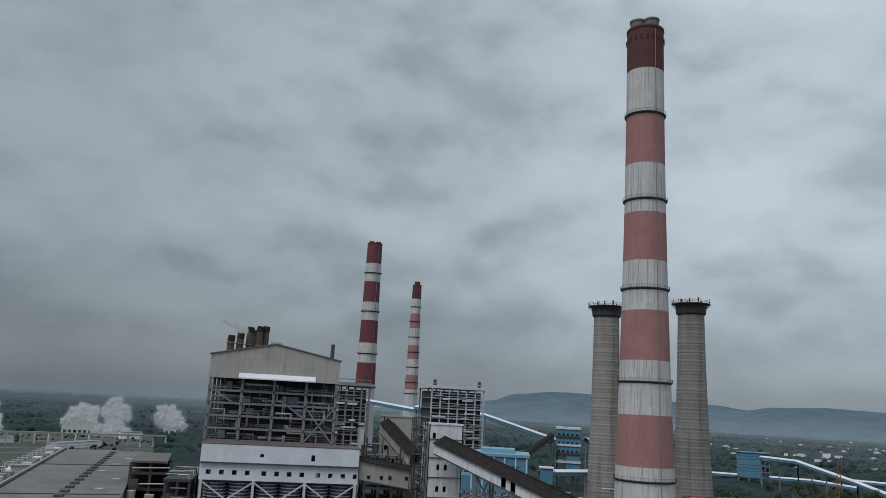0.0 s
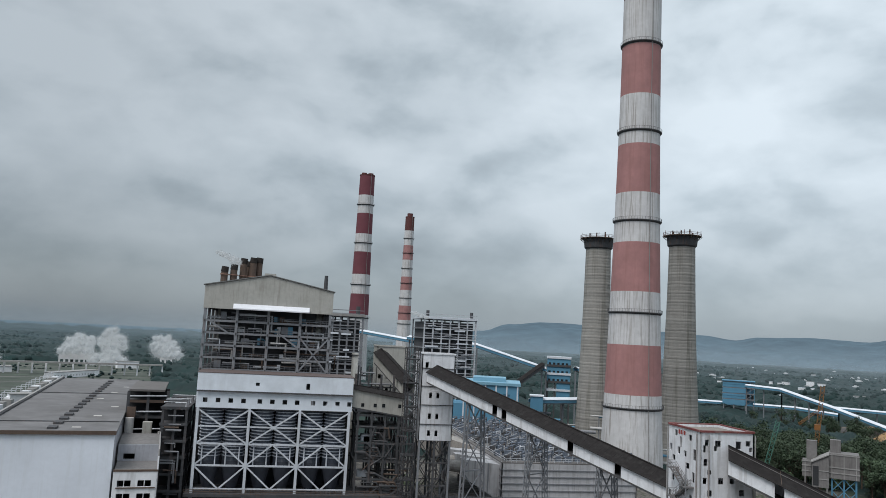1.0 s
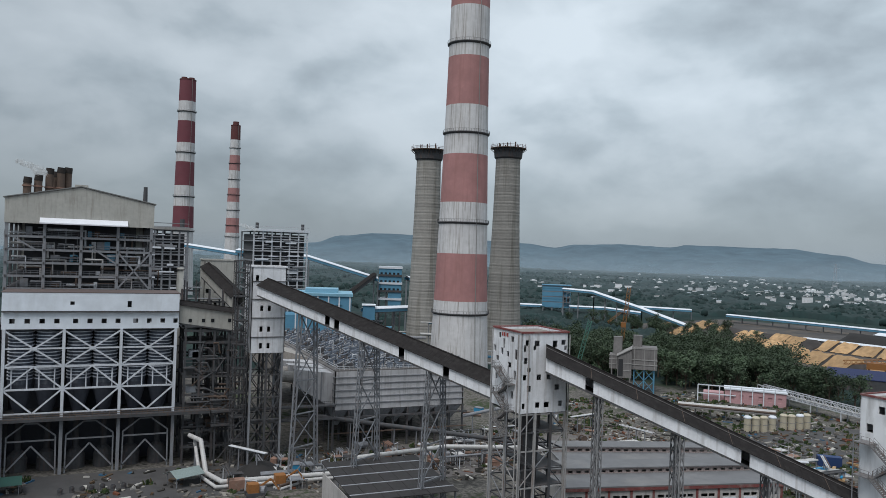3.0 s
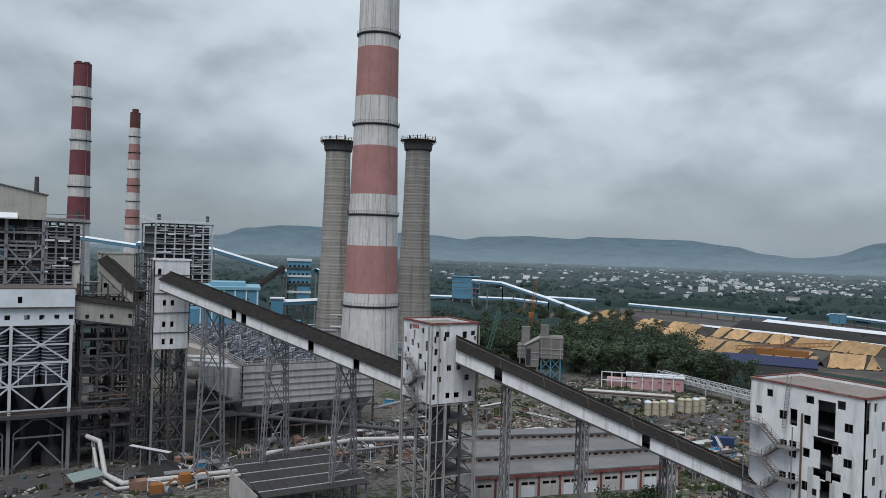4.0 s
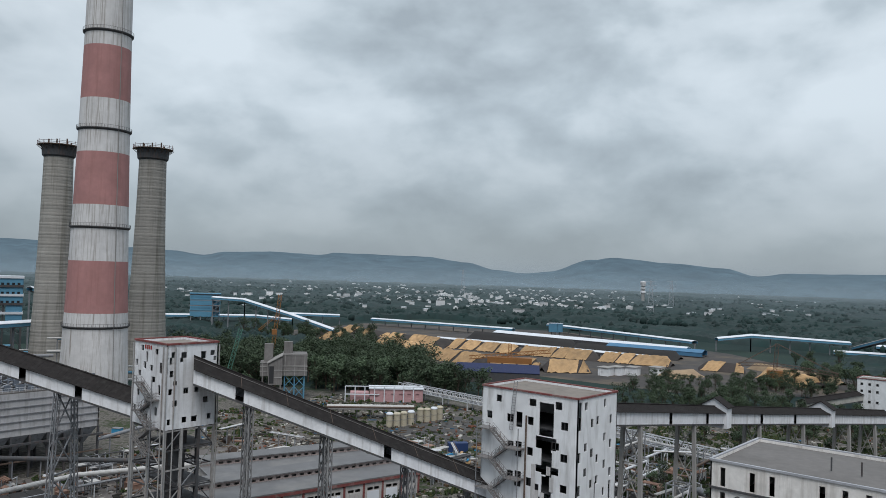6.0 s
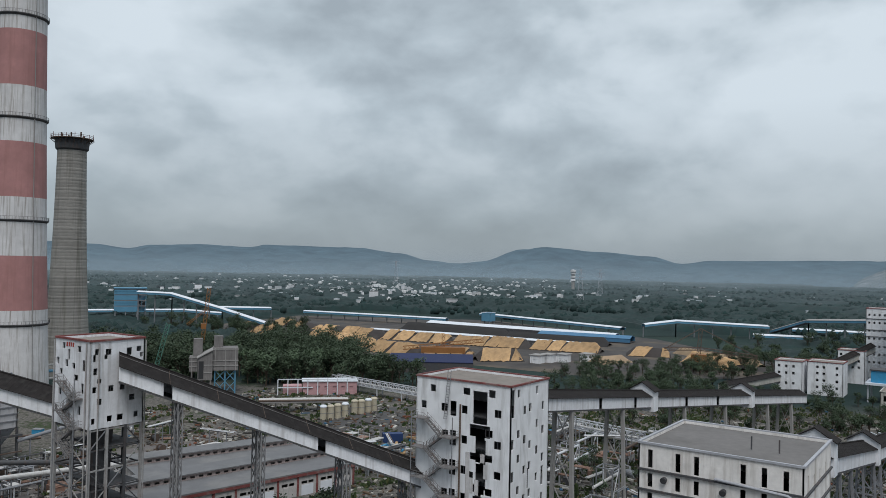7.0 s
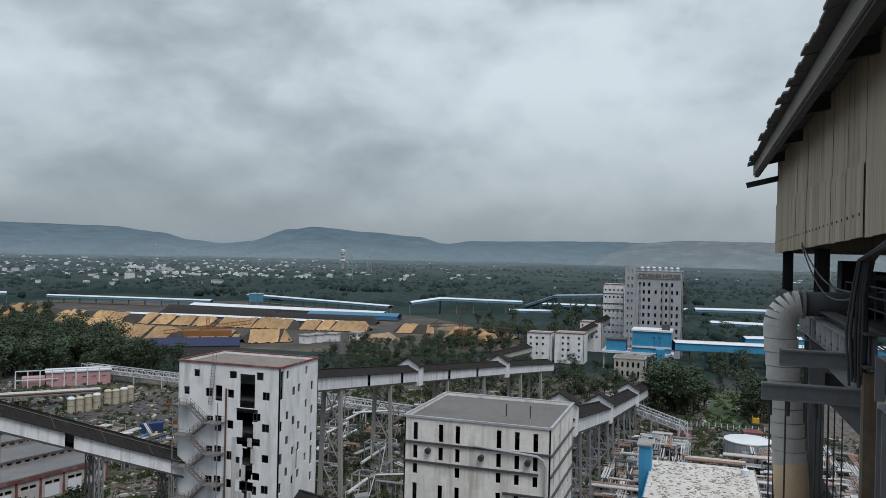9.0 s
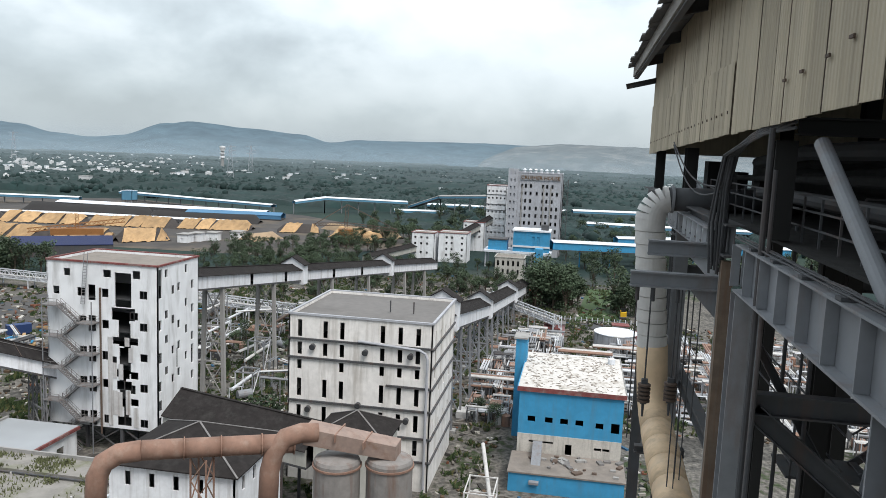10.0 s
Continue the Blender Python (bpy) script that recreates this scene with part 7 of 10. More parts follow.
def pipe_line(name, pts, r, m, label, post=6.0):
    pl = thing(name, pts[0][:2] + (0,), label, "pipe", "yard pipe runs")
    for a, b in zip(pts, pts[1:]):
        part("pipe", B().tube(a, b, r, r, 12), m, pl)
    for p in pts[1:-1]:
        part("elbow", B().lathe(p[0], p[1], [(0.01, p[2] - r * 1.05), (r * 0.75, p[2] - r * 0.75), (r * 1.05, p[2]), (r * 0.75, p[2] + r * 0.75), (0.01, p[2] + r * 1.05)], 12), m, pl, smooth=True)
    for a, b in zip(pts, pts[1:]):
        a, b = Vector(a), Vector(b)
        n = int((b - a).length / post)
        for k in range(n):
            c = a.lerp(b, (k + 0.5) / n)
            if c.z > 1.0:
                part("support", B().bar((c.x, c.y, 0), (c.x, c.y, c.z - r), 0.25), steel_grey, pl)
    return pl


pipe_line("pipe_run", [(22, 199, 7.5), (24, 193, 7.5), (24.5, 186, 1.6), (27, 178, 1.6), (52, 177, 1.6), (58.5, 176, 1.8), (58.5, 176, 5.2), (82, 178, 5.6), (108, 175, 4.2)], 0.55, pipe_white, "white lagged pipe stepping through yard")
pipe_line("pipe_run", [(23.2, 199, 6.5), (23.2, 186.5, 0.9), (25.5, 176.8, 0.9), (52, 175.8, 0.9)], 0.4, pipe_white, "white lagged pipe stepping through yard")
pipe_line("pipe_run", [(104, 174, 4.2), (137.5, 173.7, 4.2), (139, 166, 4.2), (150, 160, 4.2)], 0.45, pipe_white, "white lagged pipe over low stores")
pipe_line("pipe_run", [(56, 205, 9.0), (82, 190, 7.0), (112, 176, 4.0), (114, 173, 0.8)], 0.6, steel_dark, "dark inclined ash pipe on posts")
pipe_line("pipe_run", [(99, 204, 7), (112, 203, 9), (125, 200, 9), (140, 215, 9)], 0.5, steel_grey, "grey pipe leaving dust collector")

# small things before the boiler house
for x, y, turn, m in ((-17, 188, 4, mat("green_sheet", (0.03, 0.09, 0.07), 0.7, vary=0.2)), (19.5, 184, 25, mat("pale_green_sheet", (0.24, 0.29, 0.27), 0.7, vary=0.15))):
    sh = thing("small_shelter", (x, y, 0), "small shelter with a sloping green sheet roof", "shelter", turn=turn)
    for px, py in ((-3, -2), (3, -2), (3, 2), (-3, 2)):
        part("post", B().bar((px, py, 0), (px, py, 2.6), 0.15), steel_grey, sh, local=True)
    for s in (-1, 1):
        part("roof_slope", B().add([(-3.6, 0, 3.6), (3.6, 0, 3.6), (3.6, s * 2.9, 2.4), (-3.6, s * 2.9, 2.4), (-3.6, 0, 3.66), (3.6, 0, 3.66), (3.6, s * 2.9, 2.46), (-3.6, s * 2.9, 2.46)],
                                   [(0, 1, 2, 3), (7, 6, 5, 4), (0, 4, 5, 1), (1, 5, 6, 2), (2, 6, 7, 3), (3, 7, 4, 0)]), m, sh, local=True)
for i in range(7):
    x, y = -6 + i * 2.1 + rnd.uniform(-0.3, 0.3), 184.5 + rnd.uniform(-0.8, 0.8)
    dr = thing("steel_drum", (x, y, 0), "dark steel drum standing on apron", "drum", "drums on apron")
    part("shell", B().lathe(x, y, [(0.5, 0), (0.55, 0.1), (0.5, 0.5), (0.55, 0.9), (0.5, 1.3), (0.42, 1.3), (0.42, 1.1), (0.01, 1.1)], 14), steel_dark, dr)
for x, y, lab, m in ((40, 176, "orange digger arm folded in yard", orange_paint), (33, 171, "orange machine parked in yard", orange_paint)):
    mc = thing("excavator", (x, y, 0), lab, "machine")
    part("track", B().box(x - 2, x + 2, y - 1.4, y - 0.8, 0, 0.9), steel_dark, mc)
    part("track", B().box(x - 2, x + 2, y + 0.8, y + 1.4, 0, 0.9), steel_dark, mc)
    part("cab", B().box(x - 1.6, x + 0.8, y - 1.2, y + 1.2, 0.9, 2.8), m, mc)
    part("boom", B().bar((x + 0.6, y, 1.6), (x + 3.4, y - 0.6, 3.6), 0.4), m, mc)
    part("arm", B().bar((x + 3.4, y - 0.6, 3.6), (x + 5.2, y - 1.0, 1.2), 0.3), m, mc)
tp = thing("covered_heap", (37, 186, 0), "dark heap under a pale torn tarpaulin", "heap")
part("mound", B().lathe(37, 186, [(6.5, 0), (5.0, 1.4), (2.6, 2.8), (0.01, 3.4)], 14), coal, tp)
part("tarpaulin", B().add([(33, 181.5, 0.6), (40, 181, 0.6), (40.5, 184, 2.2), (36.5, 185.2, 3.1), (33.2, 184, 1.8)], [(0, 1, 2, 3, 4)]), pipe_white, tp)

# ruined concrete hoppers on blue legs
BR = thing("ruined_hopper_block", (203, 258, 0), "weathered concrete hopper block on blue steel legs", "hopper", turn=-38)
for x0, x1, y0, y1, z0, z1 in ((-1, 9, -2, 8, 9.5, 18.5), (-10, -4, 0, 6, 9, 15)):
    part("hopper", B().wall((x0, y0, z0), 1, 0, x1 - x0, z1 - z0, 0.5), concrete_dk, BR, local=True)
    part("hopper_body", B().box(x0 + 0.02, x1 - 0.02, y0 + 0.5, y1, z0, z1 - 0.1), concrete_dk, BR, local=True)
    for z in (z0 + 2, z0 + 4, z1 - 0.4):
        part("rib", B().box(x0 - 0.15, x1 + 0.15, y0 - 0.18, y0 - 0.004, z - 0.2, z + 0.2), concrete, BR, local=True)
    for x in (x0 + 1, (x0 + x1) / 2, x1 - 1):
        part("rib", B().box(x - 0.15, x + 0.15, y0 - 0.14, y0 - 0.004, z0, z1), concrete, BR, local=True)
for x0, z1 in ((-8.6, 22), (-0.6, 23)):
    part("turret", B().box(x0, x0 + 3.6, 2, 5.5, 14, z1), concrete_dk, BR, local=True)
part("crusher_box", B().add([(-6.6, -4, 6), (-1.02, -4, 6), (-1.02, -4, 17.6), (-6.6, -4, 14.6), (-6.6, 5, 6), (-1.02, 5, 6), (-1.02, 5, 17.6), (-6.6, 5, 14.6)], [(0, 1, 2, 3), (7, 6, 5, 4), (3, 2, 6, 7), (1, 5, 6, 2), (0, 4, 5, 1), (0, 3, 7, 4)]), concrete_dk, BR, local=True)
# near-black panels painted where the hopper mouth lies in shade
part("opening", B().box(-6.7, -6.604, -3.4, 4.4, 7.2, 13.6), painted_gap, BR, "near-black panel standing in for open mouth of hopper", local=True)
part("opening", B().box(-6.3, -4.4, -4.09, -4.004, 6.6, 13.6), painted_gap, BR, local=True)
for z in (9.0, 12.0):
    part("rib", B().box(-4.3, -1.05, -4.16, -4.004, z - 0.15, z + 0.15), concrete, BR, local=True)
part("roof_slab", B().add([(-7.1, -4.5, 14.6), (-0.9, -4.5, 17.93), (-0.9, 5.2, 17.93), (-7.1, 5.2, 14.6), (-7.1, -4.5, 15.0), (-0.9, -4.5, 18.33), (-0.9, 5.2, 18.33), (-7.1, 5.2, 15.0)], [(3, 2, 1, 0), (4, 5, 6, 7), (0, 1, 5, 4), (1, 2, 6, 5), (2, 3, 7, 6), (3, 0, 4, 7)]), concrete, BR, local=True)
for x in (-6.2, -1.6):
    for y in (-3.6, 4.4):
        part("leg", B().bar((x, y, 0), (x, y, 6), 0.6), concrete_dk, BR, local=True)
for x in (0, 4, 8):
    for y in (-1, 7):
        part("leg", B().bar((x, y, 0), (x, y, 9.5), 0.5), blue_far, BR, local=True)
for x in (0, 4):
    for z in (0.5, 5):
        part("brace", B().bar((x, -1, z), (x + 4, -1, z + 4.5), 0.25), blue_far, BR, local=True)
        part("brace", B().bar((x + 4, -1, z), (x, -1, z + 4.5), 0.25), blue_far, BR, local=True)
for x in (-9, -5):
    for y in (0, 5):
        part("leg", B().bar((x, y, 0), (x, y, 9), 0.5), concrete_dk, BR, local=True)

for nm, az, d, z0, z1, lean, m, lab in (("lattice_crane", 37.1, 400, 0, 40, 4, orange_paint, "orange lattice crane mast above trees"), ("lattice_boom", 34.2, 360, 5, 26, 5, green_paint, "green lattice crane boom leaning")):
    x, y = polar(az, d)
    cr = thing(nm, (x, y, 0), lab, "crane", turn=-az)
    part("mast", lattice(B(), (0, 0, z0), (lean, 0, z1), 1.6), m, cr, local=True)
    part("base", B().box(-2, 2, -2, 2, 0, max(2.4, z0)), m, cr, local=True)
    if nm == "lattice_crane":
        part("jib", lattice(B(), (3.2, 0, 30), (-6, 0, 22), 0.9), m, cr, local=True)
        part("cab", B().box(0.5, 3, -1.2, 1.2, 20, 22.5), m, cr, local=True)

# pink block with white porch frames
PB = thing("pink_block", (226, 228, 0), "low pink block with white roof frame", "building", turn=-44)
part("body", B().wall((-2, 0, 0), 1, 0, 22, 5.2, 0.3, [(2 + 3.4 * i, 3.4 + 3.4 * i, 1.6, 3.4) for i in range(6)]), pink_wall, PB, local=True)
part("body", B().box(-2, 20, 0.3, 8, 0, 5.1), pink_wall, PB, local=True)
part("roof", B().box(-2.4, 20.4, -0.4, 8.4, 5.2, 5.6), white_far, PB, local=True)
for x in range(-12, 20, 4):
    part("roof_frame", B().bar((x, -0.2, 0), (x, -0.2, 6.2 if x < 0 else 6.6), 0.4), white_far, PB, local=True)
for z in (3.0, 6.3):
    part("roof_frame", B().bar((-12, -0.2, z), (2 if z < 4 else 20, -0.2, z), 0.35), white_far, PB, local=True)
part("porch", B().box(-10, -2.3, 1, 7, 0, 3.4), pink_wall, PB, local=True)

tank_cream = mat("cream_tank", (0.50, 0.45, 0.33), 0.6, vary=0.12, stain=RUST, stain_amt=0.4)
for i, (x, y) in enumerate([(194.5, 188.4), (196.5, 186.8), (199.7, 186.5), (203.1, 186.2), (209.4, 187.4), (211.3, 185.8), (214.8, 185.6), (218.0, 185.6)]):
    tk = thing("upright_tank", (x, y, 0), "upright cream tank with domed lid on storage yard", "tank", "tanks in a row")
    part("shell", B().lathe(x, y, [(1.15, 0), (1.15, 4.4)], 20), tank_cream, tk)
    part("lid", B().lathe(x, y, [(1.28, 4.3), (1.28, 4.6), (0.9, 5.0), (0.01, 5.15)], 20), tank_cream if i % 3 else white_far, tk)
    part("hoop", B().lathe(x, y, [(1.16, 2.2), (1.22, 2.2), (1.22, 2.35), (1.16, 2.35)], 20), steel_grey, tk)
pr = thing("pipe_rack", (200, 205, 0), "low concrete pipe rack with grey decking", "pipe rack", turn=-44)
for i in range(7):
    part("post", B().bar((-14 + i * 5, 0, 0), (-14 + i * 5, 0, 3.4), 0.5), concrete, pr, local=True)
part("deck", B().box(-15, 17, -3, 3, 3.4, 3.8), concrete_dk, pr, local=True)
for r_ in range(3):
    part("pipe", B().tube((-15, -2 + 2 * r_, 4.2), (17, -2 + 2 * r_, 4.2), 0.35), pipe_white if r_ else steel_brown, pr, local=True)
for k in range(26):
    x, y = rnd.uniform(165, 240), rnd.uniform(112, 146)
    cl_ = thing("scrap_pile", (x, y, 0), "heap of scrap steel and timber on bare ground", "scrap", "scrap heaps")
    for j in range(4):
        a = rnd.uniform(0, 3)
        L = rnd.uniform(1.5, 4)
        zz = 0.25 + 0.35 * j
        part("piece", B().bar((x - L * math.cos(a), y - L * math.sin(a), zz), (x + L * math.cos(a), y + L * math.sin(a), zz), rnd.uniform(0.4, 1.4), 0.35), rnd.choice((steel_brown, concrete, blue_sheet, pipe_white, steel_grey, tan_tarp)), cl_)
bx = thing("blue_container", (184, 149, 0), "dark blue container among pipes", "container", turn=-40)
part("body", B().box(-3, 3, -1.3, 1.3, 0.2, 2.8), mat("navy_paint", (0.02, 0.045, 0.13), 0.6, vary=0.15), bx, local=True)
for s in (-2.6, 2.6):
    part("skid", B().box(s - 0.2, s + 0.2, -1.3, 1.3, 0, 0.2), steel_dark, bx, local=True)

# white truss carrying pipes
def truss(name, p, q, w, h, m, label, posts=3, gz=0.0):
    tr_ = thing(name, (p[0], p[1], gz), label, "pipe bridge", "pipe bridges")
    p, q = Vector(p), Vector(q)
    d = q - p
    s = Vector((d.y, -d.x, 0)).normalized() * w / 2
    u = Vector((0, 0, h))
    n = max(2, int(d.length / h))
    for sg in (-1, 1):
        part("bottom_chord", B().bar(p + s * sg, q + s * sg, 0.3), m, tr_)
        part("top_chord", B().bar(p + s * sg + u, q + s * sg + u, 0.3), m, tr_)
        for i in range(n):
            a, b = p + d * (i / n), p + d * ((i + 1) / n)
            part("diagonal", B().bar(a + s * sg + (u if i % 2 else u * 0), b + s * sg + (u * 0 if i % 2 else u), 0.18), m, tr_)
            part("upright", B().bar(a + s * sg, a + s * sg + u, 0.16), m, tr_)
    part("deck", B().bar(p - Vector((0, 0, 0.1)), q - Vector((0, 0, 0.1)), w, 0.12), steel_grey, tr_)
    part("pipe", B().tube(p + Vector((0, 0, 0.8)), q + Vector((0, 0, 0.8)), 0.4), pipe_white, tr_)
    for i in range(posts + 1):
        c = p + d * (i / posts)
        for sg in (-1, 1):
            part("post", B().bar(c + s * sg - Vector((0, 0, c.z - gz)), c + s * sg, 0.35), m, tr_)
    return tr_


truss("pipe_bridge", (246, 232, 3.2), (240, 176, 3.2), 3, 2.6, steel_pale, "white steel truss pipe bridge", 4)
truss("pipe_bridge", (240, 176, 3.2), (222, 84, 3.2), 3, 2.6, steel_pale, "white steel truss pipe bridge", 6)
truss("pipe_bridge", (256, 28, 6.2), (229, 4.5, 4.8), 2.4, 2.2, steel_pale, "pale truss pipe bridge sloping to a post frame", 3)
part("end_frame", lattice(B(), (228, 4, 0), (228, 4, 7.4), 2.2), steel_pale, bpy.data.objects["pipe_bridge.002"])

# galleries to the far sheds
P4 = [(132.8, 76.0, 26.4), (191, 72.5, 19.6), (247, 62.5, 14.0), (286, 53.8, 10.2)]
for i, (a, b) in enumerate(zip(P4, P4[1:])):
    gallery("conveyor_gallery", a, b, 5.0, 2.7, 1.3, "dark-roofed white conveyor gallery running to far sheds", panel=1.4, gaps=((3, 1), (21, 1), (34, 1)) if i == 0 else ((12, 1), (25, 1)) if i == 1 else (), )
    d = Vector(b) - Vector(a)
    trestles_along(a, b, (0.3, 0.72), w=1.1, spread=2.0, foot=2.6, m=concrete, laced=False)


def portal(x, y, z, dirx, diry, w, h, label="white gabled portal where two galleries meet"):
    po = thing("gallery_portal", (x, y, z), label, "portal", "gallery portals")
    d = Vector((dirx, diry, 0)).normalized()
    s = Vector((d.y, -d.x, 0))
    c = Vector((x, y, z))
    prof = [(-w / 2, -0.6), (w / 2, -0.6), (w / 2, h), (0, h + 1.9), (-w / 2, h)]
    vs = [c + d * e + s * a + Vector((0, 0, zz)) for e in (-1.3, 1.3) for a, zz in prof]
    part("frame", B().add(vs, [(0, 1, 6, 5), (1, 2, 7, 6), (4, 0, 5, 9), (0, 4, 3, 2, 1), (5, 6, 7, 8, 9)]), white_sheet, po)
    for sg in (-1, 1):
        r0 = [c + d * e + s * a + Vector((0, 0, zz)) for e in (-1.75, 1.75) for a, zz in ((0, h + 2.15), (sg * (w / 2 + 0.5), h - 0.05))]
        r0 += [v - Vector((0, 0, 0.2)) for v in r0]
        part("roof_slope", B().add(r0, [(0, 1, 3, 2), (6, 7, 5, 4), (0, 4, 5, 1), (1, 5, 7, 3), (3, 7, 6, 2), (2, 6, 4, 0)]), dark_roof, po)
    return po


for (x, y, z), w in ((P4[1], 6.4), (P4[2], 6.4)):
    portal(x, y, z - 0.4, P4[1][0] - P4[0][0], P4[1][1] - P4[0][1], w, 4.6)
P5 = [(138.2, 25.0, 21.6), (192, 23.0, 13.8), (244, 20.6, 8.4), (281, 18.5, 5.0)]
for i, (a, b) in enumerate(zip(P5, P5[1:])):
    gallery("conveyor_gallery", a, b, 5.0, 2.9, 1.4, "short dark-roofed gallery stepping down from bunker building", panel=4.0)
    trestles_along(a, b, (0.12, 0.3, 0.5, 0.72, 0.97) if i < 2 else (0.5,), w=0.6, spread=2.2, foot=2.8, m=steel_grey, laced=False)
for (x, y, z) in P5[1:3]:
    portal(x, y, z, 1, -0.05, 6.2, 4.3)
portal(146, 24.7, 20.8, 1, -0.05, 6.2, 5.4)
for k in range(14):
    x, y = rnd.uniform(150, 215), rnd.uniform(60, 110)
    ht = rnd.uniform(3, 9)
    st_ = thing("pipe_stand", (x, y, 0), "rusty pipe frame standing in rough ground", "steel frame", "frames in rough ground")
    for dx, dy in ((0, 0), (4, 0), (4, 4), (0, 4)):
        part("post", B().bar((x + dx, y + dy, 0), (x + dx, y + dy, ht), 0.25), rnd.choice((steel_grey, steel_pale)), st_)
    for a, b in (((0, 0), (4, 0)), ((4, 0), (4, 4)), ((4, 4), (0, 4)), ((0, 4), (0, 0))):
        part("beam", B().bar((x + a[0], y + a[1], ht), (x + b[0], y + b[1], ht), 0.25), steel_grey, st_)
    part("brace", B().bar((x, y, 0), (x + 4, y, ht), 0.18), steel_pale, st_)
    part("pipe", B().tube((x - 6, y + 2, ht * 0.6), (x + 9, y + 2.4, ht * 0.6), 0.35), rnd.choice((pipe_white, steel_brown, steel_pale)), st_)

# blue building with the peeling white roof
BBx0, BBx1, BBy0, BBy1 = 130.0, 154.0, -9.7, 8.0
BBd = thing("blue_building", (142, -1, 0), "blue and white building with peeling white roof and red rim", "industrial building")
part("front_wall", B().wall((BBx0, BBy1, 6.7), 0, -1, 17.7, 7.9, 0.3, [(1.6, 2.9, 2.2, 3.2), (4.6, 5.9, 2.2, 3.2), (7.2, 8.5, 2.2, 3.2), (9.8, 11.1, 2.2, 3.2), (13.2, 14.5, 2.0, 3.0), (15.8, 17.2, 1.4, 3.2)]), blue_sheet, BBd, "blue painted upper front")
part("front_band", B().wall((BBx0 - 0.1, BBy1, 3.2), 0, -1, 17.7, 3.5, 0.3, [(2.0, 6.2, 2.0, 2.4), (8.3, 9.4, 0.3, 2.2), (13.2, 14.4, 1.6, 2.1), (14.6, 15.8, 1.6, 2.1)]), mat("cream_plaster", (0.56, 0.53, 0.47), 0.85, vary=0.12, stain=SOOT, stain_amt=0.5), BBd, "cream lower front")
part("side_wall", B().box(BBx0 + 0.3, BBx1, BBy0, BBy0 + 0.3, 0, 14.6), blue_sheet, BBd)
part("side_wall", B().box(BBx0 + 0.3, BBx1, BBy1 - 0.3, BBy1, 0, 14.6), blue_sheet, BBd)
part("rear_wall", B().box(BBx1 - 0.3, BBx1, BBy0 + 0.3, BBy1 - 0.3, 0, 14.6), blue_sheet, BBd)
part("inner_floor", B().box(BBx0 + 0.3, BBx1 - 0.3, BBy0 + 0.3, BBy1 - 0.3, 6.4, 6.7), painted_gap, BBd)
part("roof", B().box(BBx0 - 0.3, BBx1 + 0.3, BBy0 - 0.3, BBy1 + 0.3, 14.6, 14.95), white_roof, BBd)
part("roof_rim", B().box(BBx0 - 0.42, BBx0 - 0.31, BBy0 - 0.4, BBy1 + 0.4, 14.3, 15.1), red_trim, BBd)
part("roof_rim", B().box(BBx0 - 0.3, BBx1 + 0.3, BBy0 - 0.42, BBy0 - 0.31, 14.4, 15.15), concrete, BBd)
part("roof_rim", B().box(BBx0 - 0.3, BBx1 + 0.3, BBy1 + 0.31, BBy1 + 0.42, 14.4, 15.15), blue_sheet, BBd)
part("low_front", B().wall((121.0, 8.6, 0), 0, -1, 18.6, 3.2, 0.3), blue_sheet, BBd, "low blue forebuilding")
part("low_side", B().box(121.3, 129.8, 8.3, 8.6, 0, 3.2), blue_sheet, BBd)
part("low_side", B().box(121.3, 129.8, -10, -9.7, 0, 3.2), blue_sheet, BBd)
part("low_roof", B().box(120.8, 129.8, -10.2, 8.8, 3.2, 3.45), slab_roof, BBd)
for k in range(60):
    x, y = rnd.uniform(121.5, 129), rnd.uniform(-9.5, 5)
    L = rnd.uniform(0.2, 0.8)
    if k % 2 == 0:
        rb_ = thing("rubble", (x, y, 3.45), "broken slab lying on low roof", "rubble", "rubble on roof")
        a = rnd.uniform(0, 6)
        part("chunk", B().bar((x - L * math.cos(a), y - L * math.sin(a), 3.6), (x + L * math.cos(a), y + L * math.sin(a), 3.62), L * 1.2, 0.3), rnd.choice((concrete, concrete_dk, steel_brown)), rb_)
part("chute", B().add([(120.5, 3.6, 2.0), (120.5, 5.2, 2.0), (129.8, 5.2, 5.6), (129.8, 3.6, 5.6), (120.5, 3.6, 1.6), (120.5, 5.2, 1.6), (129.8, 5.2, 5.2), (129.8, 3.6, 5.2)], [(0, 1, 2, 3), (7, 6, 5, 4), (0, 4, 5, 1), (1, 5, 6, 2), (2, 6, 7, 3), (3, 7, 4, 0)]), steel_grey, BBd)
part("blue_stair_tower", B().box(146, 150, 8.05, 10.2, 0, 19.5), blue_sheet, BBd, "narrow blue stair tower")
part("stair_tower_roof", B().box(145.6, 150.4, 7.9, 10.6, 19.5, 19.8), concrete, BBd)
part("roof_tank", B().lathe(150, -8.2, [(0.7, 14.95), (0.7, 16.0), (0.01, 16.3)], 14), white_far, BBd, "small white roof tank")

TK = thing("round_tank", (227, -13, 0), "low round white storage tank", "tank")
part("shell", B().lathe(227, -13, [(6.1, 0), (6.1, 4.2)], 36), grey_wall, TK)
part("roof", B().lathe(227, -13, [(6.3, 4.15), (6.3, 4.35), (0.01, 5.0)], 36), white_far, TK)
for i in range(18):
    a = 6.28319 * i / 18
    part("seam", B().bar((227 + 6.12 * math.cos(a), -13 + 6.12 * math.sin(a), 0), (227 + 6.12 * math.cos(a), -13 + 6.12 * math.sin(a), 4.2), 0.12), steel_grey, TK)

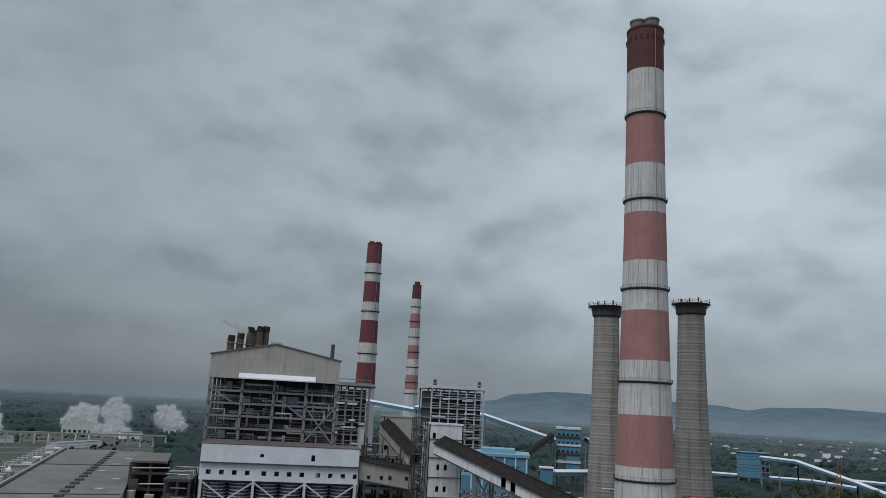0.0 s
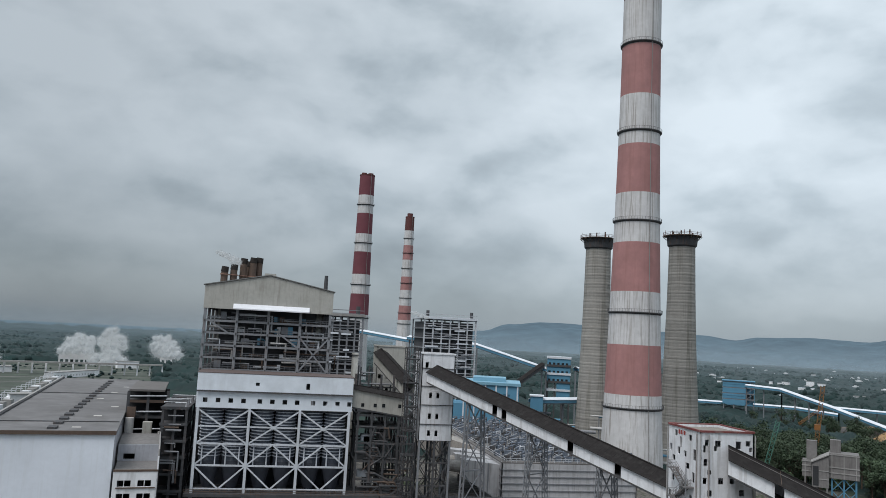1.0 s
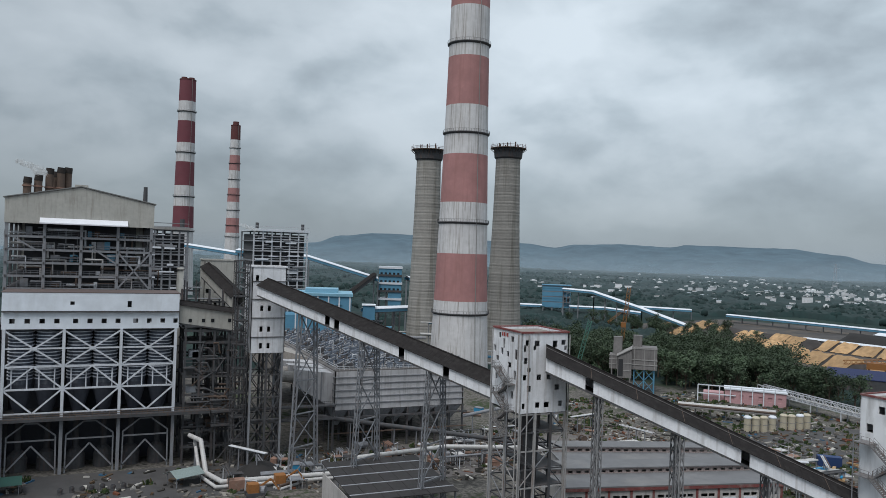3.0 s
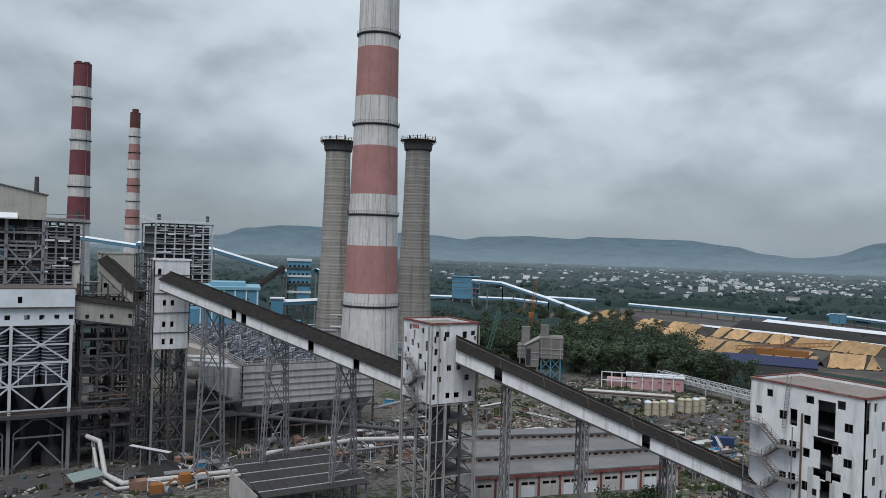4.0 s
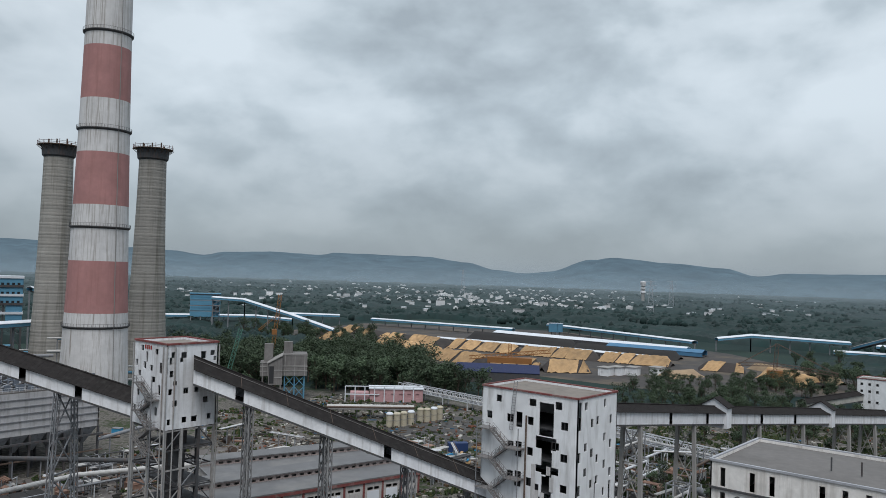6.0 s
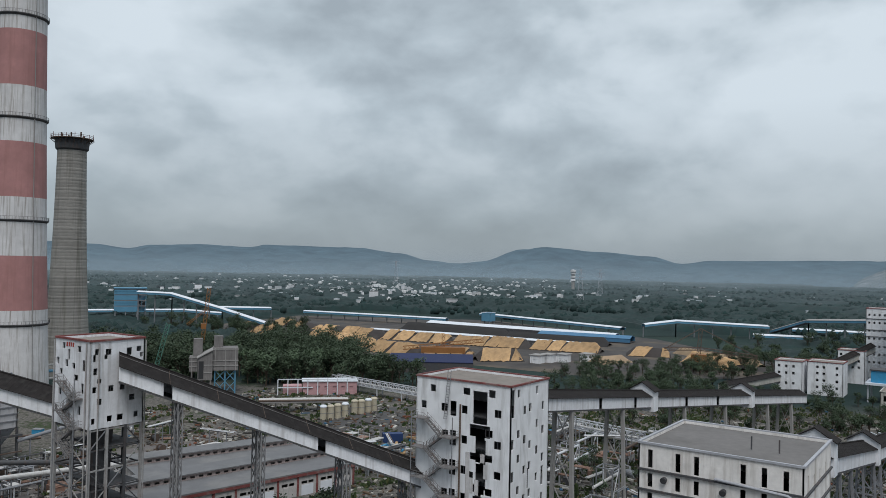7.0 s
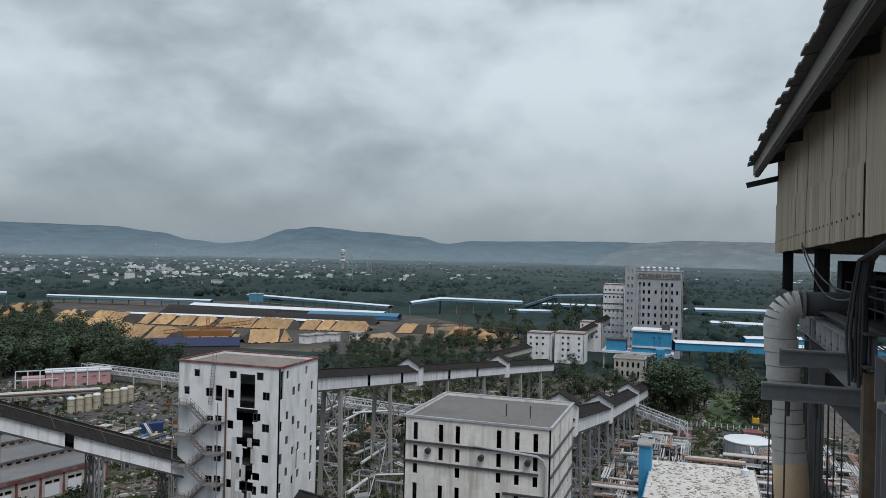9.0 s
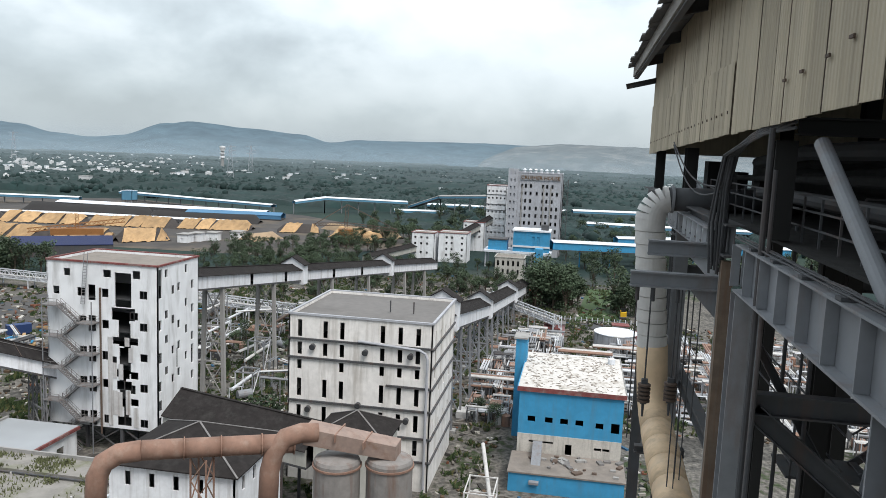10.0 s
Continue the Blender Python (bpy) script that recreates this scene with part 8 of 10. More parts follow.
# racks, pipes and small blocks behind the blue building
for k in range(9):
    x, y = 160 + rnd.uniform(0, 50), rnd.uniform(-32, 16)
    rk = thing("pipe_rack", (x, y, 0), "crowded rack of pale pipes behind blue building", "pipe rack", "racks behind blue building")
    for i in range(4):
        for dx in (0, 3):
            part("post", B().bar((x + dx, y - 6 + i * 4, 0), (x + dx, y - 6 + i * 4, 4.5), 0.3), steel_grey, rk)
    for z in (2.4, 4.5):
        for i in range(4):
            part("pipe", B().tube((x + i * 0.9, y - 7, z + 0.3), (x + i * 0.9, y + 7, z + 0.3), rnd.uniform(0.12, 0.32)), rnd.choice((pipe_white, steel_pale, rust_pipe, steel_grey)), rk)
for k in range(9):
    x, y = 165 + rnd.uniform(0, 70), rnd.uniform(-40, 14)
    w, d_, h = rnd.uniform(3, 7), rnd.uniform(3, 7), rnd.uniform(2.5, 5)
    sb = thing("small_block", (x, y, 0), "small service block with flat roof", "hut", "service huts")
    part("walls", B().wall((x, y + d_, 0), 0, -1, d_, h, 0.2, [(1, 1.8, 0.2, 2.2)]), rnd.choice((cream_sheet, grey_wall, pink_wall)), sb)
    part("walls", B().box(x + 0.2, x + w, y, y + d_, 0, h - 0.02), rnd.choice((cream_sheet, grey_wall)), sb)
    part("roof", B().box(x - 0.3, x + w + 0.3, y - 0.3, y + d_ + 0.3, h, h + 0.25), rnd.choice((slab_roof, red_trim, grey_roof)), sb)
dg = thing("loader", (268, -17, 0), "yellow loader parked by lawn", "machine")
part("body", B().box(266, 270, -18.4, -16.4, 0.8, 2.6), yellow_paint, dg)
part("cab", B().box(267, 268.6, -18.2, -16.6, 2.6, 3.6), glass_dark, dg)
for xx in (266.6, 269.4):
    part("wheel", B().tube((xx, -18.7, 0.7), (xx, -16.1, 0.7), 0.7), steel_dark, dg)
fe = thing("fence", (250, -10, 0), "white-topped fence along road", "fence")
for i in range(22):
    part("post", B().bar((257, 4 - i * 1.8, 0), (257, 4 - i * 1.8, 1.8), 0.25), white_far, fe)
part("rail", B().bar((257, 4, 1.0), (257, -34, 1.0), 0.12), steel_grey, fe)

# roofs and ducts just below
NR = thing("mossy_roof_block", (78, 72, 0), "flat-roofed block with mossy grimy roof and parapets", "building")
moss = mat("mossy_roof", (0.25, 0.235, 0.21), 0.95, vary=0.3, grain=0.5, big=0.25, stain=(0.12, 0.13, 0.06), stain_amt=0.8, stain_scale=(0.35, 0.35, 0.35))
part("walls", B().box(62, 88.2, 53.6, 98, 0, 11.2), white_wall, NR)
part("roof", B().box(62, 83.8, 53.4, 98, 11.2, 11.5), moss, NR)
part("roof", B().box(83.8, 88.4, 53.4, 98, 11.2, 12.0), moss, NR, "upper strip of mossy roof")
part("parapet", B().box(88.4, 88.7, 53.1, 98.3, 11.2, 12.5), concrete, NR)
part("parapet", B().box(62, 88.4, 53.1, 53.4, 11.2, 12.2), white_wall, NR)
part("roof_pipe", B().tube((83.4, 53.6, 11.75), (83.4, 97, 11.75), 0.14), steel_dark, NR)
for k in range(10):
    x, y = rnd.uniform(66, 87), rnd.uniform(55, 92)
    part("pipe_stub", B().tube((x, y, 11.5), (x, y, 12.4), 0.12), pipe_white, NR)
tb_ = B()
rg_ = random.Random(12)
for k in range(46):
    cx, cy, sp = rg_.uniform(76, 88), rg_.uniform(54, 92), rg_.uniform(0.3, 1.3)
    for q in range(60):
        x, y = cx + rg_.gauss(0, sp), cy + rg_.gauss(0, sp)
        if not (62.5 < x < 88.2 and 53.7 < y < 97.5):
            continue
        z = 12.0 if x > 83.8 else 11.5
        a, hh = rg_.uniform(0, 6.3), rg_.uniform(0.15, 0.6)
        dx, dy = 0.12 * math.cos(a), 0.12 * math.sin(a)
        tb_.add([(x - dx, y - dy, z), (x + dx, y + dy, z), (x + rg_.uniform(-0.2, 0.2), y + rg_.uniform(-0.2, 0.2), z + hh)], [(0, 1, 2)])
solid("roof_weeds", tb_, mat("dry_weeds", (0.12, 0.13, 0.06), 0.9, vary=0.4, grain=1.0, bump=0), (80, 70, 11.5), "tufts of yellow-green weeds growing on roof", "weeds", kind="stuff")

FS = thing("flat_grey_shed", (108, 87, 0), "low shed with smooth grey roof and red-pink eave", "shed")
part("roof", B().box(92, 113.4, 80.9, 94.2, 5.8, 6.05), mat("smooth_grey_roof", (0.36, 0.38, 0.39), 0.8, vary=0.06, grain=0.6), FS)
part("coping", B().box(92, 113.4, 94.2, 94.6, 5.7, 6.4), concrete, FS)
part("eave", B().box(92, 113.4, 80.6, 80.9, 5.5, 6.0), red_trim, FS)
part("front_wall", B().wall((92.2, 81.2, 0), 1, 0, 21, 5.4, 0.25, [(1.5 + 3.6 * i, 3.4 + 3.6 * i, 0.2, 3.8) for i in range(5)]), white_wall, FS)
part("rear_wall", B().box(92.2, 113.2, 93.7, 94.0, 0, 5.7), white_wall, FS)
part("end_wall", B().box(92.2, 92.45, 81.5, 93.7, 0, 5.7), white_wall, FS)

S1 = gallery("black_roof_shed", (108.7, 59.6, 10.7), (105.7, 35.6, 8.8), 9.0, 2.6, 2.8, "shed with black tarred sheet roof and pale walls", wall_m=cream_sheet, panel=5, gaps=((2, 1),), group="black-roofed sheds")
for y in (40, 48, 56):
    for x in (101.5, 109):
        part("post", B().bar((x, y, 0), (x, y, 9.0), 0.4), steel_dark, S1)


def hip_shed(x0, x1, y0, y1, z_wall, z_ridge, label, wall_m):
    hs = thing("hipped_shed", ((x0 + x1) / 2, (y0 + y1) / 2, 0), label, "shed", "black-roofed sheds")
    part("wall", B().wall((x0, y1, 0), 0, -1, y1 - y0, z_wall, 0.2, [(2 + 3 * i, 2.7 + 3 * i, z_wall - 2.6, z_wall - 0.9) for i in range(int((y1 - y0 - 3) / 3))]), wall_m, hs)
    part("wall", B().wall((x0, y0, 0), 1, 0, x1 - x0, z_wall, 0.2, [(2 + 3 * i, 2.7 + 3 * i, z_wall - 2.6, z_wall - 0.9) for i in range(int((x1 - x0 - 3) / 3))]), wall_m, hs)
    part("wall", B().box(x1 - 0.2, x1, y0 + 0.2, y1, 0, z_wall), wall_m, hs)
    part("wall", B().box(x0 + 0.2, x1 - 0.2, y1 - 0.2, y1, 0, z_wall), wall_m, hs)
    e = 0.6
    xm, ym = (x0 + x1) / 2, (y0 + y1) / 2
    c = [(x0 - e, y0 - e), (x1 + e, y0 - e), (x1 + e, y1 + e), (x0 - e, y1 + e)]
    for i in range(4):
        a, b = c[i], c[(i + 1) % 4]
        part("roof_slope", B().add([(*a, z_wall), (*b, z_wall), (xm, ym, z_ridge), (*a, z_wall - 0.15), (*b, z_wall - 0.15), (xm, ym, z_ridge - 0.15)], [(0, 1, 2), (5, 4, 3), (0, 3, 4, 1)]), dark_roof, hs)
        part("hip_flashing", B().bar((*a, z_wall + 0.05), (xm, ym, z_ridge + 0.05), 0.22, 0.08), concrete_dk, hs)
    return hs


hip_shed(77.5, 91, 36.0, 51.5, 17.6, 20.8, "hipped shed with black sheet roof and pale sheet walls", white_sheet)
hip_shed(101.5, 110.5, 25.0, 35.2, 13.6, 16.4, "small black hipped roof against bunker building", cream_sheet)

DU = thing("rusty_duct", (70, 28, 0), "fat rusty dust duct over twin cyclones", "duct")
arc = [(62.2, 43.0, 18), (62.2, 42.6, 23.2), (62.35, 42.0, 24.6), (62.9, 40.8, 25.4), (63.8, 39.0, 25.6)]
part("bend", B().sweep(arc, 0.98, 18), rust_pipe, DU, smooth=True)
run = [(63.8, 39.0, 25.6), (65.6, 35.6, 25.5), (67.2, 32.6, 25.4), (69.0, 29.2, 25.3), (70.4, 26.4, 25.2)]
for a, b in zip(run, run[1:]):
    part("duct_length", B().tube(a, b, 0.96, 0.96, 18), rust_pipe, DU, smooth=True)
    part("flange", B().tube((Vector(b) - (Vector(b) - Vector(a)).normalized() * 0.1), b, 1.1, 1.1, 18), rust_pipe, DU)
part("bend", B().sweep([(69.0, 28.6, 17), (69.0, 28.4, 22.6), (69.15, 28.0, 24.6), (69.6, 27.0, 26.0), (70.3, 25.6, 26.4), (71.0, 24.2, 26.3)], 0.98, 18), rust_pipe, DU, smooth=True)
part("hood", B().add([(70.0, 25.4, 25.3), (72.6, 25.4, 25.3), (74.4, 16.4, 23.8), (72.0, 16.4, 23.8), (70.0, 25.4, 27.0), (72.6, 25.4, 27.0), (74.4, 16.4, 25.3), (72.0, 16.4, 25.3)], [(3, 2, 1, 0), (4, 5, 6, 7), (0, 1, 5, 4), (1, 2, 6, 5), (2, 3, 7, 6), (3, 0, 4, 7)]), mat("pale_rusty_sheet", (0.30, 0.22, 0.18), 0.75, vary=0.2, grain=1.0, stain=RUST, stain_amt=0.6, stain_scale=(0.7, 0.7, 0.7)), DU, "box hood of pale rusty sheet")
for y in (22.2, 19.3):
    part("hood_seam", B().box(70.4, 73.9, y, y + 0.12, 26.2 - (25.4 - y) * 0.16, 27.0 - (25.4 - y) * 0.17), rust_pipe, DU)
for x, y in ((71.6, 22.3), (73.0, 17.2)):
    cy = part("cyclone", B().lathe(x, y, [(0.5, 6), (2.35, 16), (2.35, 23.4), (2.2, 23.7), (0.01, 24.0)], 28), mat("grey_rusty_cyclone", (0.27, 0.25, 0.23), 0.7, vary=0.2, grain=1.0, stain=RUST, stain_amt=0.7, stain_scale=(0.8, 0.8, 0.1)), DU, "grey rust-streaked cyclone")
    part("hoop", B().lathe(x, y, [(2.36, 22.9), (2.5, 22.9), (2.5, 23.1), (2.36, 23.1)], 28), rust_pipe, cy)
part("support", lattice(B(), (66.4, 34.2, 0), (66.4, 34.2, 24.5), 1.6, 2.2, 0.14), rust_pipe, DU)
part("support", lattice(B(), (72.4, 19.8, 0), (72.4, 19.8, 12), 3.2, 3, 0.3), steel_brown, DU)
part("support", B().bar((62.2, 43, 0), (62.2, 43, 18), 0.6), steel_brown, DU)
part("support", B().bar((69, 28.6, 0), (69, 28.6, 17), 0.6), steel_brown, DU)

sc = thing("pale_scaffold", (104, 6, 0), "pale pipe scaffold beside blue building", "scaffold")
for x in (100, 106):
    for y in (9, 13):
        part("post", B().bar((x, y, 0), (x, y, 8.5), 0.22), pipe_white, sc)
for z in (3, 6, 8.4):
    for a, b in (((100, 9), (106, 9)), ((106, 9), (106, 13)), ((106, 13), (100, 13)), ((100, 13), (100, 9))):
        part("rail", B().bar((*a, z), (*b, z), 0.16), pipe_white, sc)
part("sloping_pipe", B().tube((98, 8, 2), (112, 12, 11), 0.3), pipe_white, sc)
part("deck", B().box(100, 106, 9, 13, 5.7, 5.9), slab_roof, sc)

# ---- clutter on the ground ----
rc = random.Random(31)


def clutter(x, y, kind, label, group):
    c = thing({0: "pipe_stack", 1: "crate", 2: "equipment_skid", 3: "pipe_stand", 4: "sheet_pile", 5: "cable_drum", 6: "valve_station"}[kind], (x, y, 0), label, "yard clutter", group, turn=rc.uniform(0, 180))
    if kind == 0:
        for i in range(4):
            part("pipe", B().tube((-3.2, i * 0.7 - 1, 0.35), (3.2, i * 0.7 - 1, 0.35), 0.32, 0.32, 8), rc.choice((pipe_white, rust_pipe, steel_grey, steel_brown)), c, local=True)
        part("pipe", B().tube((-3, -0.6, 0.95), (3, -0.6, 0.95), 0.32, 0.32, 8), steel_brown, c, local=True)
    elif kind == 1:
        part("box", B().box(-1.4, 1.4, -1, 1, 0.15, 1.9), rc.choice((concrete, cream_sheet, steel_brown, blue_sheet)), c, local=True)
        part("lid", B().box(-1.5, 1.5, -1.1, 1.1, 1.9, 2.05), steel_grey, c, local=True)
        for s_ in (-1, 1):
            part("skid", B().box(s_ - 0.12, s_ + 0.12, -1, 1, 0, 0.15), steel_dark, c, local=True)
    elif kind == 2:
        part("tank", B().tube((-1.6, 0, 1.3), (1.6, 0, 1.3), 0.9, 0.9, 14), rc.choice((pipe_white, steel_grey, rust_pipe, silo_steel)), c, local=True)
        for s_ in (-1.1, 1.1):
            part("saddle", B().box(s_ - 0.2, s_ + 0.2, -0.7, 0.7, 0, 0.8), concrete, c, local=True)
        part("pipe", B().sweep([(0.6, 0, 2.1), (0.6, 0, 3.0), (3.4, 0, 3.0), (3.4, 0, 0.1)], 0.15, 6), steel_pale, c, local=True)
    elif kind == 3:
        hh = rc.uniform(3, 6)
        for dx in (-3, 0, 3):
            part("post", B().bar((dx, 0, 0), (dx, 0, hh), 0.22), steel_grey, c, local=True)
        for k in range(3):
            part("pipe", B().tube((-6, -0.4 + 0.4 * k, hh + 0.25), (6, -0.4 + 0.4 * k, hh + 0.25), 0.16, 0.16, 8), rc.choice((pipe_white, steel_pale, steel_brown)), c, local=True)
        part("beam", B().bar((-3, 0, hh), (3, 0, hh), 0.25), steel_grey, c, local=True)
    elif kind == 4:
        for k in range(4):
            part("sheet", B().box(-2 + 0.2 * k, 2 + 0.15 * k, -1.3, 1.3 - 0.2 * k, 0.12 * k, 0.12 * k + 0.1), rc.choice((steel_brown, steel_pale, tan_tarp, concrete)), c, local=True)
    elif kind == 5:
        part("drum", B().tube((0, -0.7, 1.1), (0, 0.7, 1.1), 0.7, 0.7, 16), steel_dark, c, local=True)
        for s_ in (-0.75, 0.75):
            part("flange", B().tube((0, s_ - 0.06, 1.1), (0, s_ + 0.06, 1.1), 1.1, 1.1, 18), steel_brown, c, local=True)
    else:
        part("plinth", B().box(-1.5, 1.5, -1, 1, 0, 0.5), concrete, c, local=True)
        part("body", B().lathe(0, 0, [(0.6, 0.5), (0.8, 1.2), (0.5, 2.0), (0.2, 2.6)], 12), steel_grey, c, local=True)
        part("pipe", B().tube((-3, 0, 1.1), (3, 0, 1.1), 0.3, 0.3, 8), pipe_white, c, local=True)
    return c


LAB = {0: "stack of loose pipes on dusty ground", 1: "weathered crate on skids in yard", 2: "horizontal vessel on saddles in yard", 3: "low stand of thin pale pipes", 4: "pile of rusty sheets on ground", 5: "wooden cable drum on its side rims", 6: "valve set on a concrete plinth"}
for (x0, x1, y0, y1), n in (((62, 118, 176, 202), 16), ((30, 60, 168, 194), 9), ((150, 190, 112, 146), 16), ((100, 150, 176, 240), 14), ((150, 215, 42, 112), 24), ((158, 226, -34, 17), 16), ((84, 112, 78, 112), 6), ((196, 236, 112, 150), 8)):
    for _ in range(n):
        k = rc.randrange(7)
        clutter(rc.uniform(x0, x1), rc.uniform(y0, y1), k, LAB[k], "yard clutter")


# ---- pipework of the process area ----
def pipework(x0, x1, y0, y1, n, seed, top, label, mix=("white", "white", "rusty", "grey", "pale", "dark")):
    """A dense field of racks, pipe runs, small decks and vessels; one mesh for each paint."""
    r = random.Random(seed)
    paints = {"white": (pipe_white, B()), "rusty": (rust_pipe, B()), "grey": (steel_grey, B()), "dark": (steel_dark, B()), "pale": (steel_pale, B())}
    for k in range(n):
        x, y = r.uniform(x0, x1), r.uniform(y0, y1)
        L, hh = r.uniform(4, 14), r.choice((1.2, 2.4, 3.4, top * 0.7, top))
        ax = r.random() < 0.5
        p, q = ((x, y, hh), (x + L, y, hh)) if ax else ((x, y, hh), (x, y + L * 0.7, hh))
        q = (min(q[0], x1), min(q[1], y1), q[2])
        if abs(q[0] - p[0]) + abs(q[1] - p[1]) < 1:
            continue
        nm = r.choice(mix)
        m = r.randrange(1, 4)
        for i in range(m):
            o = 0.6 * i
            d_ = (0, o, 0) if ax else (o, 0, 0)
            paints[nm][1].tube(Vector(p) + Vector(d_), Vector(q) + Vector(d_), r.uniform(0.1, 0.3), None, 6, False)
        for t in (0.05, 0.5, 0.95):
            c = Vector(p).lerp(Vector(q), t)
            paints[r.choice(("grey", "dark", "pale"))][1].bar((c.x, c.y, 0), (c.x, c.y, hh), 0.2)
        u = r.random()
        if u < 0.25:
            w = r.uniform(1.2, 3)
            paints[r.choice(("white", "rusty", "grey"))][1].box(x, x + w, y, y + w, hh, hh + 0.2)
            for s_ in (0, w):
                paints["pale"][1].bar((x + s_, y, hh + 1.1), (x + s_, y + w, hh + 1.1), 0.07)
                paints["pale"][1].bar((x + s_, y, 0), (x + s_, y, hh + 1.1), 0.12)
        elif u < 0.45:
            paints[r.choice(("white", "grey", "rusty"))][1].lathe(x, y, [(0.9, 0), (0.9, 2.2), (0.01, 2.7)], 10)
        elif u < 0.6:
            w = r.uniform(1.5, 4)
            paints[r.choice(("rusty", "white", "dark"))][1].box(x, x + w, y, y + w * 0.7, 0, r.uniform(1.2, 2.6))
        elif u < 0.7:
            paints["pale"][1].bar((x, y, 0), (x + 2.5, y, top), 0.14)
            paints["pale"][1].bar((x + 2.5, y, 0), (x, y, top), 0.14)
    for nm, (m, b) in paints.items():
        if b.v:
            solid("pipework", b, m, ((x0 + x1) / 2, (y0 + y1) / 2, 0), label % nm, "pipework", "process pipework", kind="stuff")


pipework(164, 222, 1, 19, 150, 3, 5.0, "crowded %s pipes and racks of process area")
pipework(160, 232, -40, -11, 190, 4, 4.5, "crowded %s pipes and racks behind blue building")
pipework(150, 240, 42, 70, 44, 5, 5.5, "tangled %s pipes and frames on rough ground", ("rusty", "dark", "grey", "dark"))
pipework(150, 236, 78, 118, 40, 6, 4.0, "tangled %s pipes and frames beyond transfer house", ("rusty", "dark", "grey", "dark"))
pipework(150, 176, 120, 170, 26, 7, 3.0, "scattered %s pipes and frames in storage ground", ("dark", "grey", "rusty", "white"))
pipework(150, 236, -85, -42, 230, 11, 5.0, "crowded %s pipes and racks beyond near boiler house")
pipework(150, 162, 11, 20, 26, 8, 3.0, "low %s pipes crossing rough ground")
pipework(64, 116, 176, 202, 34, 9, 3.5, "scattered %s pipes and frames beside dust collector", ("dark", "dark", "grey", "rusty"))
pipework(28, 60, 172, 196, 16, 10, 2.0, "scattered %s pipes and stands before boiler house", ("dark", "grey", "dark"))
rd_ = random.Random(4)
fb_ = B()
for k in range(420):
    x, y, L, a = rd_.uniform(130.2, 153.5), rd_.uniform(-9.4, 7.7), rd_.uniform(0.1, 0.9), rd_.uniform(0, 6.3)
    fb_.bar((x, y, 14.97), (x + L * math.cos(a), y + L * math.sin(a), 14.98 + rd_.uniform(0, 0.12)), rd_.uniform(0.05, 0.35), 0.04)
solid("roof_debris", fb_, mat("peeled_flakes", (0.30, 0.26, 0.22), 0.9, vary=0.5, grain=2.0), (142, 0, 14.95), "peeled flakes and twigs strewn over white roof", "debris", kind="stuff")

# ---- rubble, scrap and weeds on open ground ----
def island_material(name, stops, rough=0.9):
    """Each loose piece takes a colour of its own, with a fine grain over it."""
    m = bpy.data.materials.new(name)
    m.use_nodes = True
    n, l = m.node_tree.nodes, m.node_tree.links
    bs_ = n["Principled BSDF"]
    bs_.inputs["Roughness"].default_value, bs_.inputs["Specular IOR Level"].default_value = rough, 0.2
    geo, rp, nz, mr, mx = n.new("ShaderNodeNewGeometry"), n.new("ShaderNodeValToRGB"), n.new("ShaderNodeTexNoise"), n.new("ShaderNodeMapRange"), n.new("ShaderNodeMix")
    els = rp.color_ramp.elements
    rp.color_ramp.interpolation = "CONSTANT"
    while len(els) < len(stops):
        els.new(0.5)
    for e, (p, c) in zip(els, stops):
        e.position, e.color = p, (*c, 1)
    nz.inputs["Scale"].default_value = 2.5
    mr.inputs[3].default_value, mr.inputs[4].default_value = 0.7, 1.2
    mx.data_type, mx.blend_type = "RGBA", "MULTIPLY"
    mx.inputs["Factor"].default_value = 1.0
    l.new(geo.outputs["Random Per Island"], rp.inputs["Fac"]), l.new(nz.outputs["Fac"], mr.inputs[0])
    l.new(rp.outputs[0], mx.inputs["A"]), l.new(mr.outputs[0], mx.inputs["B"]), l.new(mx.outputs["Result"], bs_.inputs["Base Color"])
    return m


rubble_mat = island_material("mixed_rubble", [(0.0, (0.05, 0.047, 0.043)), (0.2, (0.11, 0.075, 0.05)), (0.36, (0.17, 0.155, 0.14)), (0.56, (0.30, 0.28, 0.25)), (0.7, (0.075, 0.07, 0.066)), (0.84, (0.46, 0.44, 0.41)), (0.92, (0.16, 0.065, 0.04)), (0.97, (0.05, 0.12, 0.20))])
weed_mat = island_material("scrub_weeds", [(0.0, (0.030, 0.048, 0.020)), (0.4, (0.048, 0.070, 0.028)), (0.75, (0.075, 0.085, 0.035)), (0.92, (0.11, 0.10, 0.05))])
taken = [(-20, 20, 196, 250), (58, 101, 202, 294), (117, 134, 68, 92), (115, 140, 20, 47), (119, 156, -12, 12), (61, 90, 52, 99), (91, 114, 80, 95), (45, 70, 141, 168), (76, 92, 35, 53), (90, 150, 128, 172)]


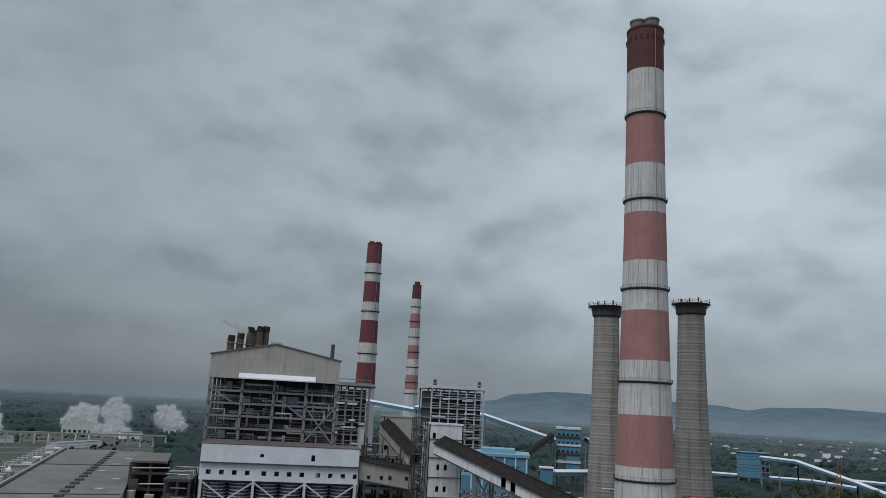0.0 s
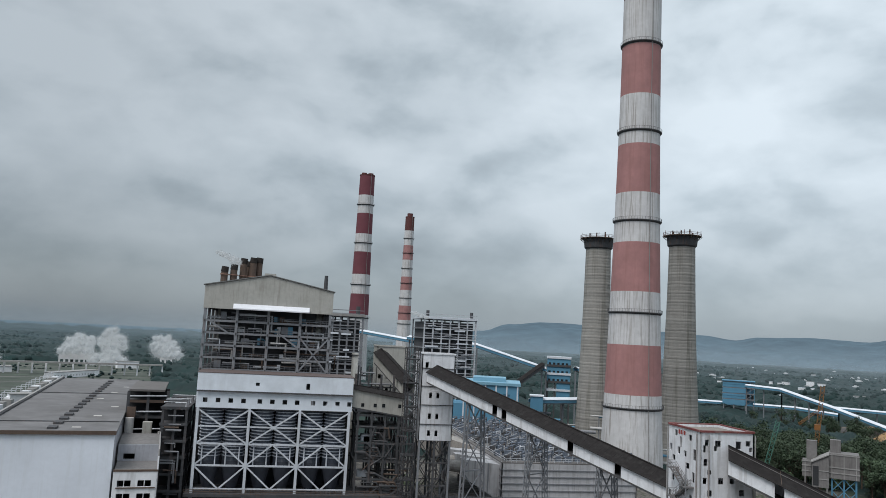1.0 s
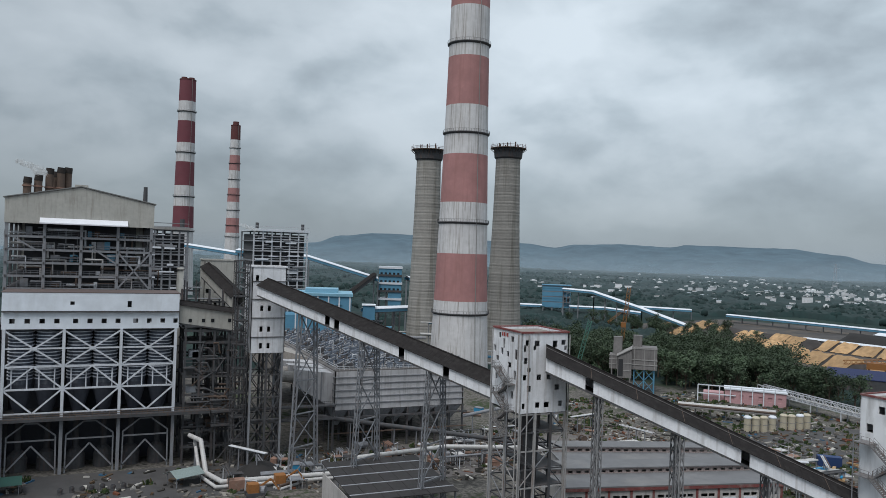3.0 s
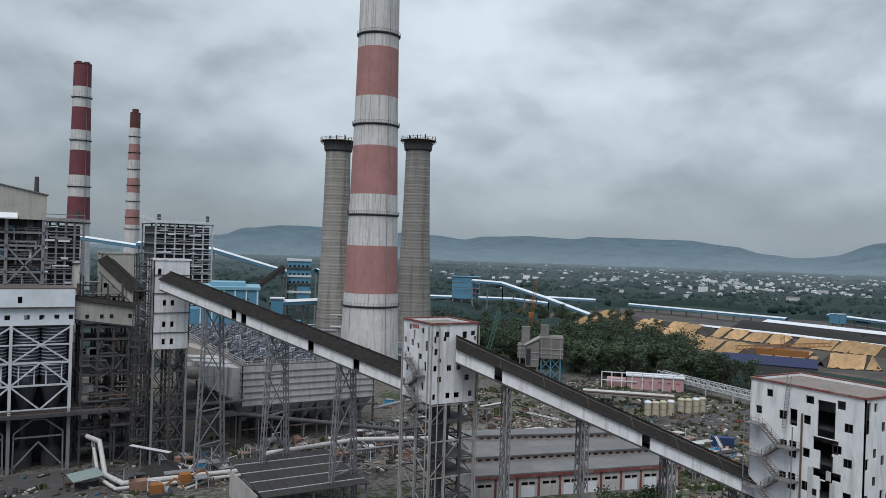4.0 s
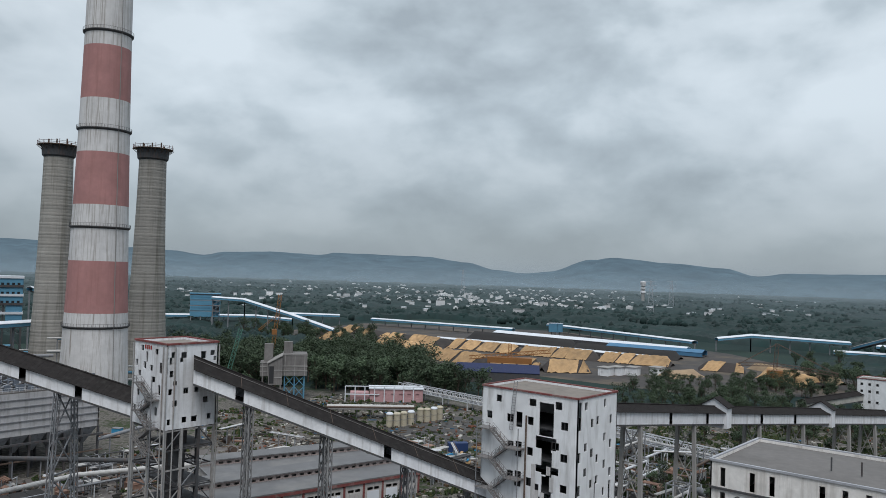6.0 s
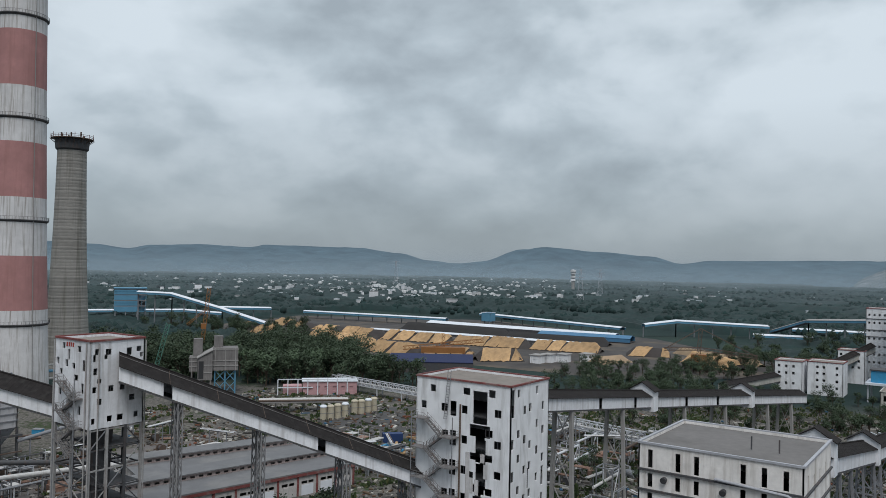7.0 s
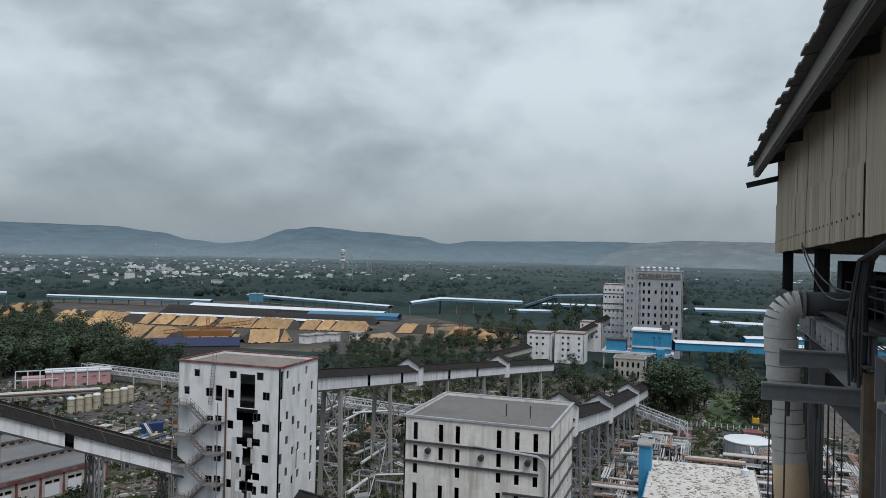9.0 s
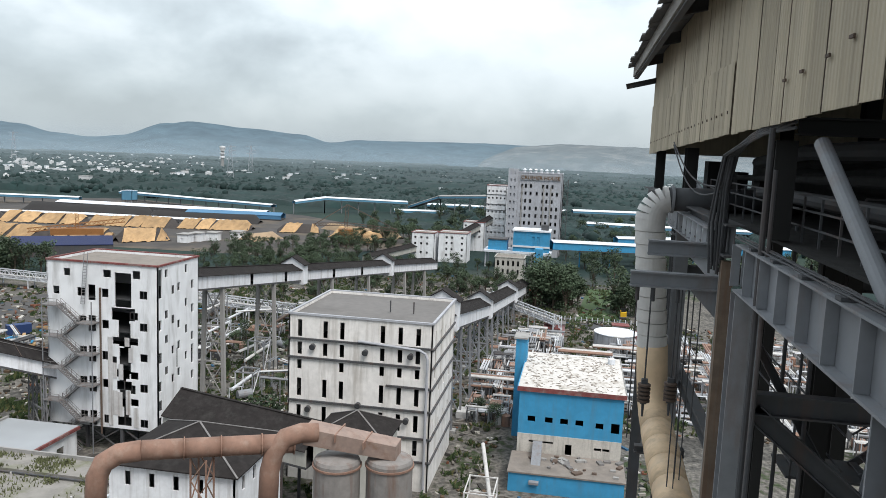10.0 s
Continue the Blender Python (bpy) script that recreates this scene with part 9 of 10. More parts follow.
def strewn(x0, x1, y0, y1, n_r, n_w, seed, where):
    r = random.Random(seed)
    rb_, wb = B(), B()
    made = 0
    while made < n_r + n_w:
        made += 1
        x, y = r.uniform(x0, x1), r.uniform(y0, y1)
        if any(a < x < b and c < y < d for a, b, c, d in taken):
            continue
        patch = noise.noise((x * 0.06, y * 0.06, seed))
        if made <= n_r:
            if patch < -0.25:
                continue
            a, L, w, h = r.uniform(0, 3.14), r.uniform(0.3, 1.4) * r.choice((1, 1, 2.4)), r.uniform(0.15, 0.9), r.uniform(0.1, 0.55)
            rb_.bar((x, y, h * 0.45), (x + L * math.cos(a), y + L * math.sin(a), h * r.uniform(0.4, 1.1)), w, h)
        elif patch < 0.22:
            cl = r.uniform(0.3, 1.2)
            for q in range(12):
                a, d, hh = r.uniform(0, 6.28), r.uniform(0, cl), r.uniform(0.3, 1.3) * cl
                px_, py_ = x + d * math.cos(a), y + d * math.sin(a)
                s_ = r.uniform(0.12, 0.4)
                wb.add([(px_ - s_, py_, 0.02), (px_ + s_, py_ + 0.1, 0.02), (px_ + r.uniform(-0.4, 0.4), py_ + r.uniform(-0.4, 0.4), hh), (px_ - s_ * 1.4, py_ + 0.3, hh * 0.7)], [(0, 1, 2), (0, 2, 3)])
    solid("rubble", rb_, rubble_mat, ((x0 + x1) / 2, (y0 + y1) / 2, 0), "broken concrete, scrap and timber strewn " + where, "rubble", "strewn rubble", kind="stuff")
    if wb.v:
        solid("weeds", wb, weed_mat, ((x0 + x1) / 2, (y0 + y1) / 2, 0), "dark green weeds growing " + where, "weeds", "ground weeds", kind="stuff")


strewn(142, 245, 40, 122, 2600, 1500, 1, "over rough ground behind transfer house")
strewn(142, 245, 122, 250, 2600, 900, 2, "over storage ground beneath gallery")
strewn(55, 160, 166, 215, 1500, 200, 3, "beside dust collector")
strewn(-30, 60, 150, 200, 900, 60, 4, "before boiler house")
strewn(92, 165, -15, 66, 1500, 800, 5, "between bunker building and blue building")
strewn(155, 260, -45, 40, 2200, 1300, 6, "among process racks")
strewn(92, 142, 95, 130, 500, 700, 7, "before low stores")
strewn(245, 335, -20, 130, 900, 2200, 8, "beside road and galleries")

# ---- coal yard ----


def ridge_pile(name, p, q, half, h, label, m, covers, seed, cover_m=tan_tarp, sides=(1,)):
    """A long stockpile of rounded ridge section with cover sheets laid over its flank."""
    r = random.Random(seed)
    p, q = Vector((*p, 0)), Vector((*q, 0))
    d = q - p
    L = d.length
    e = d.normalized()
    s = Vector((e.y, -e.x, 0))
    pl = thing(name, (p.x, p.y, 0), label, "stockpile", "coal yard stockpiles")
    prof = [(-1, 0), (-0.62, 0.52), (-0.2, 0.95), (0.1, 1.0), (0.5, 0.62), (1, 0)]

    def pt(t, a, hh, lift=0.0):
        k = min(1.0, min(t, L - t) / 5 + 0.3)
        w = 1 + 0.10 * noise.noise((t * 0.05, seed, 0))
        z = h * hh * k * (1 + 0.16 * noise.noise((t * 0.045, seed, 7))) + lift
        return p + e * t + s * (a * half * w) + Vector((0, 0, z))

    n = int(L / 4)
    b = B()
    b.add([pt(L * i / n, a, hh) for i in range(n + 1) for a, hh in prof], [(i * 6 + j, i * 6 + j + 1, (i + 1) * 6 + j + 1, (i + 1) * 6 + j) for i in range(n) for j in range(5)])
    part("mound", b, m, pl, smooth=True)
    t = 1.0
    while t < L - 6:
        w = r.uniform(8, 17)
        skew = r.uniform(1, 5)
        if r.random() < covers:
            t1 = min(L - 1, t + w)
            cb_ = B()
            hi = [(1.0, 0.0), (0.75, 0.31), (0.5, 0.62), (0.3, 0.81), (0.1, 1.0), (-0.2, 0.95)] if 1 in sides else [(-1, 0), (-0.62, 0.52), (-0.2, 0.95)]
            m_ = 14
            for i in range(m_ + 1):
                tt = t + (t1 - t) * i / m_
                for j, (a, hh) in enumerate(hi):
                    cb_.v.append(tuple(pt(max(1, min(L - 1, tt + skew * hh)), a, hh, 0.5 + 0.75 * noise.noise((tt * 0.45, hh * 3, seed)) + 0.3 * noise.noise((tt * 1.3, hh * 7, seed)))))
            k = len(hi)
            cb_.f += [(i * k + j, i * k + j + 1, (i + 1) * k + j + 1, (i + 1) * k + j) for i in range(m_) for j in range(k - 1)]
            part("cover_sheet", cb_, cover_m, pl, "tan cover sheet")
        t += w + r.choice((0.2, 0.4, 0.9, 2.2))
    return pl


dark_earth = mat("dark_coal_earth", (0.055, 0.047, 0.043), 0.95, vary=0.35, grain=0.2, big=0.03)
tan_earth = mat("tan_earth", (0.33, 0.24, 0.15), 0.95, vary=0.3, grain=0.1, big=0.02)
yd = [(342, 330), (352, 205), (356, 150), (420, 84), (470, 88), (575, 210), (640, 400), (540, 560), (400, 520), (374, 420)]
solid("pavement_coal_yard", B().add([(x, y, 0.05) for x, y in yd], [tuple(range(len(yd)))]), mat("coal_dusted_ground", (0.062, 0.056, 0.052), 0.95, vary=0.45, grain=0.08, big=0.015, stain=(0.20, 0.15, 0.10), stain_amt=0.6, stain_scale=(0.03, 0.03, 0.03)), (440, 300, 0.05), "black coal-dusted ground of coal yard", "ground", kind="structure")
FAR_ROW = [(452, 492), (438, 455), (429, 418), (429, 356), (436, 301), (448, 247), (458, 202)]
NEAR_ROW = [(402, 488), (391, 438), (393, 410), (391, 375), (368, 313), (361, 273), (371, 241), (390, 222)]
for k, (a, b) in enumerate(zip(FAR_ROW, FAR_ROW[1:])):
    ridge_pile("stockpile", a, b, 9, 5.8, "long coal stockpile under torn tan covers", dark_earth, 0.95 if k > 2 else 0.45, 40 + k)
for k, (a, b) in enumerate(zip(NEAR_ROW, NEAR_ROW[1:])):
    ridge_pile("stockpile", a, b, 9, 6.4, "coal stockpile under sagging tan covers", dark_earth, 0.9 if k > 2 else 0.5, 50 + k)
ridge_pile("stockpile", (401, 183), (428, 174), 6, 4.0, "bare tan earth bank by coal yard", tan_earth, 0.0, 6)
ridge_pile("stockpile", (459, 186), (468, 161), 7, 5.0, "short stockpile under tan covers", dark_earth, 0.9, 8)
ridge_pile("stockpile", (453, 145), (432, 111), 8, 6.0, "short stockpile under pale tan covers", dark_earth, 1.0, 9)
ridge_pile("stockpile", (493, 166), (458, 106), 4, 4.5, "pale earth bank behind covered stockpile", tan_earth, 0.0, 29)
ridge_pile("stockpile", (500, 395), (508, 300), 10, 6.0, "black coal heap between conveyors", coal, 0.0, 19)
ridge_pile("stockpile", (486, 290), (500, 215), 9, 6.0, "black coal heap between conveyors", coal, 0.0, 39)
for x, y in ((392, 205), (398, 199), (384, 208), (410, 190)):
    hu = thing("yard_hut", (x, y, 0), "small white hut in coal yard", "hut", "coal yard huts")
    part("walls", B().wall((x - 3, y + 3, 0), 0, -1, 6, 4.5, 0.3, [(2, 3.4, 0.2, 2.4)]), white_wall, hu)
    part("walls", B().box(x - 2.7, x + 4, y - 3, y + 3, 0, 4.4), white_wall, hu)
    part("roof", B().box(x - 3.5, x + 4.5, y - 3.5, y + 3.5, 4.5, 4.8), concrete, hu)


def long_roof(name, pts, w, z, t, m, wall_m, label, post=14.0, wall_h=1.9, cat="conveyor"):
    """A long low covered conveyor, seen from afar: pitched roof on a wall strip, posts under it."""
    lr = thing(name, (pts[0][0], pts[0][1], 0), label, cat, "covered conveyors")
    for a, b in zip(pts, pts[1:]):
        a, b = Vector(a), Vector(b)
        d = b - a
        s = Vector((d.y, -d.x, 0)).normalized()
        up_ = Vector((0, 0, 1))
        n = max(1, int(d.length / 16))
        for i in range(n):
            p, q = a + d * (i / n), a + d * ((i + 1) / n - 0.0006)
            for sg in (-1, 1):
                vs = [p + up_ * (wall_h + t), q + up_ * (wall_h + t), q + s * sg * w / 2 + up_ * wall_h, p + s * sg * w / 2 + up_ * wall_h]
                vs += [v - up_ * 0.2 for v in vs]
                part("roof_panel", B().add(vs, [(0, 1, 2, 3), (7, 6, 5, 4), (0, 4, 5, 1), (1, 5, 6, 2), (2, 6, 7, 3), (3, 7, 4, 0)]), m, lr)
        for sg in (-1, 1):
            o = s * sg * (w / 2 - 0.2)
            vs = [a + o, b + o, b + o + up_ * wall_h, a + o + up_ * wall_h, a + o * 0.97, b + o * 0.97, b + o * 0.97 + up_ * wall_h, a + o * 0.97 + up_ * wall_h]
            part("side_strip", B().add(vs, [(0, 1, 2, 3), (7, 6, 5, 4), (0, 4, 5, 1), (3, 2, 6, 7), (1, 5, 6, 2), (3, 7, 4, 0)]), wall_m, lr)
        part("floor", B().bar(a, b, w, 0.3), steel_dark, lr)
        k = max(1, int(d.length / post))
        for i in range(k + 1):
            c = a + d * (i / k)
            if c.z > 1.5:
                part("post", B().bar((c.x, c.y, 0), c, 0.7), steel_grey, lr)
    return lr


def pz(az, d, z):
    return (*polar(az, d), z)


long_roof("covered_conveyor", [(442, 381, 2.6), (455, 316, 2.6), (464, 208, 2.6)], 5, 4, 1.0, white_far, steel_dark, "long white-roofed conveyor behind stockpiles", wall_h=1.6)
long_roof("covered_conveyor", [(525, 536, 4.6), (551, 388, 4.6)], 6, 4, 0.8, white_far, blue_far, "long white-topped blue conveyor beyond coal yard")
long_roof("long_shed", [(531, 391, 2), (537, 225, 2)], 13, 4, 1.6, white_far, steel_dark, "long white-roofed shed by coal yard", wall_h=2.4, cat="shed")
long_roof("long_shed", [(522, 280, 0.6), (534, 212, 0.6)], 17, 4, 1.6, mat("navy_blue_sheet", (0.07, 0.19, 0.32), 0.6, vary=0.15), MATS["navy_blue_sheet"], "long blue-roofed shed by coal yard", wall_h=3, cat="shed")
long_roof("covered_conveyor", [(626, 400, 5.4), (572, 235, 5.4)], 7, 4, 0.8, white_far, blue_far, "white-topped conveyor gallery on posts")
clad_tower("conveyor_house", 580, 589, 362, 371, 4, 11.5, blue_far, "small blue conveyor house with white roof", "conveyor house", legs=4, brace=False, floors=1, roof=white_far, trim=white_far)
long_roof("covered_conveyor", [(586, 224, 8), (606, 205, 11), (650, 146, 8)], 6, 4, 1.0, white_far, blue_far, "white-topped conveyor gallery on posts")
long_roof("covered_conveyor", [(648, 142, 5), (625, 112, 16), (600, 60, 20)], 6, 4, 1.0, concrete, blue_far, "grey arched conveyor rising behind crusher house")
long_roof("covered_conveyor", [(680, 134, 5), (690, 60, 5), (690, 10, 5)], 7, 4, 1.0, white_far, blue_far, "white-topped conveyor gallery on posts")
long_roof("covered_conveyor", [(620, 150, 3), (632, 110, 3)], 7, 4, 1.0, white_far, blue_far, "white-topped conveyor gallery on posts")
long_roof("covered_conveyor", [(640, 5, 9), (655, -60, 9), (660, -140, 8)], 8, 4, 1.2, white_far, blue_far, "white-topped conveyor gallery on posts")
long_roof("covered_conveyor", [(560, -5, 6), (560, -60, 6), (565, -120, 6)], 7, 4, 1.2, white_far, blue_far, "white-topped conveyor gallery on posts")
# blue conveyor descending beyond the towers
long_roof("covered_conveyor", [pz(33.0, 690, 24), pz(35.2, 670, 23.5), pz(38.6, 630, 14), pz(41.8, 590, 5.5)], 5, 4, 1.0, white_far, blue_far, "white-topped blue conveyor sloping down to coal yard")
long_roof("covered_conveyor", [pz(28.2, 735, 6), pz(36, 735, 6), pz(38.6, 735, 3)], 4.4, 4, 1.0, white_far, blue_far, "low white-topped conveyor behind trees")
long_roof("covered_conveyor", [pz(38.3, 745, 8), pz(42.0, 750, 7)], 5.5, 4, 1.0, white_far, blue_far, "low white-topped conveyor behind trees")
x, y = polar(32.2, 700)
bt = thing("blue_transfer_house", (x, y, 0), "blue sheeted transfer house on legs", "conveyor house", turn=-32)
for k in range(4):
    z = 9 + 4.7 * k
    part("storey", B().wall((-9, 0, z), 1, 0, 18, 3.9, 0.4, [(0.8 + 2.8 * i_, 2.4 + 2.8 * i_, 1.5, 2.5) for i_ in range(6)] if k % 2 else []), blue_far, bt, local=True)
    part("storey", B().box(-9, 9, 0.4, 12, z, z + 3.9), blue_far, bt, local=True)
    part("floor_band", B().box(-9.3, 16.2, 0.2, 12.3, z + 3.92, z + 4.68), steel_grey, bt, local=True)
    part("brace", B().bar((9.4, 0.4, z), (15.6, 0.4, z + 4.3), 0.35), steel_grey, bt, local=True)
    part("inner_casing", B().box(9.02, 15.2, 3, 11.6, z, z + 3.9), steel_dark if k % 2 else blue_far, bt, local=True)
for xx in (9.4, 12.6, 15.8):
    part("frame_post", B().bar((xx, 0.5, 9), (xx, 0.5, 28), 0.5), blue_far, bt, local=True)
part("roof", B().box(-9.6, 16.6, -0.6, 12.6, 28, 28.6), blue_far, bt, local=True)
for xx in (-8, 0, 9, 15.5):
    for yy in (1, 11):
        part("leg", B().bar((xx, yy, 0), (xx, yy, 9), 0.8), steel_grey, bt, local=True)

# blue conveyors and houses by the far boilers
long_roof("covered_conveyor", [pz(5.6, 560, 52), pz(9.6, 545, 47)], 6, 4, 1.0, white_far, blue_far, "high blue conveyor gallery behind boiler houses", post=30)
long_roof("covered_conveyor", [pz(9.2, 540, 49.5), pz(14.2, 500, 47)], 6, 4, 1.0, white_far, blue_far, "high blue conveyor gallery behind boiler houses", post=30)
long_roof("covered_conveyor", [pz(14.0, 480, 47.6), pz(19.3, 480, 35)], 5, 4, 1.0, white_far, blue_far, "blue conveyor gallery sloping between houses", post=24)
long_roof("covered_conveyor", [pz(21.4, 480, 36.5), pz(24.2, 500, 30)], 5, 4, 1.0, white_far, blue_far, "blue conveyor gallery sloping between houses", post=24)
long_roof("covered_conveyor", [pz(19.0, 478, 38), pz(16.6, 450, 24)], 4, 4, 0.8, dark_roof, steel_dark, "dark inclined conveyor under blue house", post=20)
x, y = polar(20.2, 482)
bh2 = thing("blue_transfer_house", (x, y, 0), "blue banded transfer house on tall legs", "conveyor house", turn=-20)
for k in range(5):
    part("storey", B().box(-7 + (6 if k < 2 else 0), 7, 0, 10, 20 + k * 4.9, 23.6 + k * 4.9), blue_far, bh2, local=True)
    part("floor_band", B().box(-7.4, 7.4, -0.5, 10.4, 23.6 + k * 4.9, 24.9 + k * 4.9), steel_dark if k % 2 else white_far, bh2, local=True)
for k in range(4):
    for kk in range(5):
        part("window", B().box(-6.2 + 2.6 * kk, -4.8 + 2.6 * kk, -0.06, -0.004, 31 + k * 4.9 - 1.2, 32.2 + k * 4.9 - 1.2), glass_dark, bh2, local=True) if k < 3 else None
for xx in (-6.6, -2.2, 2.2, 6.6):
    for yy in (0.5, 9.5):
        part("leg", B().bar((xx, yy, 0), (xx, yy, 44.5), 0.9), steel_dark, bh2, local=True)
for k in range(3):
    part("brace", B().bar((-6.6, 0.4, 6 * k), (-2.2, 0.4, 6 * k + 6), 0.4), steel_dark, bh2, local=True)
    part("brace", B().bar((2.2, 0.4, 6 * k + 6), (6.6, 0.4, 6 * k), 0.4), steel_dark, bh2, local=True)
b3 = thing("blue_hall", (94, 340, 0), "pale blue hall with stepped roof behind dust collector", "industrial building", turn=-16)
part("wall", B().wall((-13, 0, 0), 1, 0, 25, 33, 0.4, [(3 + 5 * i, 6 + 5 * i, z, z + 2.2) for i in range(4) for z in (16, 22, 27)]), blue_far, b3, local=True)
part("body", B().box(-13, 12, 0.4, 26, 0, 32.9), blue_far, b3, local=True)
part("roof", B().box(-13.6, 12.6, -0.6, 26.6, 33, 34.2), mat("pale_blue_roof", (0.22, 0.42, 0.52), 0.6, vary=0.1), b3, local=True)
part("roof_monitor", B().box(-9, 6, 6, 20, 34.2, 36), MATS["pale_blue_roof"], b3, local=True)
part("low_wing", B().box(-22, -13, 3, 20, 0, 24), blue_far, b3, local=True)
for k in range(6):
    part("pilaster", B().box(-13 + 4.8 * k, -12.4 + 4.8 * k, -0.3, -0.01, 0, 33), white_far, b3, local=True)
long_roof("covered_conveyor", [pz(18.4, 385, 23.5), pz(24.5, 430, 23)], 6, 4, 1.0, white_far, blue_far, "white-topped blue gallery beside chimneys", post=16)
bx_ = thing("blue_cabin", (122, 362, 0), "blue cabin at end of gallery", "conveyor house", turn=-18)
part("body", B().box(-2.5, 3.5, 0, 6, 20, 27), blue_far, bx_, local=True)
part("roof", B().box(-3, 4, -0.5, 6.5, 27, 27.6), white_far, bx_, local=True)
for xx in (-2, 3):
    part("leg", B().bar((xx, 1, 0), (xx, 1, 20), 0.6), steel_grey, bx_, local=True)
r9 = random.Random(44)
for k in range(22):
    az, d = r9.uniform(12, 26), r9.uniform(300, 470)
    x, y = polar(az, d)
    if abs(x - 141) < 22 and abs(y - 296) < 22:
        continue
    h = r9.uniform(6, 20)
    sf = thing("pipe_stand", (x, y, 0), "blue-grey steel frame with pipes behind dust collector", "steel frame", "frames behind collector", turn=-az)
    for dx in (0, 5, 10):
        part("post", B().bar((dx, 0, 0), (dx, 0, h), 0.5), r9.choice((steel_grey, blue_far, steel_dark)), sf, local=True)
        part("post", B().bar((dx, 5, 0), (dx, 5, h), 0.5), steel_dark, sf, local=True)
    for z in (h * 0.35, h * 0.7, h):
        part("beam", B().bar((0, 0, z), (10, 0, z), 0.45), r9.choice((steel_grey, blue_far)), sf, local=True)
        part("pipe", B().tube((-4, -0.6, z + 0.6), (14, -0.6, z + 0.6), r9.uniform(0.3, 0.7)), r9.choice((pipe_white, steel_pale, steel_grey, blue_far)), sf, local=True)

# ---- crusher house and its neighbours ----
cw = [(u, z, 1.1, 2.0) for z in (38, 34, 30, 26, 22, 18, 14, 10, 6) for u in (1.7, 3.9, 7.6, 9.6, 12.3, 15.6, 18.8, 21.0, 23.8, 26.4) if not (z in (38, 30) and u in (15.6, 26.4))]
CH = clad_tower("crusher_house", 418.5, 440, 9.5, 38.3, 0, 45.0, grey_wall, "tall grey crusher house with columns of small windows", "industrial building", west=cw, floors=8, roof=grey_roof, seed=2, glaze=0, parapet=0.8)
part("stair_tower", B().wall((417.9, 38.35, 0), 0, -1, 5.3, 47.0, 0.3, [(1.2 + 2 * j, 2.0 + 2 * j, z, z + 1.7) for z in range(4, 46, 4) for j in (0, 1)]), grey_wall, CH)
part("stair_tower", B().box(418.2, 424, 33.1, 38.34, 44.5, 46.9), grey_wall, CH)
for y in (15.2, 19.0, 30.6):
    part("pilaster", B().box(418.2, 418.49, y - 0.3, y + 0.3, 0, 38), concrete, CH)
part("sign_board", B().box(418.1, 418.4, 10.2, 31.8, 41.2, 43.9), mat("sign_grey", (0.30, 0.30, 0.30), 0.8), CH)
fc = bpy.data.curves.new("sign_text", "FONT")
fc.body, fc.size, fc.extrude, fc.align_x, fc.align_y = "CRUSHER HOUSE", 2.55, 0.06, "CENTER", "CENTER"
tob = new("sign_text_source", fc)
bpy.context.view_layer.update()
tmesh = bpy.data.meshes.new_from_object(tob.evaluated_get(bpy.context.evaluated_depsgraph_get()))
bpy.data.objects.remove(tob)
tmesh.materials.clear()
tmesh.materials.append(mat("sign_brown", (0.16, 0.085, 0.035), 0.7))
xs0 = [v.co.x for v in tmesh.vertices]
fit_w = 20.6 / (max(xs0) - min(xs0))
tmesh.transform(Matrix.Translation((418.0, 21.0, 42.5)) @ pose(0, 0, 0, 90, 0, -90) @ Matrix.Diagonal((fit_w, 1, 1, 1)))
tmesh.transform(CH.matrix_basis.inverted())
tl = new("sign_lettering", tmesh)
tl.parent = CH
tl["label"] = "brown lettering reading CRUSHER HOUSE"
for i in range(7):
    part("roof_fan", B().lathe(423, 12 + i * 3.0, [(0.8, 45), (0.8, 46.4), (1.2, 46.6), (0.01, 47.4)], 10), white_far, CH, "white roof ventilator")
ex = B()
for k in range(10):
    ex.bar((424 + k % 2 * 6, 9.0, 4 * k), (430 - k % 2 * 6, 9.0, 4 * k + 4), 0.5)
part("fire_stair", ex, steel_dark, CH)
part("fire_stair_post", lattice(B(), (428, 7.6, 0), (428, 7.6, 42), 2.6, 4, 0.3), steel_dark, CH)

C2 = clad_tower("white_block", 447, 462, 41.5, 53.2, 0, 36.2, white_wall, "white sheeted block beside crusher house", "industrial building", west=[(1.5 + 2.3 * i, z, 0.9, 1.1) for i in range(5) for z in (33, 29, 25, 21, 17, 13, 9)], floors=5, trim=red_trim, seed=6, glaze=0)
for z in (31, 25.4, 22):
    part("ledge", B().bar((446.9, 41.5, z), (446.9, 53.2, z), 0.3, 0.3), steel_dark, C2)
clad_tower("white_transfer_house", 372, 384, 69, 80.6, 0, 14.3, white_wall, "white transfer house with scattered square windows", "industrial building", west=[(2 + 3.0 * i, z, 1.0, 1.1) for i in range(3) for z in (12, 9, 4.5)], floors=3, trim=red_trim, seed=7, glaze=0, group="white transfer houses")
clad_tower("white_transfer_house", 375, 388, 53.2, 67.6, 0, 14.6, white_wall, "white transfer house with scattered square windows", "industrial building", west=[(1.6 + 2.6 * i, z, 1.0, 1.1) for i in range(5) for z in (12.4, 9.6, 6.6, 3.6) if (i + int(z)) % 3], south=[(3, 10, 1, 1)], floors=3, trim=red_trim, seed=8, glaze=0, group="white transfer houses")
clad_tower("white_transfer_house", 426, 438, 51, 63, 0, 16, white_wall, "white transfer house with scattered square windows", "industrial building", west=[(1.6 + 2.6 * i, z, 1.0, 1.1) for i in range(4) for z in (14, 11, 8)], floors=3, trim=red_trim, seed=9, glaze=0, group="white transfer houses")
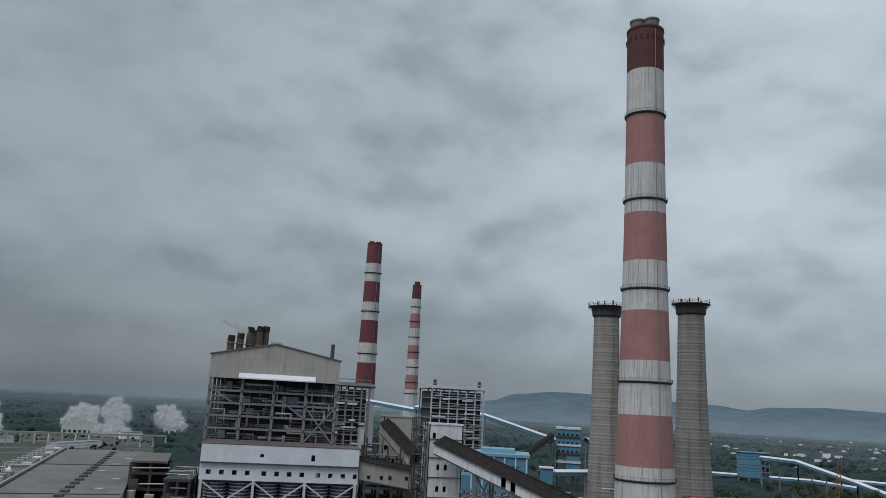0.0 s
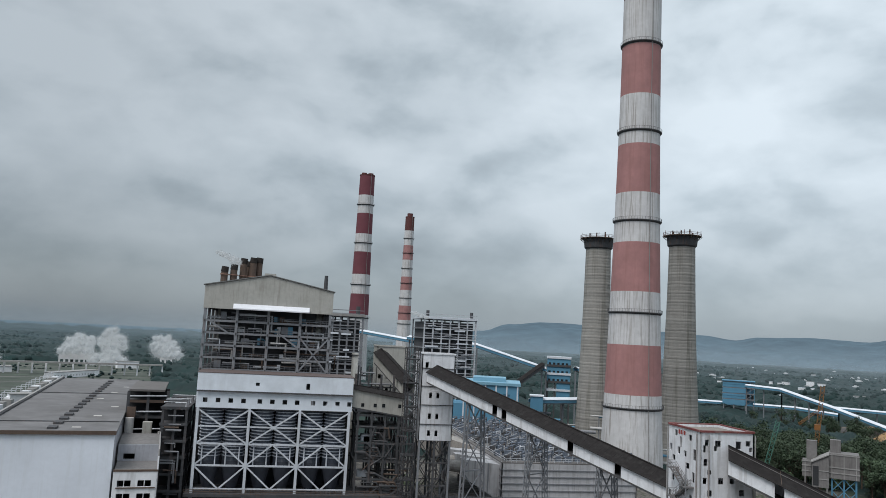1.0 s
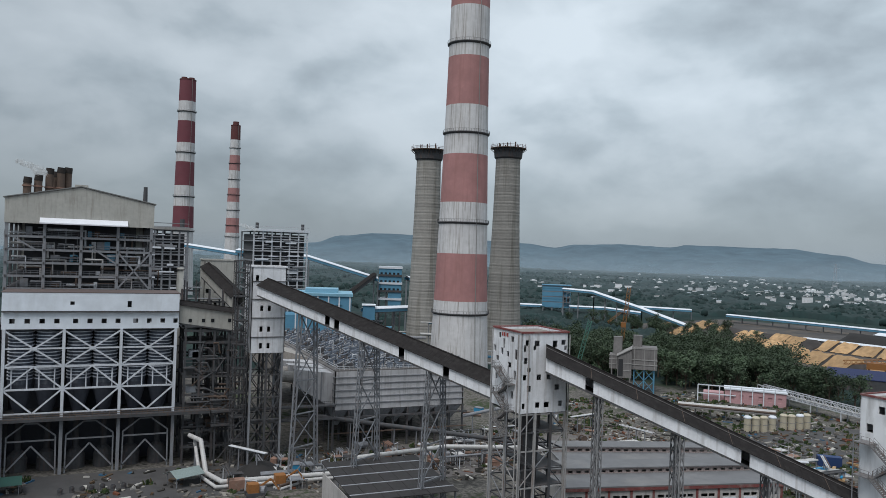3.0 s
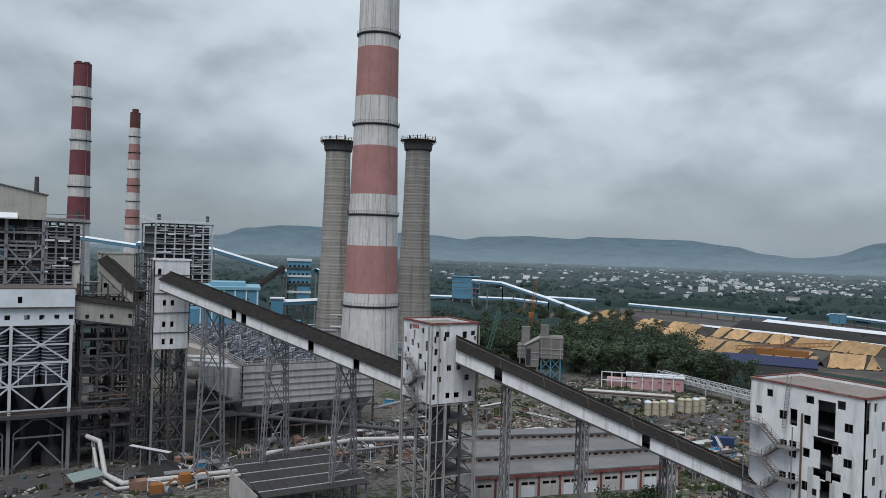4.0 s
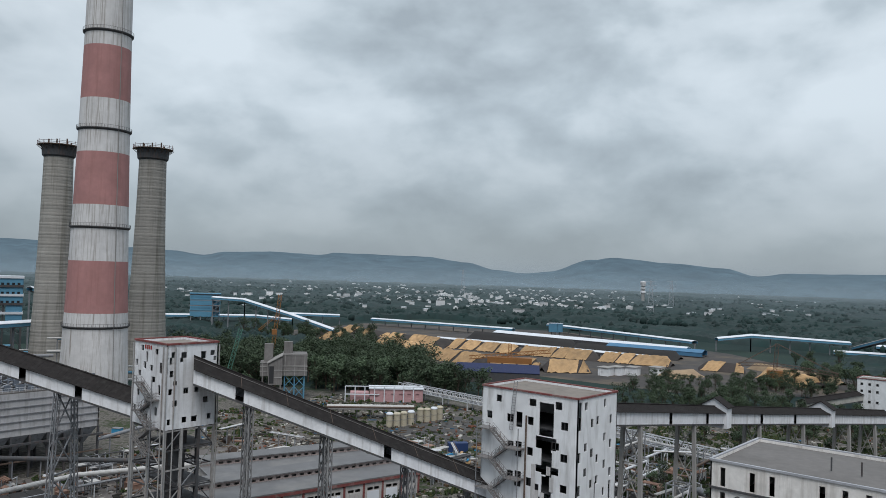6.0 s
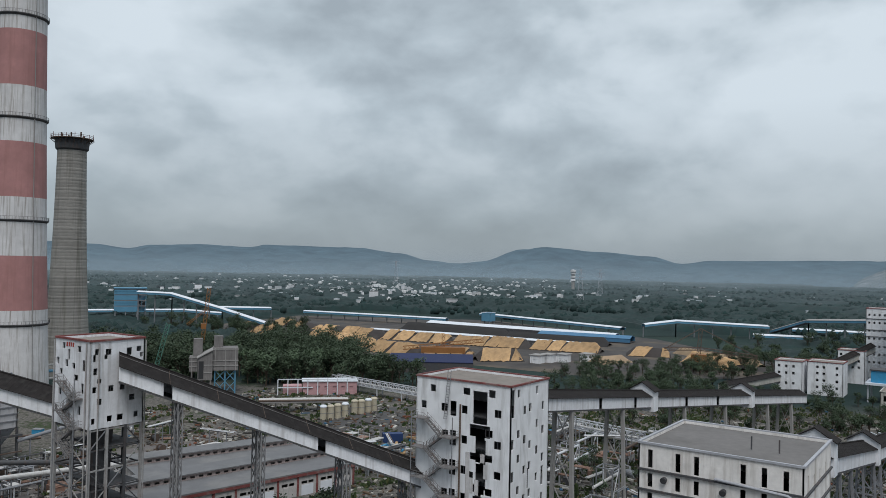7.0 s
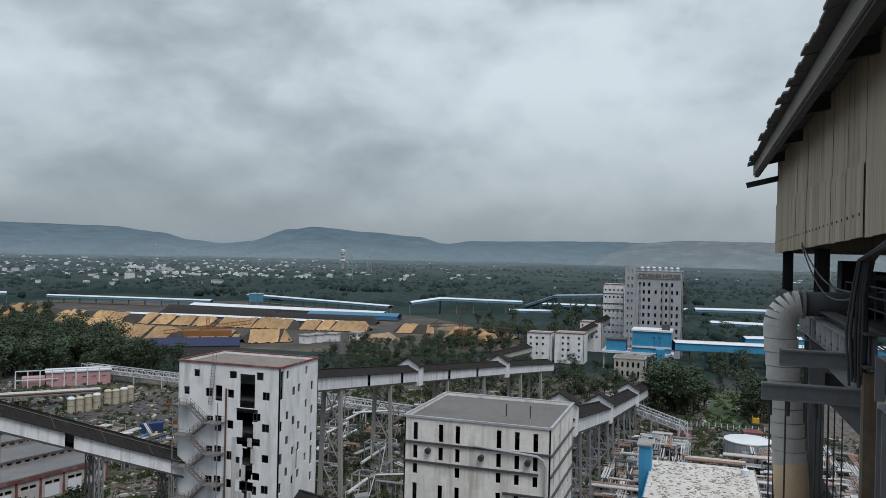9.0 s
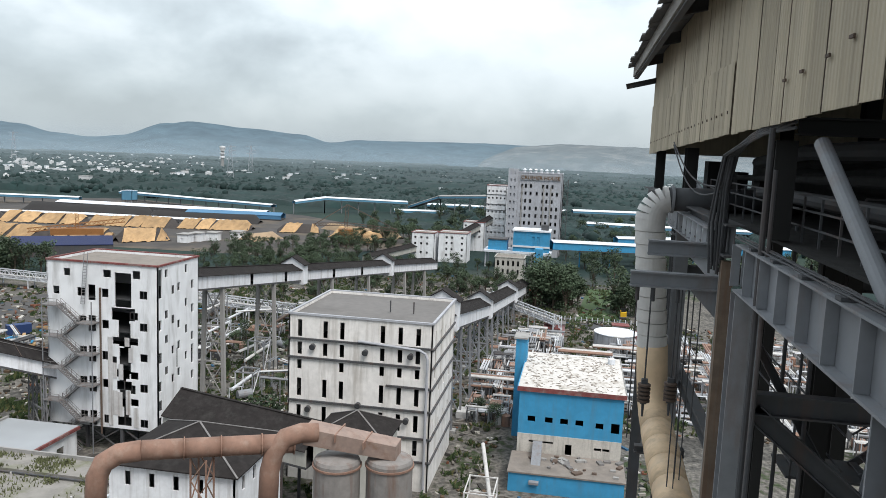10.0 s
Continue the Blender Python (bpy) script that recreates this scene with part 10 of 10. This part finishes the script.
gallery("conveyor_gallery", (402, 66, 6), (440, 50, 15), 4.5, 3.0, 1.3, "pale conveyor gallery climbing to white block", wall_m=cream_sheet, panel=6)
gallery("conveyor_gallery", (332, 92, 4), (380, 78, 5), 4.5, 2.6, 1.2, "low pale conveyor gallery", wall_m=cream_sheet, panel=6)
bw = thing("blue_drive_house", (372, 21, 0), "bright blue drive house with white base band", "industrial building")
part("wall", B().wall((369, 30, 8.4), 0, -1, 17.3, 9.8, 0.3, [(9.0, 10.2, 0.6, 7.5), (11.4, 12.6, 0.6, 7.5)]), blue_sheet, bw)
part("body", B().box(369.3, 382, 12.7, 30, 8.4, 18.1), blue_sheet, bw)
part("band", B().box(368.6, 368.98, 12.4, 30.3, 10.6, 11.4), white_far, bw)
part("base", B().box(368.4, 383, 11.5, 44, 7.4, 8.4), white_far, bw)
part("roof", B().box(368.4, 382.6, 12.2, 30.5, 18.2, 18.9), white_far, bw)
part("roof_box", B().box(372, 377, 13.5, 17, 18.9, 21.4), steel_dark, bw)
for y in (13, 21, 29, 38, 43):
    for x in (370, 381):
        part("leg", B().bar((x, y, 0), (x, y, 7.4), 0.7), grey_wall, bw)
part("low_blue_cabin", B().box(370, 378, 33, 42, 8.4, 13.4), blue_sheet, bw)
part("cabin_roof", B().box(369.6, 378.4, 32.6, 42.4, 13.4, 13.9), steel_dark, bw)
bg = gallery("blue_gallery", (380, 12.4, 9.4), (404, -40, 7.4), 6, 3.6, 0.9, "long bright blue gallery with white roof", wall_m=blue_sheet, roof_m=white_far, panel=8, rib=False)
gallery("blue_gallery", (404, -40, 7.4), (430, -110, 7.4), 6, 3.6, 0.9, "long bright blue gallery with white roof", wall_m=blue_sheet, roof_m=white_far, panel=8, rib=False)
for (x, y) in ((386, -2), (393, -17), (400, -32), (412, -60)):
    part("post", B().bar((x, y, 0), (x, y, 8), 0.6), blue_sheet, bg)
gallery("blue_gallery", (410, -20, 11), (425, -60, 11), 6, 2.6, 0.8, "short white-roofed blue gallery behind", wall_m=blue_sheet, roof_m=white_far, panel=8, rib=False)
wh = clad_tower("pale_pump_house", 336, 348, 22, 35, 0, 9.5, cream_sheet, "pale pump house with tall slit windows", "building", west=[(1.6 + 2.2 * i, z, 0.9, 2.2) for i in range(5) for z in (7, 3.2)], floors=2, glaze=0)
part("blue_tank", B().box(345, 349, 14.5, 18, 0, 13), blue_sheet, wh)

# navy sheet roof and yellow stacker behind the transfer house
nv = thing("navy_shed", (312, 235, 0), "low shed with navy blue sheet roof", "shed", turn=-55)
part("roof", B().add([(-16, -5, 5.5), (26, -5, 5.5), (26, 5, 8.5), (-16, 5, 8.5), (-16, -5, 5.2), (26, -5, 5.2), (26, 5, 8.2), (-16, 5, 8.2)], [(0, 1, 2, 3), (7, 6, 5, 4), (0, 4, 5, 1), (1, 5, 6, 2), (2, 6, 7, 3), (3, 7, 4, 0)]), mat("navy_roof", (0.012, 0.02, 0.075), 0.6, vary=0.2), nv, local=True)
part("wall", B().box(-16, 26, -4.8, 4.6, 0, 5.2), steel_dark, nv, local=True)
sk = thing("stacker", (345, 245, 0), "orange stacker machine on rails in coal yard", "machine", turn=-55)
part("base", B().box(-12, 12, -3, 3, 6, 9), orange_paint, sk, local=True)
for xx in (-11, -4, 4, 11):
    part("leg", B().bar((xx, 0, 0), (xx, 0, 6), 0.9), orange_paint, sk, local=True)
part("boom", lattice(B(), (-22, 0, 8), (22, 0, 13), 1.8), orange_paint, sk, local=True)
part("mast", lattice(B(), (0, 0, 9), (0, 0, 16), 1.6), orange_paint, sk, local=True)
x, y = 425, 131
s2 = thing("stacker", (x, y, 0), "brown stacker reclaimer with long boom", "machine", turn=-72)
part("body", B().box(-4, 4, -3, 3, 0, 8), orange_paint, s2, local=True)
part("mast", lattice(B(), (0, 0, 8), (1, 0, 22), 1.8), steel_brown, s2, local=True)
part("boom", lattice(B(), (0, 0, 11), (30, 0, 8), 1.6), steel_brown, s2, local=True)
part("counter_boom", lattice(B(), (0, 0, 11), (-18, 0, 10), 1.6), steel_brown, s2, local=True)
for q in ((30, 0, 8), (-18, 0, 10)):
    part("stay", B().bar((1, 0, 22), q, 0.4), steel_brown, s2, local=True)

# ---- town, pylons ----
HM = []
for i, (w, d_, h) in enumerate(((12, 9, 6), (16, 10, 8), (10, 8, 4.5), (22, 12, 10), (9, 9, 9))):
    body = B().wall((-w / 2, -d_ / 2, 0), 1, 0, w, h, 0.3, [(1 + 3.2 * k, 2.4 + 3.2 * k, zz, zz + 1.4) for k in range(int(w / 3.2)) for zz in ([1.5] if h < 6 else [1.5, 4.8])])
    body.box(-w / 2, w / 2, -d_ / 2 + 0.35, d_ / 2, 0, h - 0.02)
    n0 = len(body.f)
    body.box(-w / 2 - 0.4, w / 2 + 0.4, -d_ / 2 - 0.4, d_ / 2 + 0.4, h, h + 0.5)
    me = mesh_of("house", body, house_white)
    me.materials.append((concrete, white_far, slab_roof)[i % 3])
    for q in me.polygons[n0:]:
        q.material_index = 1
    HM.append(me)
rt = random.Random(77)
made = 0
while made < 230:
    az = rt.choice((rt.gauss(50.5, 2.6), rt.gauss(56, 2.2), rt.gauss(47.5, 2.0), rt.uniform(30, 104), rt.gauss(38, 4), rt.gauss(67, 5)))
    d = rt.choice((rt.gauss(1330, 120), rt.gauss(1280, 90), rt.uniform(950, 2300)))
    if d < 900 or az < 26 or az > 104:
        continue
    x, y = polar(az, d)
    hs2 = new("house", rt.choice(HM))
    hs2.matrix_basis = pose(x, y, 0, 0, 0, -az + rt.uniform(-40, 40))
    k = rt.uniform(0.35, 0.62)
    hs2.scale = (k, k, k * rt.uniform(1.0, 1.7))
    tagged(hs2, "pale flat-roofed house of distant town among trees", "house", "town houses")
    made += 1
far_town = B()
for k in range(230):
    az = rt.choice((rt.gauss(50.5, 3.5), rt.gauss(58, 4), rt.gauss(42, 4), rt.uniform(28, 104)))
    x, y = polar(az, rt.choice((rt.gauss(1600, 200), rt.uniform(1250, 2500))))
    w, d_, h = rt.uniform(1.6, 5), rt.uniform(1.6, 4), rt.uniform(4, 7)
    far_town.box(x - w, x + w, y - d_, y + d_, 0, h)
    far_town.box(x - w * 0.5, x + w * 0.3, y - d_ * 0.5, y + d_ * 0.5, h, h + 1.2)
solid("distant_houses", far_town, mat("whitewashed_town", (0.78, 0.78, 0.77), 0.9, vary=0.3, grain=0.02), (0, 0, 0), "scattered white houses of distant town among trees", "houses", kind="stuff")
for az, d, h in ((51.0, 1700, 58), (64.6, 1250, 50), (66.0, 1400, 50), (98, 1000, 46)):
    x, y = polar(az, d)
    py = thing("pylon", (x, y, 0), "grey lattice pylon standing among trees", "pylon", "pylons", turn=-az)
    for sx_ in (-1, 1):
        for sy_ in (-1, 1):
            part("leg", B().bar((sx_ * 5, sy_ * 5, 0), (sx_ * 0.8, sy_ * 0.8, h), 0.4), grey_wall, py, local=True)
    for k in range(6):
        z0, z1 = h * k / 6, h * (k + 1) / 6
        w0, w1 = 5 - 4.2 * k / 6, 5 - 4.2 * (k + 1) / 6
        part("brace", B().bar((-w0, -w0, z0), (w1, -w1, z1), 0.22), grey_wall, py, local=True)
        part("brace", B().bar((w0, -w0, z0), (-w1, -w1, z1), 0.22), grey_wall, py, local=True)
    for z in (h * 0.72, h * 0.84, h * 0.96):
        part("arm", B().bar((-8, 0, z), (8, 0, z), 0.4), grey_wall, py, local=True)
x, y = polar(64.05, 1650)
wt = thing("water_tower", (x, y, 0), "pale water tower rising over distant woods", "water tower", turn=-64)
part("shaft", B().tube((0, 0, 0), (0, 0, 40), 3.6, 3.4, 16), concrete, wt, local=True)
for z in (22, 29, 36):
    part("gallery_ring", B().lathe(0, 0, [(3.4, z), (5.2, z + 0.5), (5.2, z + 3.6), (3.4, z + 4)], 20), house_white, wt, local=True)
part("bowl", B().lathe(0, 0, [(3.4, 39), (6.0, 41), (6.0, 45), (0.01, 46.5)], 20), house_white, wt, local=True)

# ---- cooling towers and steam on the left ----
for az, d, w in ((-13.5, 950, 34), (-18.9, 955, 30), (-7.8, 1010, 14)):
    x, y = polar(az, d)
    ct_ = thing("cooling_cell_block", (x, y, 0), "long white block of cooling cells", "cooling tower", "cooling cells", turn=-az)
    part("body", B().wall((-w / 2, 0, 0), 1, 0, w, 13, 0.5, [(2 + 5 * i, 5 + 5 * i, 1, 5) for i in range(int(w / 5))]), house_white, ct_, local=True)
    part("body", B().box(-w / 2, w / 2, 0.5, 14, 5.5, 12.9), house_white, ct_, local=True)
    for i in range(int(w / 8)):
        part("fan_stack", B().lathe(-w / 2 + 5 + 8 * i, 7, [(3.4, 13), (3.0, 15), (3.3, 16.5), (2.9, 16.5), (2.9, 13)], 16), concrete, ct_, local=True)


def steam_material():
    m = bpy.data.materials.new("drifting_steam")
    m.use_nodes = True
    n, l = m.node_tree.nodes, m.node_tree.links
    n.clear()
    df, tl_, mx2, out = n.new("ShaderNodeBsdfDiffuse"), n.new("ShaderNodeBsdfTranslucent"), n.new("ShaderNodeMixShader"), n.new("ShaderNodeOutputMaterial")
    df.inputs[0].default_value = tl_.inputs[0].default_value = (0.60, 0.62, 0.635, 1)
    mx2.inputs[0].default_value = 0.5
    l.new(df.outputs[0], mx2.inputs[1]), l.new(tl_.outputs[0], mx2.inputs[2]), l.new(mx2.outputs[0], out.inputs["Surface"])
    return m


steam_drops = steam_material()


def plume(x, y, z, w, h, lean, n, seed, label, fleck, puffs=60):
    """Steam as billows, each a lumpy core wrapped in a fringe of fine flecks; w: half width; lean: drift sideways for each metre of rise."""
    r_ = random.Random(seed)
    b = B()
    vs, fs = ico_dirs(2)
    heaps = []
    for i in range(puffs):
        k = (i + 0.5) / puffs
        rr = w * r_.uniform(0.17, 0.36) * (1.15 - 0.45 * k)
        side = max(-0.75, min(0.75, r_.gauss(0, 0.45))) * w * (1 - 0.35 * k)
        c = Vector((x + lean * k * h + side, y + r_.uniform(-0.4, 0.4) * w, z + h * k * r_.uniform(0.75, 1.0)))
        heaps.append((c, rr))
        b.add([c + v * rr * (0.56 + 0.4 * noise.noise((v.x * 1.6 + i, v.y * 1.6, v.z * 1.6)) + 0.22 * noise.noise((v.x * 4 + i, v.y * 4, v.z * 4))) for v in vs], fs)
    for i in range(n):
        c0, rr = heaps[int(puffs * r_.random())]
        u = Vector((r_.gauss(0, 1), r_.gauss(0, 1), r_.gauss(0, 1))).normalized()
        c = c0 + u * rr * (0.42 + abs(r_.gauss(0, 0.42)))
        a = Vector((r_.gauss(0, 1), r_.gauss(0, 1), r_.gauss(0, 1))).normalized() * fleck * r_.uniform(0.5, 1.2)
        t = a.orthogonal()
        b.add([c - a, c + t, c + a * 0.6], [(0, 1, 2)])
    ob = solid("steam_plume", b, steam_drops, (x, y, z), label, "steam", "steam plumes", kind="stuff", smooth=True)
    ob.visible_shadow = False


for az, d, z, w, h, lean, n in ((-11.35, 935, 2, 21, 42, -0.05, 110000), (-13.5, 945, 14, 19, 19, 0.25, 80000), (-7.6, 1000, 10, 22, 24, -0.4, 80000), (-18.9, 940, 4, 20, 32, -0.1, 70000)):
    x, y = polar(az, d)
    plume(x, y, z, w, h, lean, n, int(d + az * 10), "white steam drifting up from cooling cells", 0.30)
plume(75.5, 411, 62.6, 2.3, 3.6, -2.4, 30000, 3, "thin white steam blowing from boiler roof", 0.14, 30)
plume(-13.2, 222, 71.4, 2.1, 3.2, -1.7, 44000, 5, "thin white steam over silencer pipes", 0.075, 40)
pw = thing("elevated_pipeway", (-200, 760, 0), "long pale pipeway on posts across green field", "pipe rack")
for i in range(16):
    x, y = polar(-20 + i * 0.8, 790)
    part("post", B().bar((x, y, 0), (x, y, 10), 1.2), house_white, pw)
a, b = polar(-20.5, 790), polar(-8, 790)
part("deck", B().bar((*a, 10.5), (*b, 10.5), 4, 1.4), concrete, pw)
fq = [polar(-26, 340), polar(-26, 965), polar(-19, 965), polar(-12, 965), polar(-8.6, 965), polar(-8.6, 340)]
solid("pavement_field", B().add([(x, y, 0.05) for x, y in fq[::-1]], [tuple(range(6))]), mat("rough_grass_field", (0.060, 0.074, 0.056), 0.95, vary=0.6, grain=0.06, big=0.012, stain=(0.15, 0.145, 0.13), stain_amt=0.8, stain_scale=(0.016, 0.05, 0.03)), (-150, 600, 0.05), "rough green field crossed by pale paths", "ground", kind="structure")
fs_ = B()
rq = random.Random(31)
for k in range(420):
    az, d = rq.uniform(-21, -8.8), rq.uniform(470, 960)
    x, y = polar(az, d)
    if noise.noise((x * 0.02, y * 0.008, 2)) > -0.05:
        clump(fs_, x, y, rq.uniform(0.8, 2.6), rq.uniform(0.8, 3.0), k * 1.3)
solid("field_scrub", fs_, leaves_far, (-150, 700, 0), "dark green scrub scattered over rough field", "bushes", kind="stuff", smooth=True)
pale_track = mat("pale_dirt_track", (0.21, 0.20, 0.18), 0.95, vary=0.3, grain=0.2)
for d0, d1, w in ((690, 700, 5), (745, 735, 4), (835, 830, 5), (610, 622, 4), (905, 890, 4)):
    a, b, c = Vector((*polar(-22, d0), 0)), Vector((*polar(-15.5, (d0 + d1) / 2 + 5), 0)), Vector((*polar(-9.2, d1), 0))
    tb = B()
    for p, q in ((a, b), (b, c)):
        tb.add([(p.x, p.y - w / 2, 0.1), (q.x, q.y - w / 2, 0.1), (q.x, q.y + w / 2, 0.1), (p.x, p.y + w / 2, 0.1)], [(0, 1, 2, 3)])
    solid("road_track", tb, pale_track, (b.x, b.y, 0.1), "pale dirt track across rough field", "track", kind="structure")
for k in range(16):
    x, y = -140 - 1.7 * k + rnd.uniform(-1, 1), 452 + 14 * k
    tf = thing("switch_bay", (x - 6, y, 0), "pale transformer bay beside turbine hall", "transformer", "transformer bays")
    part("tank", B().box(x - 9, x - 4, y, y + 5, 0, 5), house_white if k % 3 == 0 else concrete, tf)
    part("gantry", B().bar((x - 9, y, 0), (x - 9, y, 9), 0.4), steel_pale, tf)
    part("gantry", B().bar((x - 9, y, 9), (x - 3, y, 9), 0.4), steel_pale, tf)
for az, d, w, h, turn_ in ((-16.4, 515, 12, 7, 28), (-13.3, 755, 62, 5, 68), (-10.2, 900, 22, 7, 22), (-17.9, 800, 22, 5, 30)):
    x, y = polar(az, d)
    lb = thing("low_white_block", (x, y, 0), "long low white service block", "building", "service blocks", turn=turn_)
    part("wall", B().wall((-w / 2, 0, 0), 1, 0, w, h, 0.3, [(1.5 + 4 * i, 3.5 + 4 * i, 1.2, 2.8) for i in range(int(w / 4) - 1)]), house_white, lb, local=True)
    part("body", B().box(-w / 2, w / 2, 0.3, 9, 0, h - 0.02), house_white, lb, local=True)
    part("roof", B().box(-w / 2 - 0.5, w / 2 + 0.5, -0.5, 9.5, h, h + 0.4), concrete, lb, local=True)

# ---- trees ----


def tree_meshes(seed, h, spread):
    r = random.Random(seed)
    tb = B()
    tb.tube((0, 0, 0), (r.uniform(-0.3, 0.3), r.uniform(-0.3, 0.3), h * 0.5), 0.32, 0.2, 8)
    tips = []
    for k in range(13):
        a, z0 = k * 2.4, h * r.uniform(0.12, 0.5)
        q = (math.cos(a) * spread * r.uniform(0.4, 0.8), math.sin(a) * spread * r.uniform(0.4, 0.8), max(h * 0.22, h * r.uniform(0.1, 0.95)) if k % 2 else h * r.uniform(0.6, 0.95))
        tb.tube((0, 0, z0), q, 0.12, 0.04, 5, False)
        tips.append(Vector(q))
    tips.append(Vector((0, 0, h * 0.93)))
    cb_ = B()
    for tip in tips:
        for k in range(58):
            v = Vector((r.gauss(0, 1), r.gauss(0, 1), r.gauss(0, 0.75)))
            v = v.normalized() * (r.random() ** 0.45) * spread * 0.52
            c = tip + v
            s = r.uniform(0.22, 0.55)
            a = Vector((r.gauss(0, 1), r.gauss(0, 1), r.gauss(0, 0.6))).normalized()
            t = a.cross(Vector((r.gauss(0, 1), r.gauss(0, 1), 1.0))).normalized()
            cb_.add([c - a * s, c + t * s * 0.6, c + a * s, c - t * s * 0.6], [(0, 1, 2, 3)])
    return mesh_of("trunk", tb, bark), mesh_of("crown", cb_, leaves)


TREES = [tree_meshes(i, h, s) for i, (h, s) in enumerate(((11, 3.8), (13, 4.4), (9, 3.4), (12, 3.4), (7, 3.0), (14, 4.8)))]


REST = (B(), B())


def plant(x, y, k, scale, label, group, single=True):
    if not single:
        m = Matrix.Translation((x, y, 0)) @ Matrix.Rotation(x * 37 + y * 17, 4, "Z") @ Matrix.Scale(scale, 4)
        for b, me in zip(REST, TREES[k % 6]):
            o = len(b.v)
            b.v += [tuple(m @ v.co) for v in me.vertices]
            b.f += [tuple(i + o for i in q.vertices) for q in me.polygons]
        return
    t = new("tree")
    t.matrix_basis = pose(x, y, 0, 0, 0, (x * 37 + y * 17) % 360)
    t.scale = (scale, scale, scale)
    tagged(t, label, "tree", group)
    for nm, me in zip(("trunk", "crown"), TREES[k % 6]):
        o = new(nm, me)
        o.parent = t


rf = random.Random(5)
cnt = 0
while cnt < 400:
    x, y = rf.uniform(205, 345), rf.uniform(180, 470)
    az, d = math.degrees(math.atan2(x, y)), math.hypot(x, y)
    far_edge = 452 if az < 46 else 453 - (az - 46) * 15 if az < 48.3 else 421 - (az - 48.3) * 31 if az < 50.4 else 356
    if az < 29.5 or az > 53 or d < 338 or d > far_edge:
        continue
    if abs(x - 212) < 16 and abs(y - 264) < 18:
        continue
    plant(x, y, cnt, rf.uniform(0.8, 1.25), "leafy dark green tree in a dense wood", "wood behind plant", d < 372 and cnt % 3 < 2)
    cnt += 1
spots = [(rf.uniform(270, 300), rf.uniform(-3, 15)) for _ in range(22)] + [(rf.uniform(272, 284), rf.uniform(-24, -14)) for _ in range(9)] + [(rf.uniform(288, 318), rf.uniform(26, 48)) for _ in range(26)] + [(330, -8), (322, -30), (290, -30), (305, -28), (315, 2), (340, 8)]
spots += [(rf.uniform(240, 330), rf.uniform(52, 110)) for _ in range(46)]
spots += [(rf.uniform(300, 356), rf.uniform(100, 168)) for _ in range(60)] + [(rf.uniform(396, 425), rf.uniform(95, 150)) for _ in range(26)]
spots += [(rf.uniform(290, 350), rf.uniform(60, 150)) for _ in range(60)] + [(rf.uniform(400, 470), rf.uniform(70, 130)) for _ in range(40)]
spots += [(rf.uniform(335, 480), rf.uniform(-80, -5)) for _ in range(40)]
spots += [(rf.uniform(440, 640), rf.uniform(-60, 150)) for _ in range(70)]
spots += [(rf.uniform(146, 232), rf.uniform(38, 120)) for _ in range(60)]
spots += [(rf.uniform(352, 480), rf.uniform(-140, 8)) for _ in range(70)] + [(rf.uniform(318, 366), rf.uniform(10, 60)) for _ in range(24)]
spots += [(rf.uniform(340, 400), rf.uniform(118, 178)) for _ in range(46)] + [(rf.uniform(372, 425), rf.uniform(100, 140)) for _ in range(20)]
spots += [(rf.uniform(360, 384), rf.uniform(385, 450)) for _ in range(26)] + [(rf.uniform(340, 385), rf.uniform(440, 520)) for _ in range(30)] + [(rf.uniform(408, 424), rf.uniform(400, 470)) for _ in range(10)]
spots += [(104, 100), (99, 96), (108, 104), (112, 110), (100, 104), (94, 100), (150, 14), (156, 18), (122, 52), (128, 56)]
for i, (x, y) in enumerate(spots):
    if any((a0 - 6 < x < a1 + 6 and b0 - 6 < y < b1 + 6) for a0, a1, b0, b1 in ((369, 388, 53, 82), (416, 462, 5, 56), (365, 384, 10, 45), (330, 350, 12, 36), (426, 440, 50, 64))):
        continue
    small = 0.45 if 140 < x < 226 and y < 125 else 0.62 if 226 < x < 430 and 20 < y < 180 else 1.0
    plant(x, y, i, rf.uniform(0.6, 1.0) * small * (1.35 if i < 22 else 1.15 if i < 31 else 1.0), "green tree beside plant buildings" if small > 0.5 else "young green tree in rough ground", "plant trees" if small > 0.5 else "scrub trees", i < 20 or i % 6 == 0 or small < 0.5)

for b, m, nm in zip(REST, (bark, leaves), ("wood_trunks", "wood_foliage")):
    solid(nm, b, m, (280, 300, 0), "dense dark green foliage of wood" if m is leaves else "grey-brown trunks of wood", "trees", kind="stuff")


# unreadable painted signs, as bars
sign_red = mat("sign_red", (0.34, 0.05, 0.04), 0.8, vary=0.2)
for tower, x, y0, z, w in ((JT, 69.26, 126.9, 40.1, 0.45), (JT, 69.26, 126.2, 40.1, 0.45), (JT, 69.26, 125.5, 40.1, 0.25), (JT, 69.26, 125.0, 40.1, 0.45)):
    part("sign_bar", B().box(x - 0.03, x, y0 - w, y0, z - 0.35, z + 0.35), sign_red, tower, "red painted sign bar")
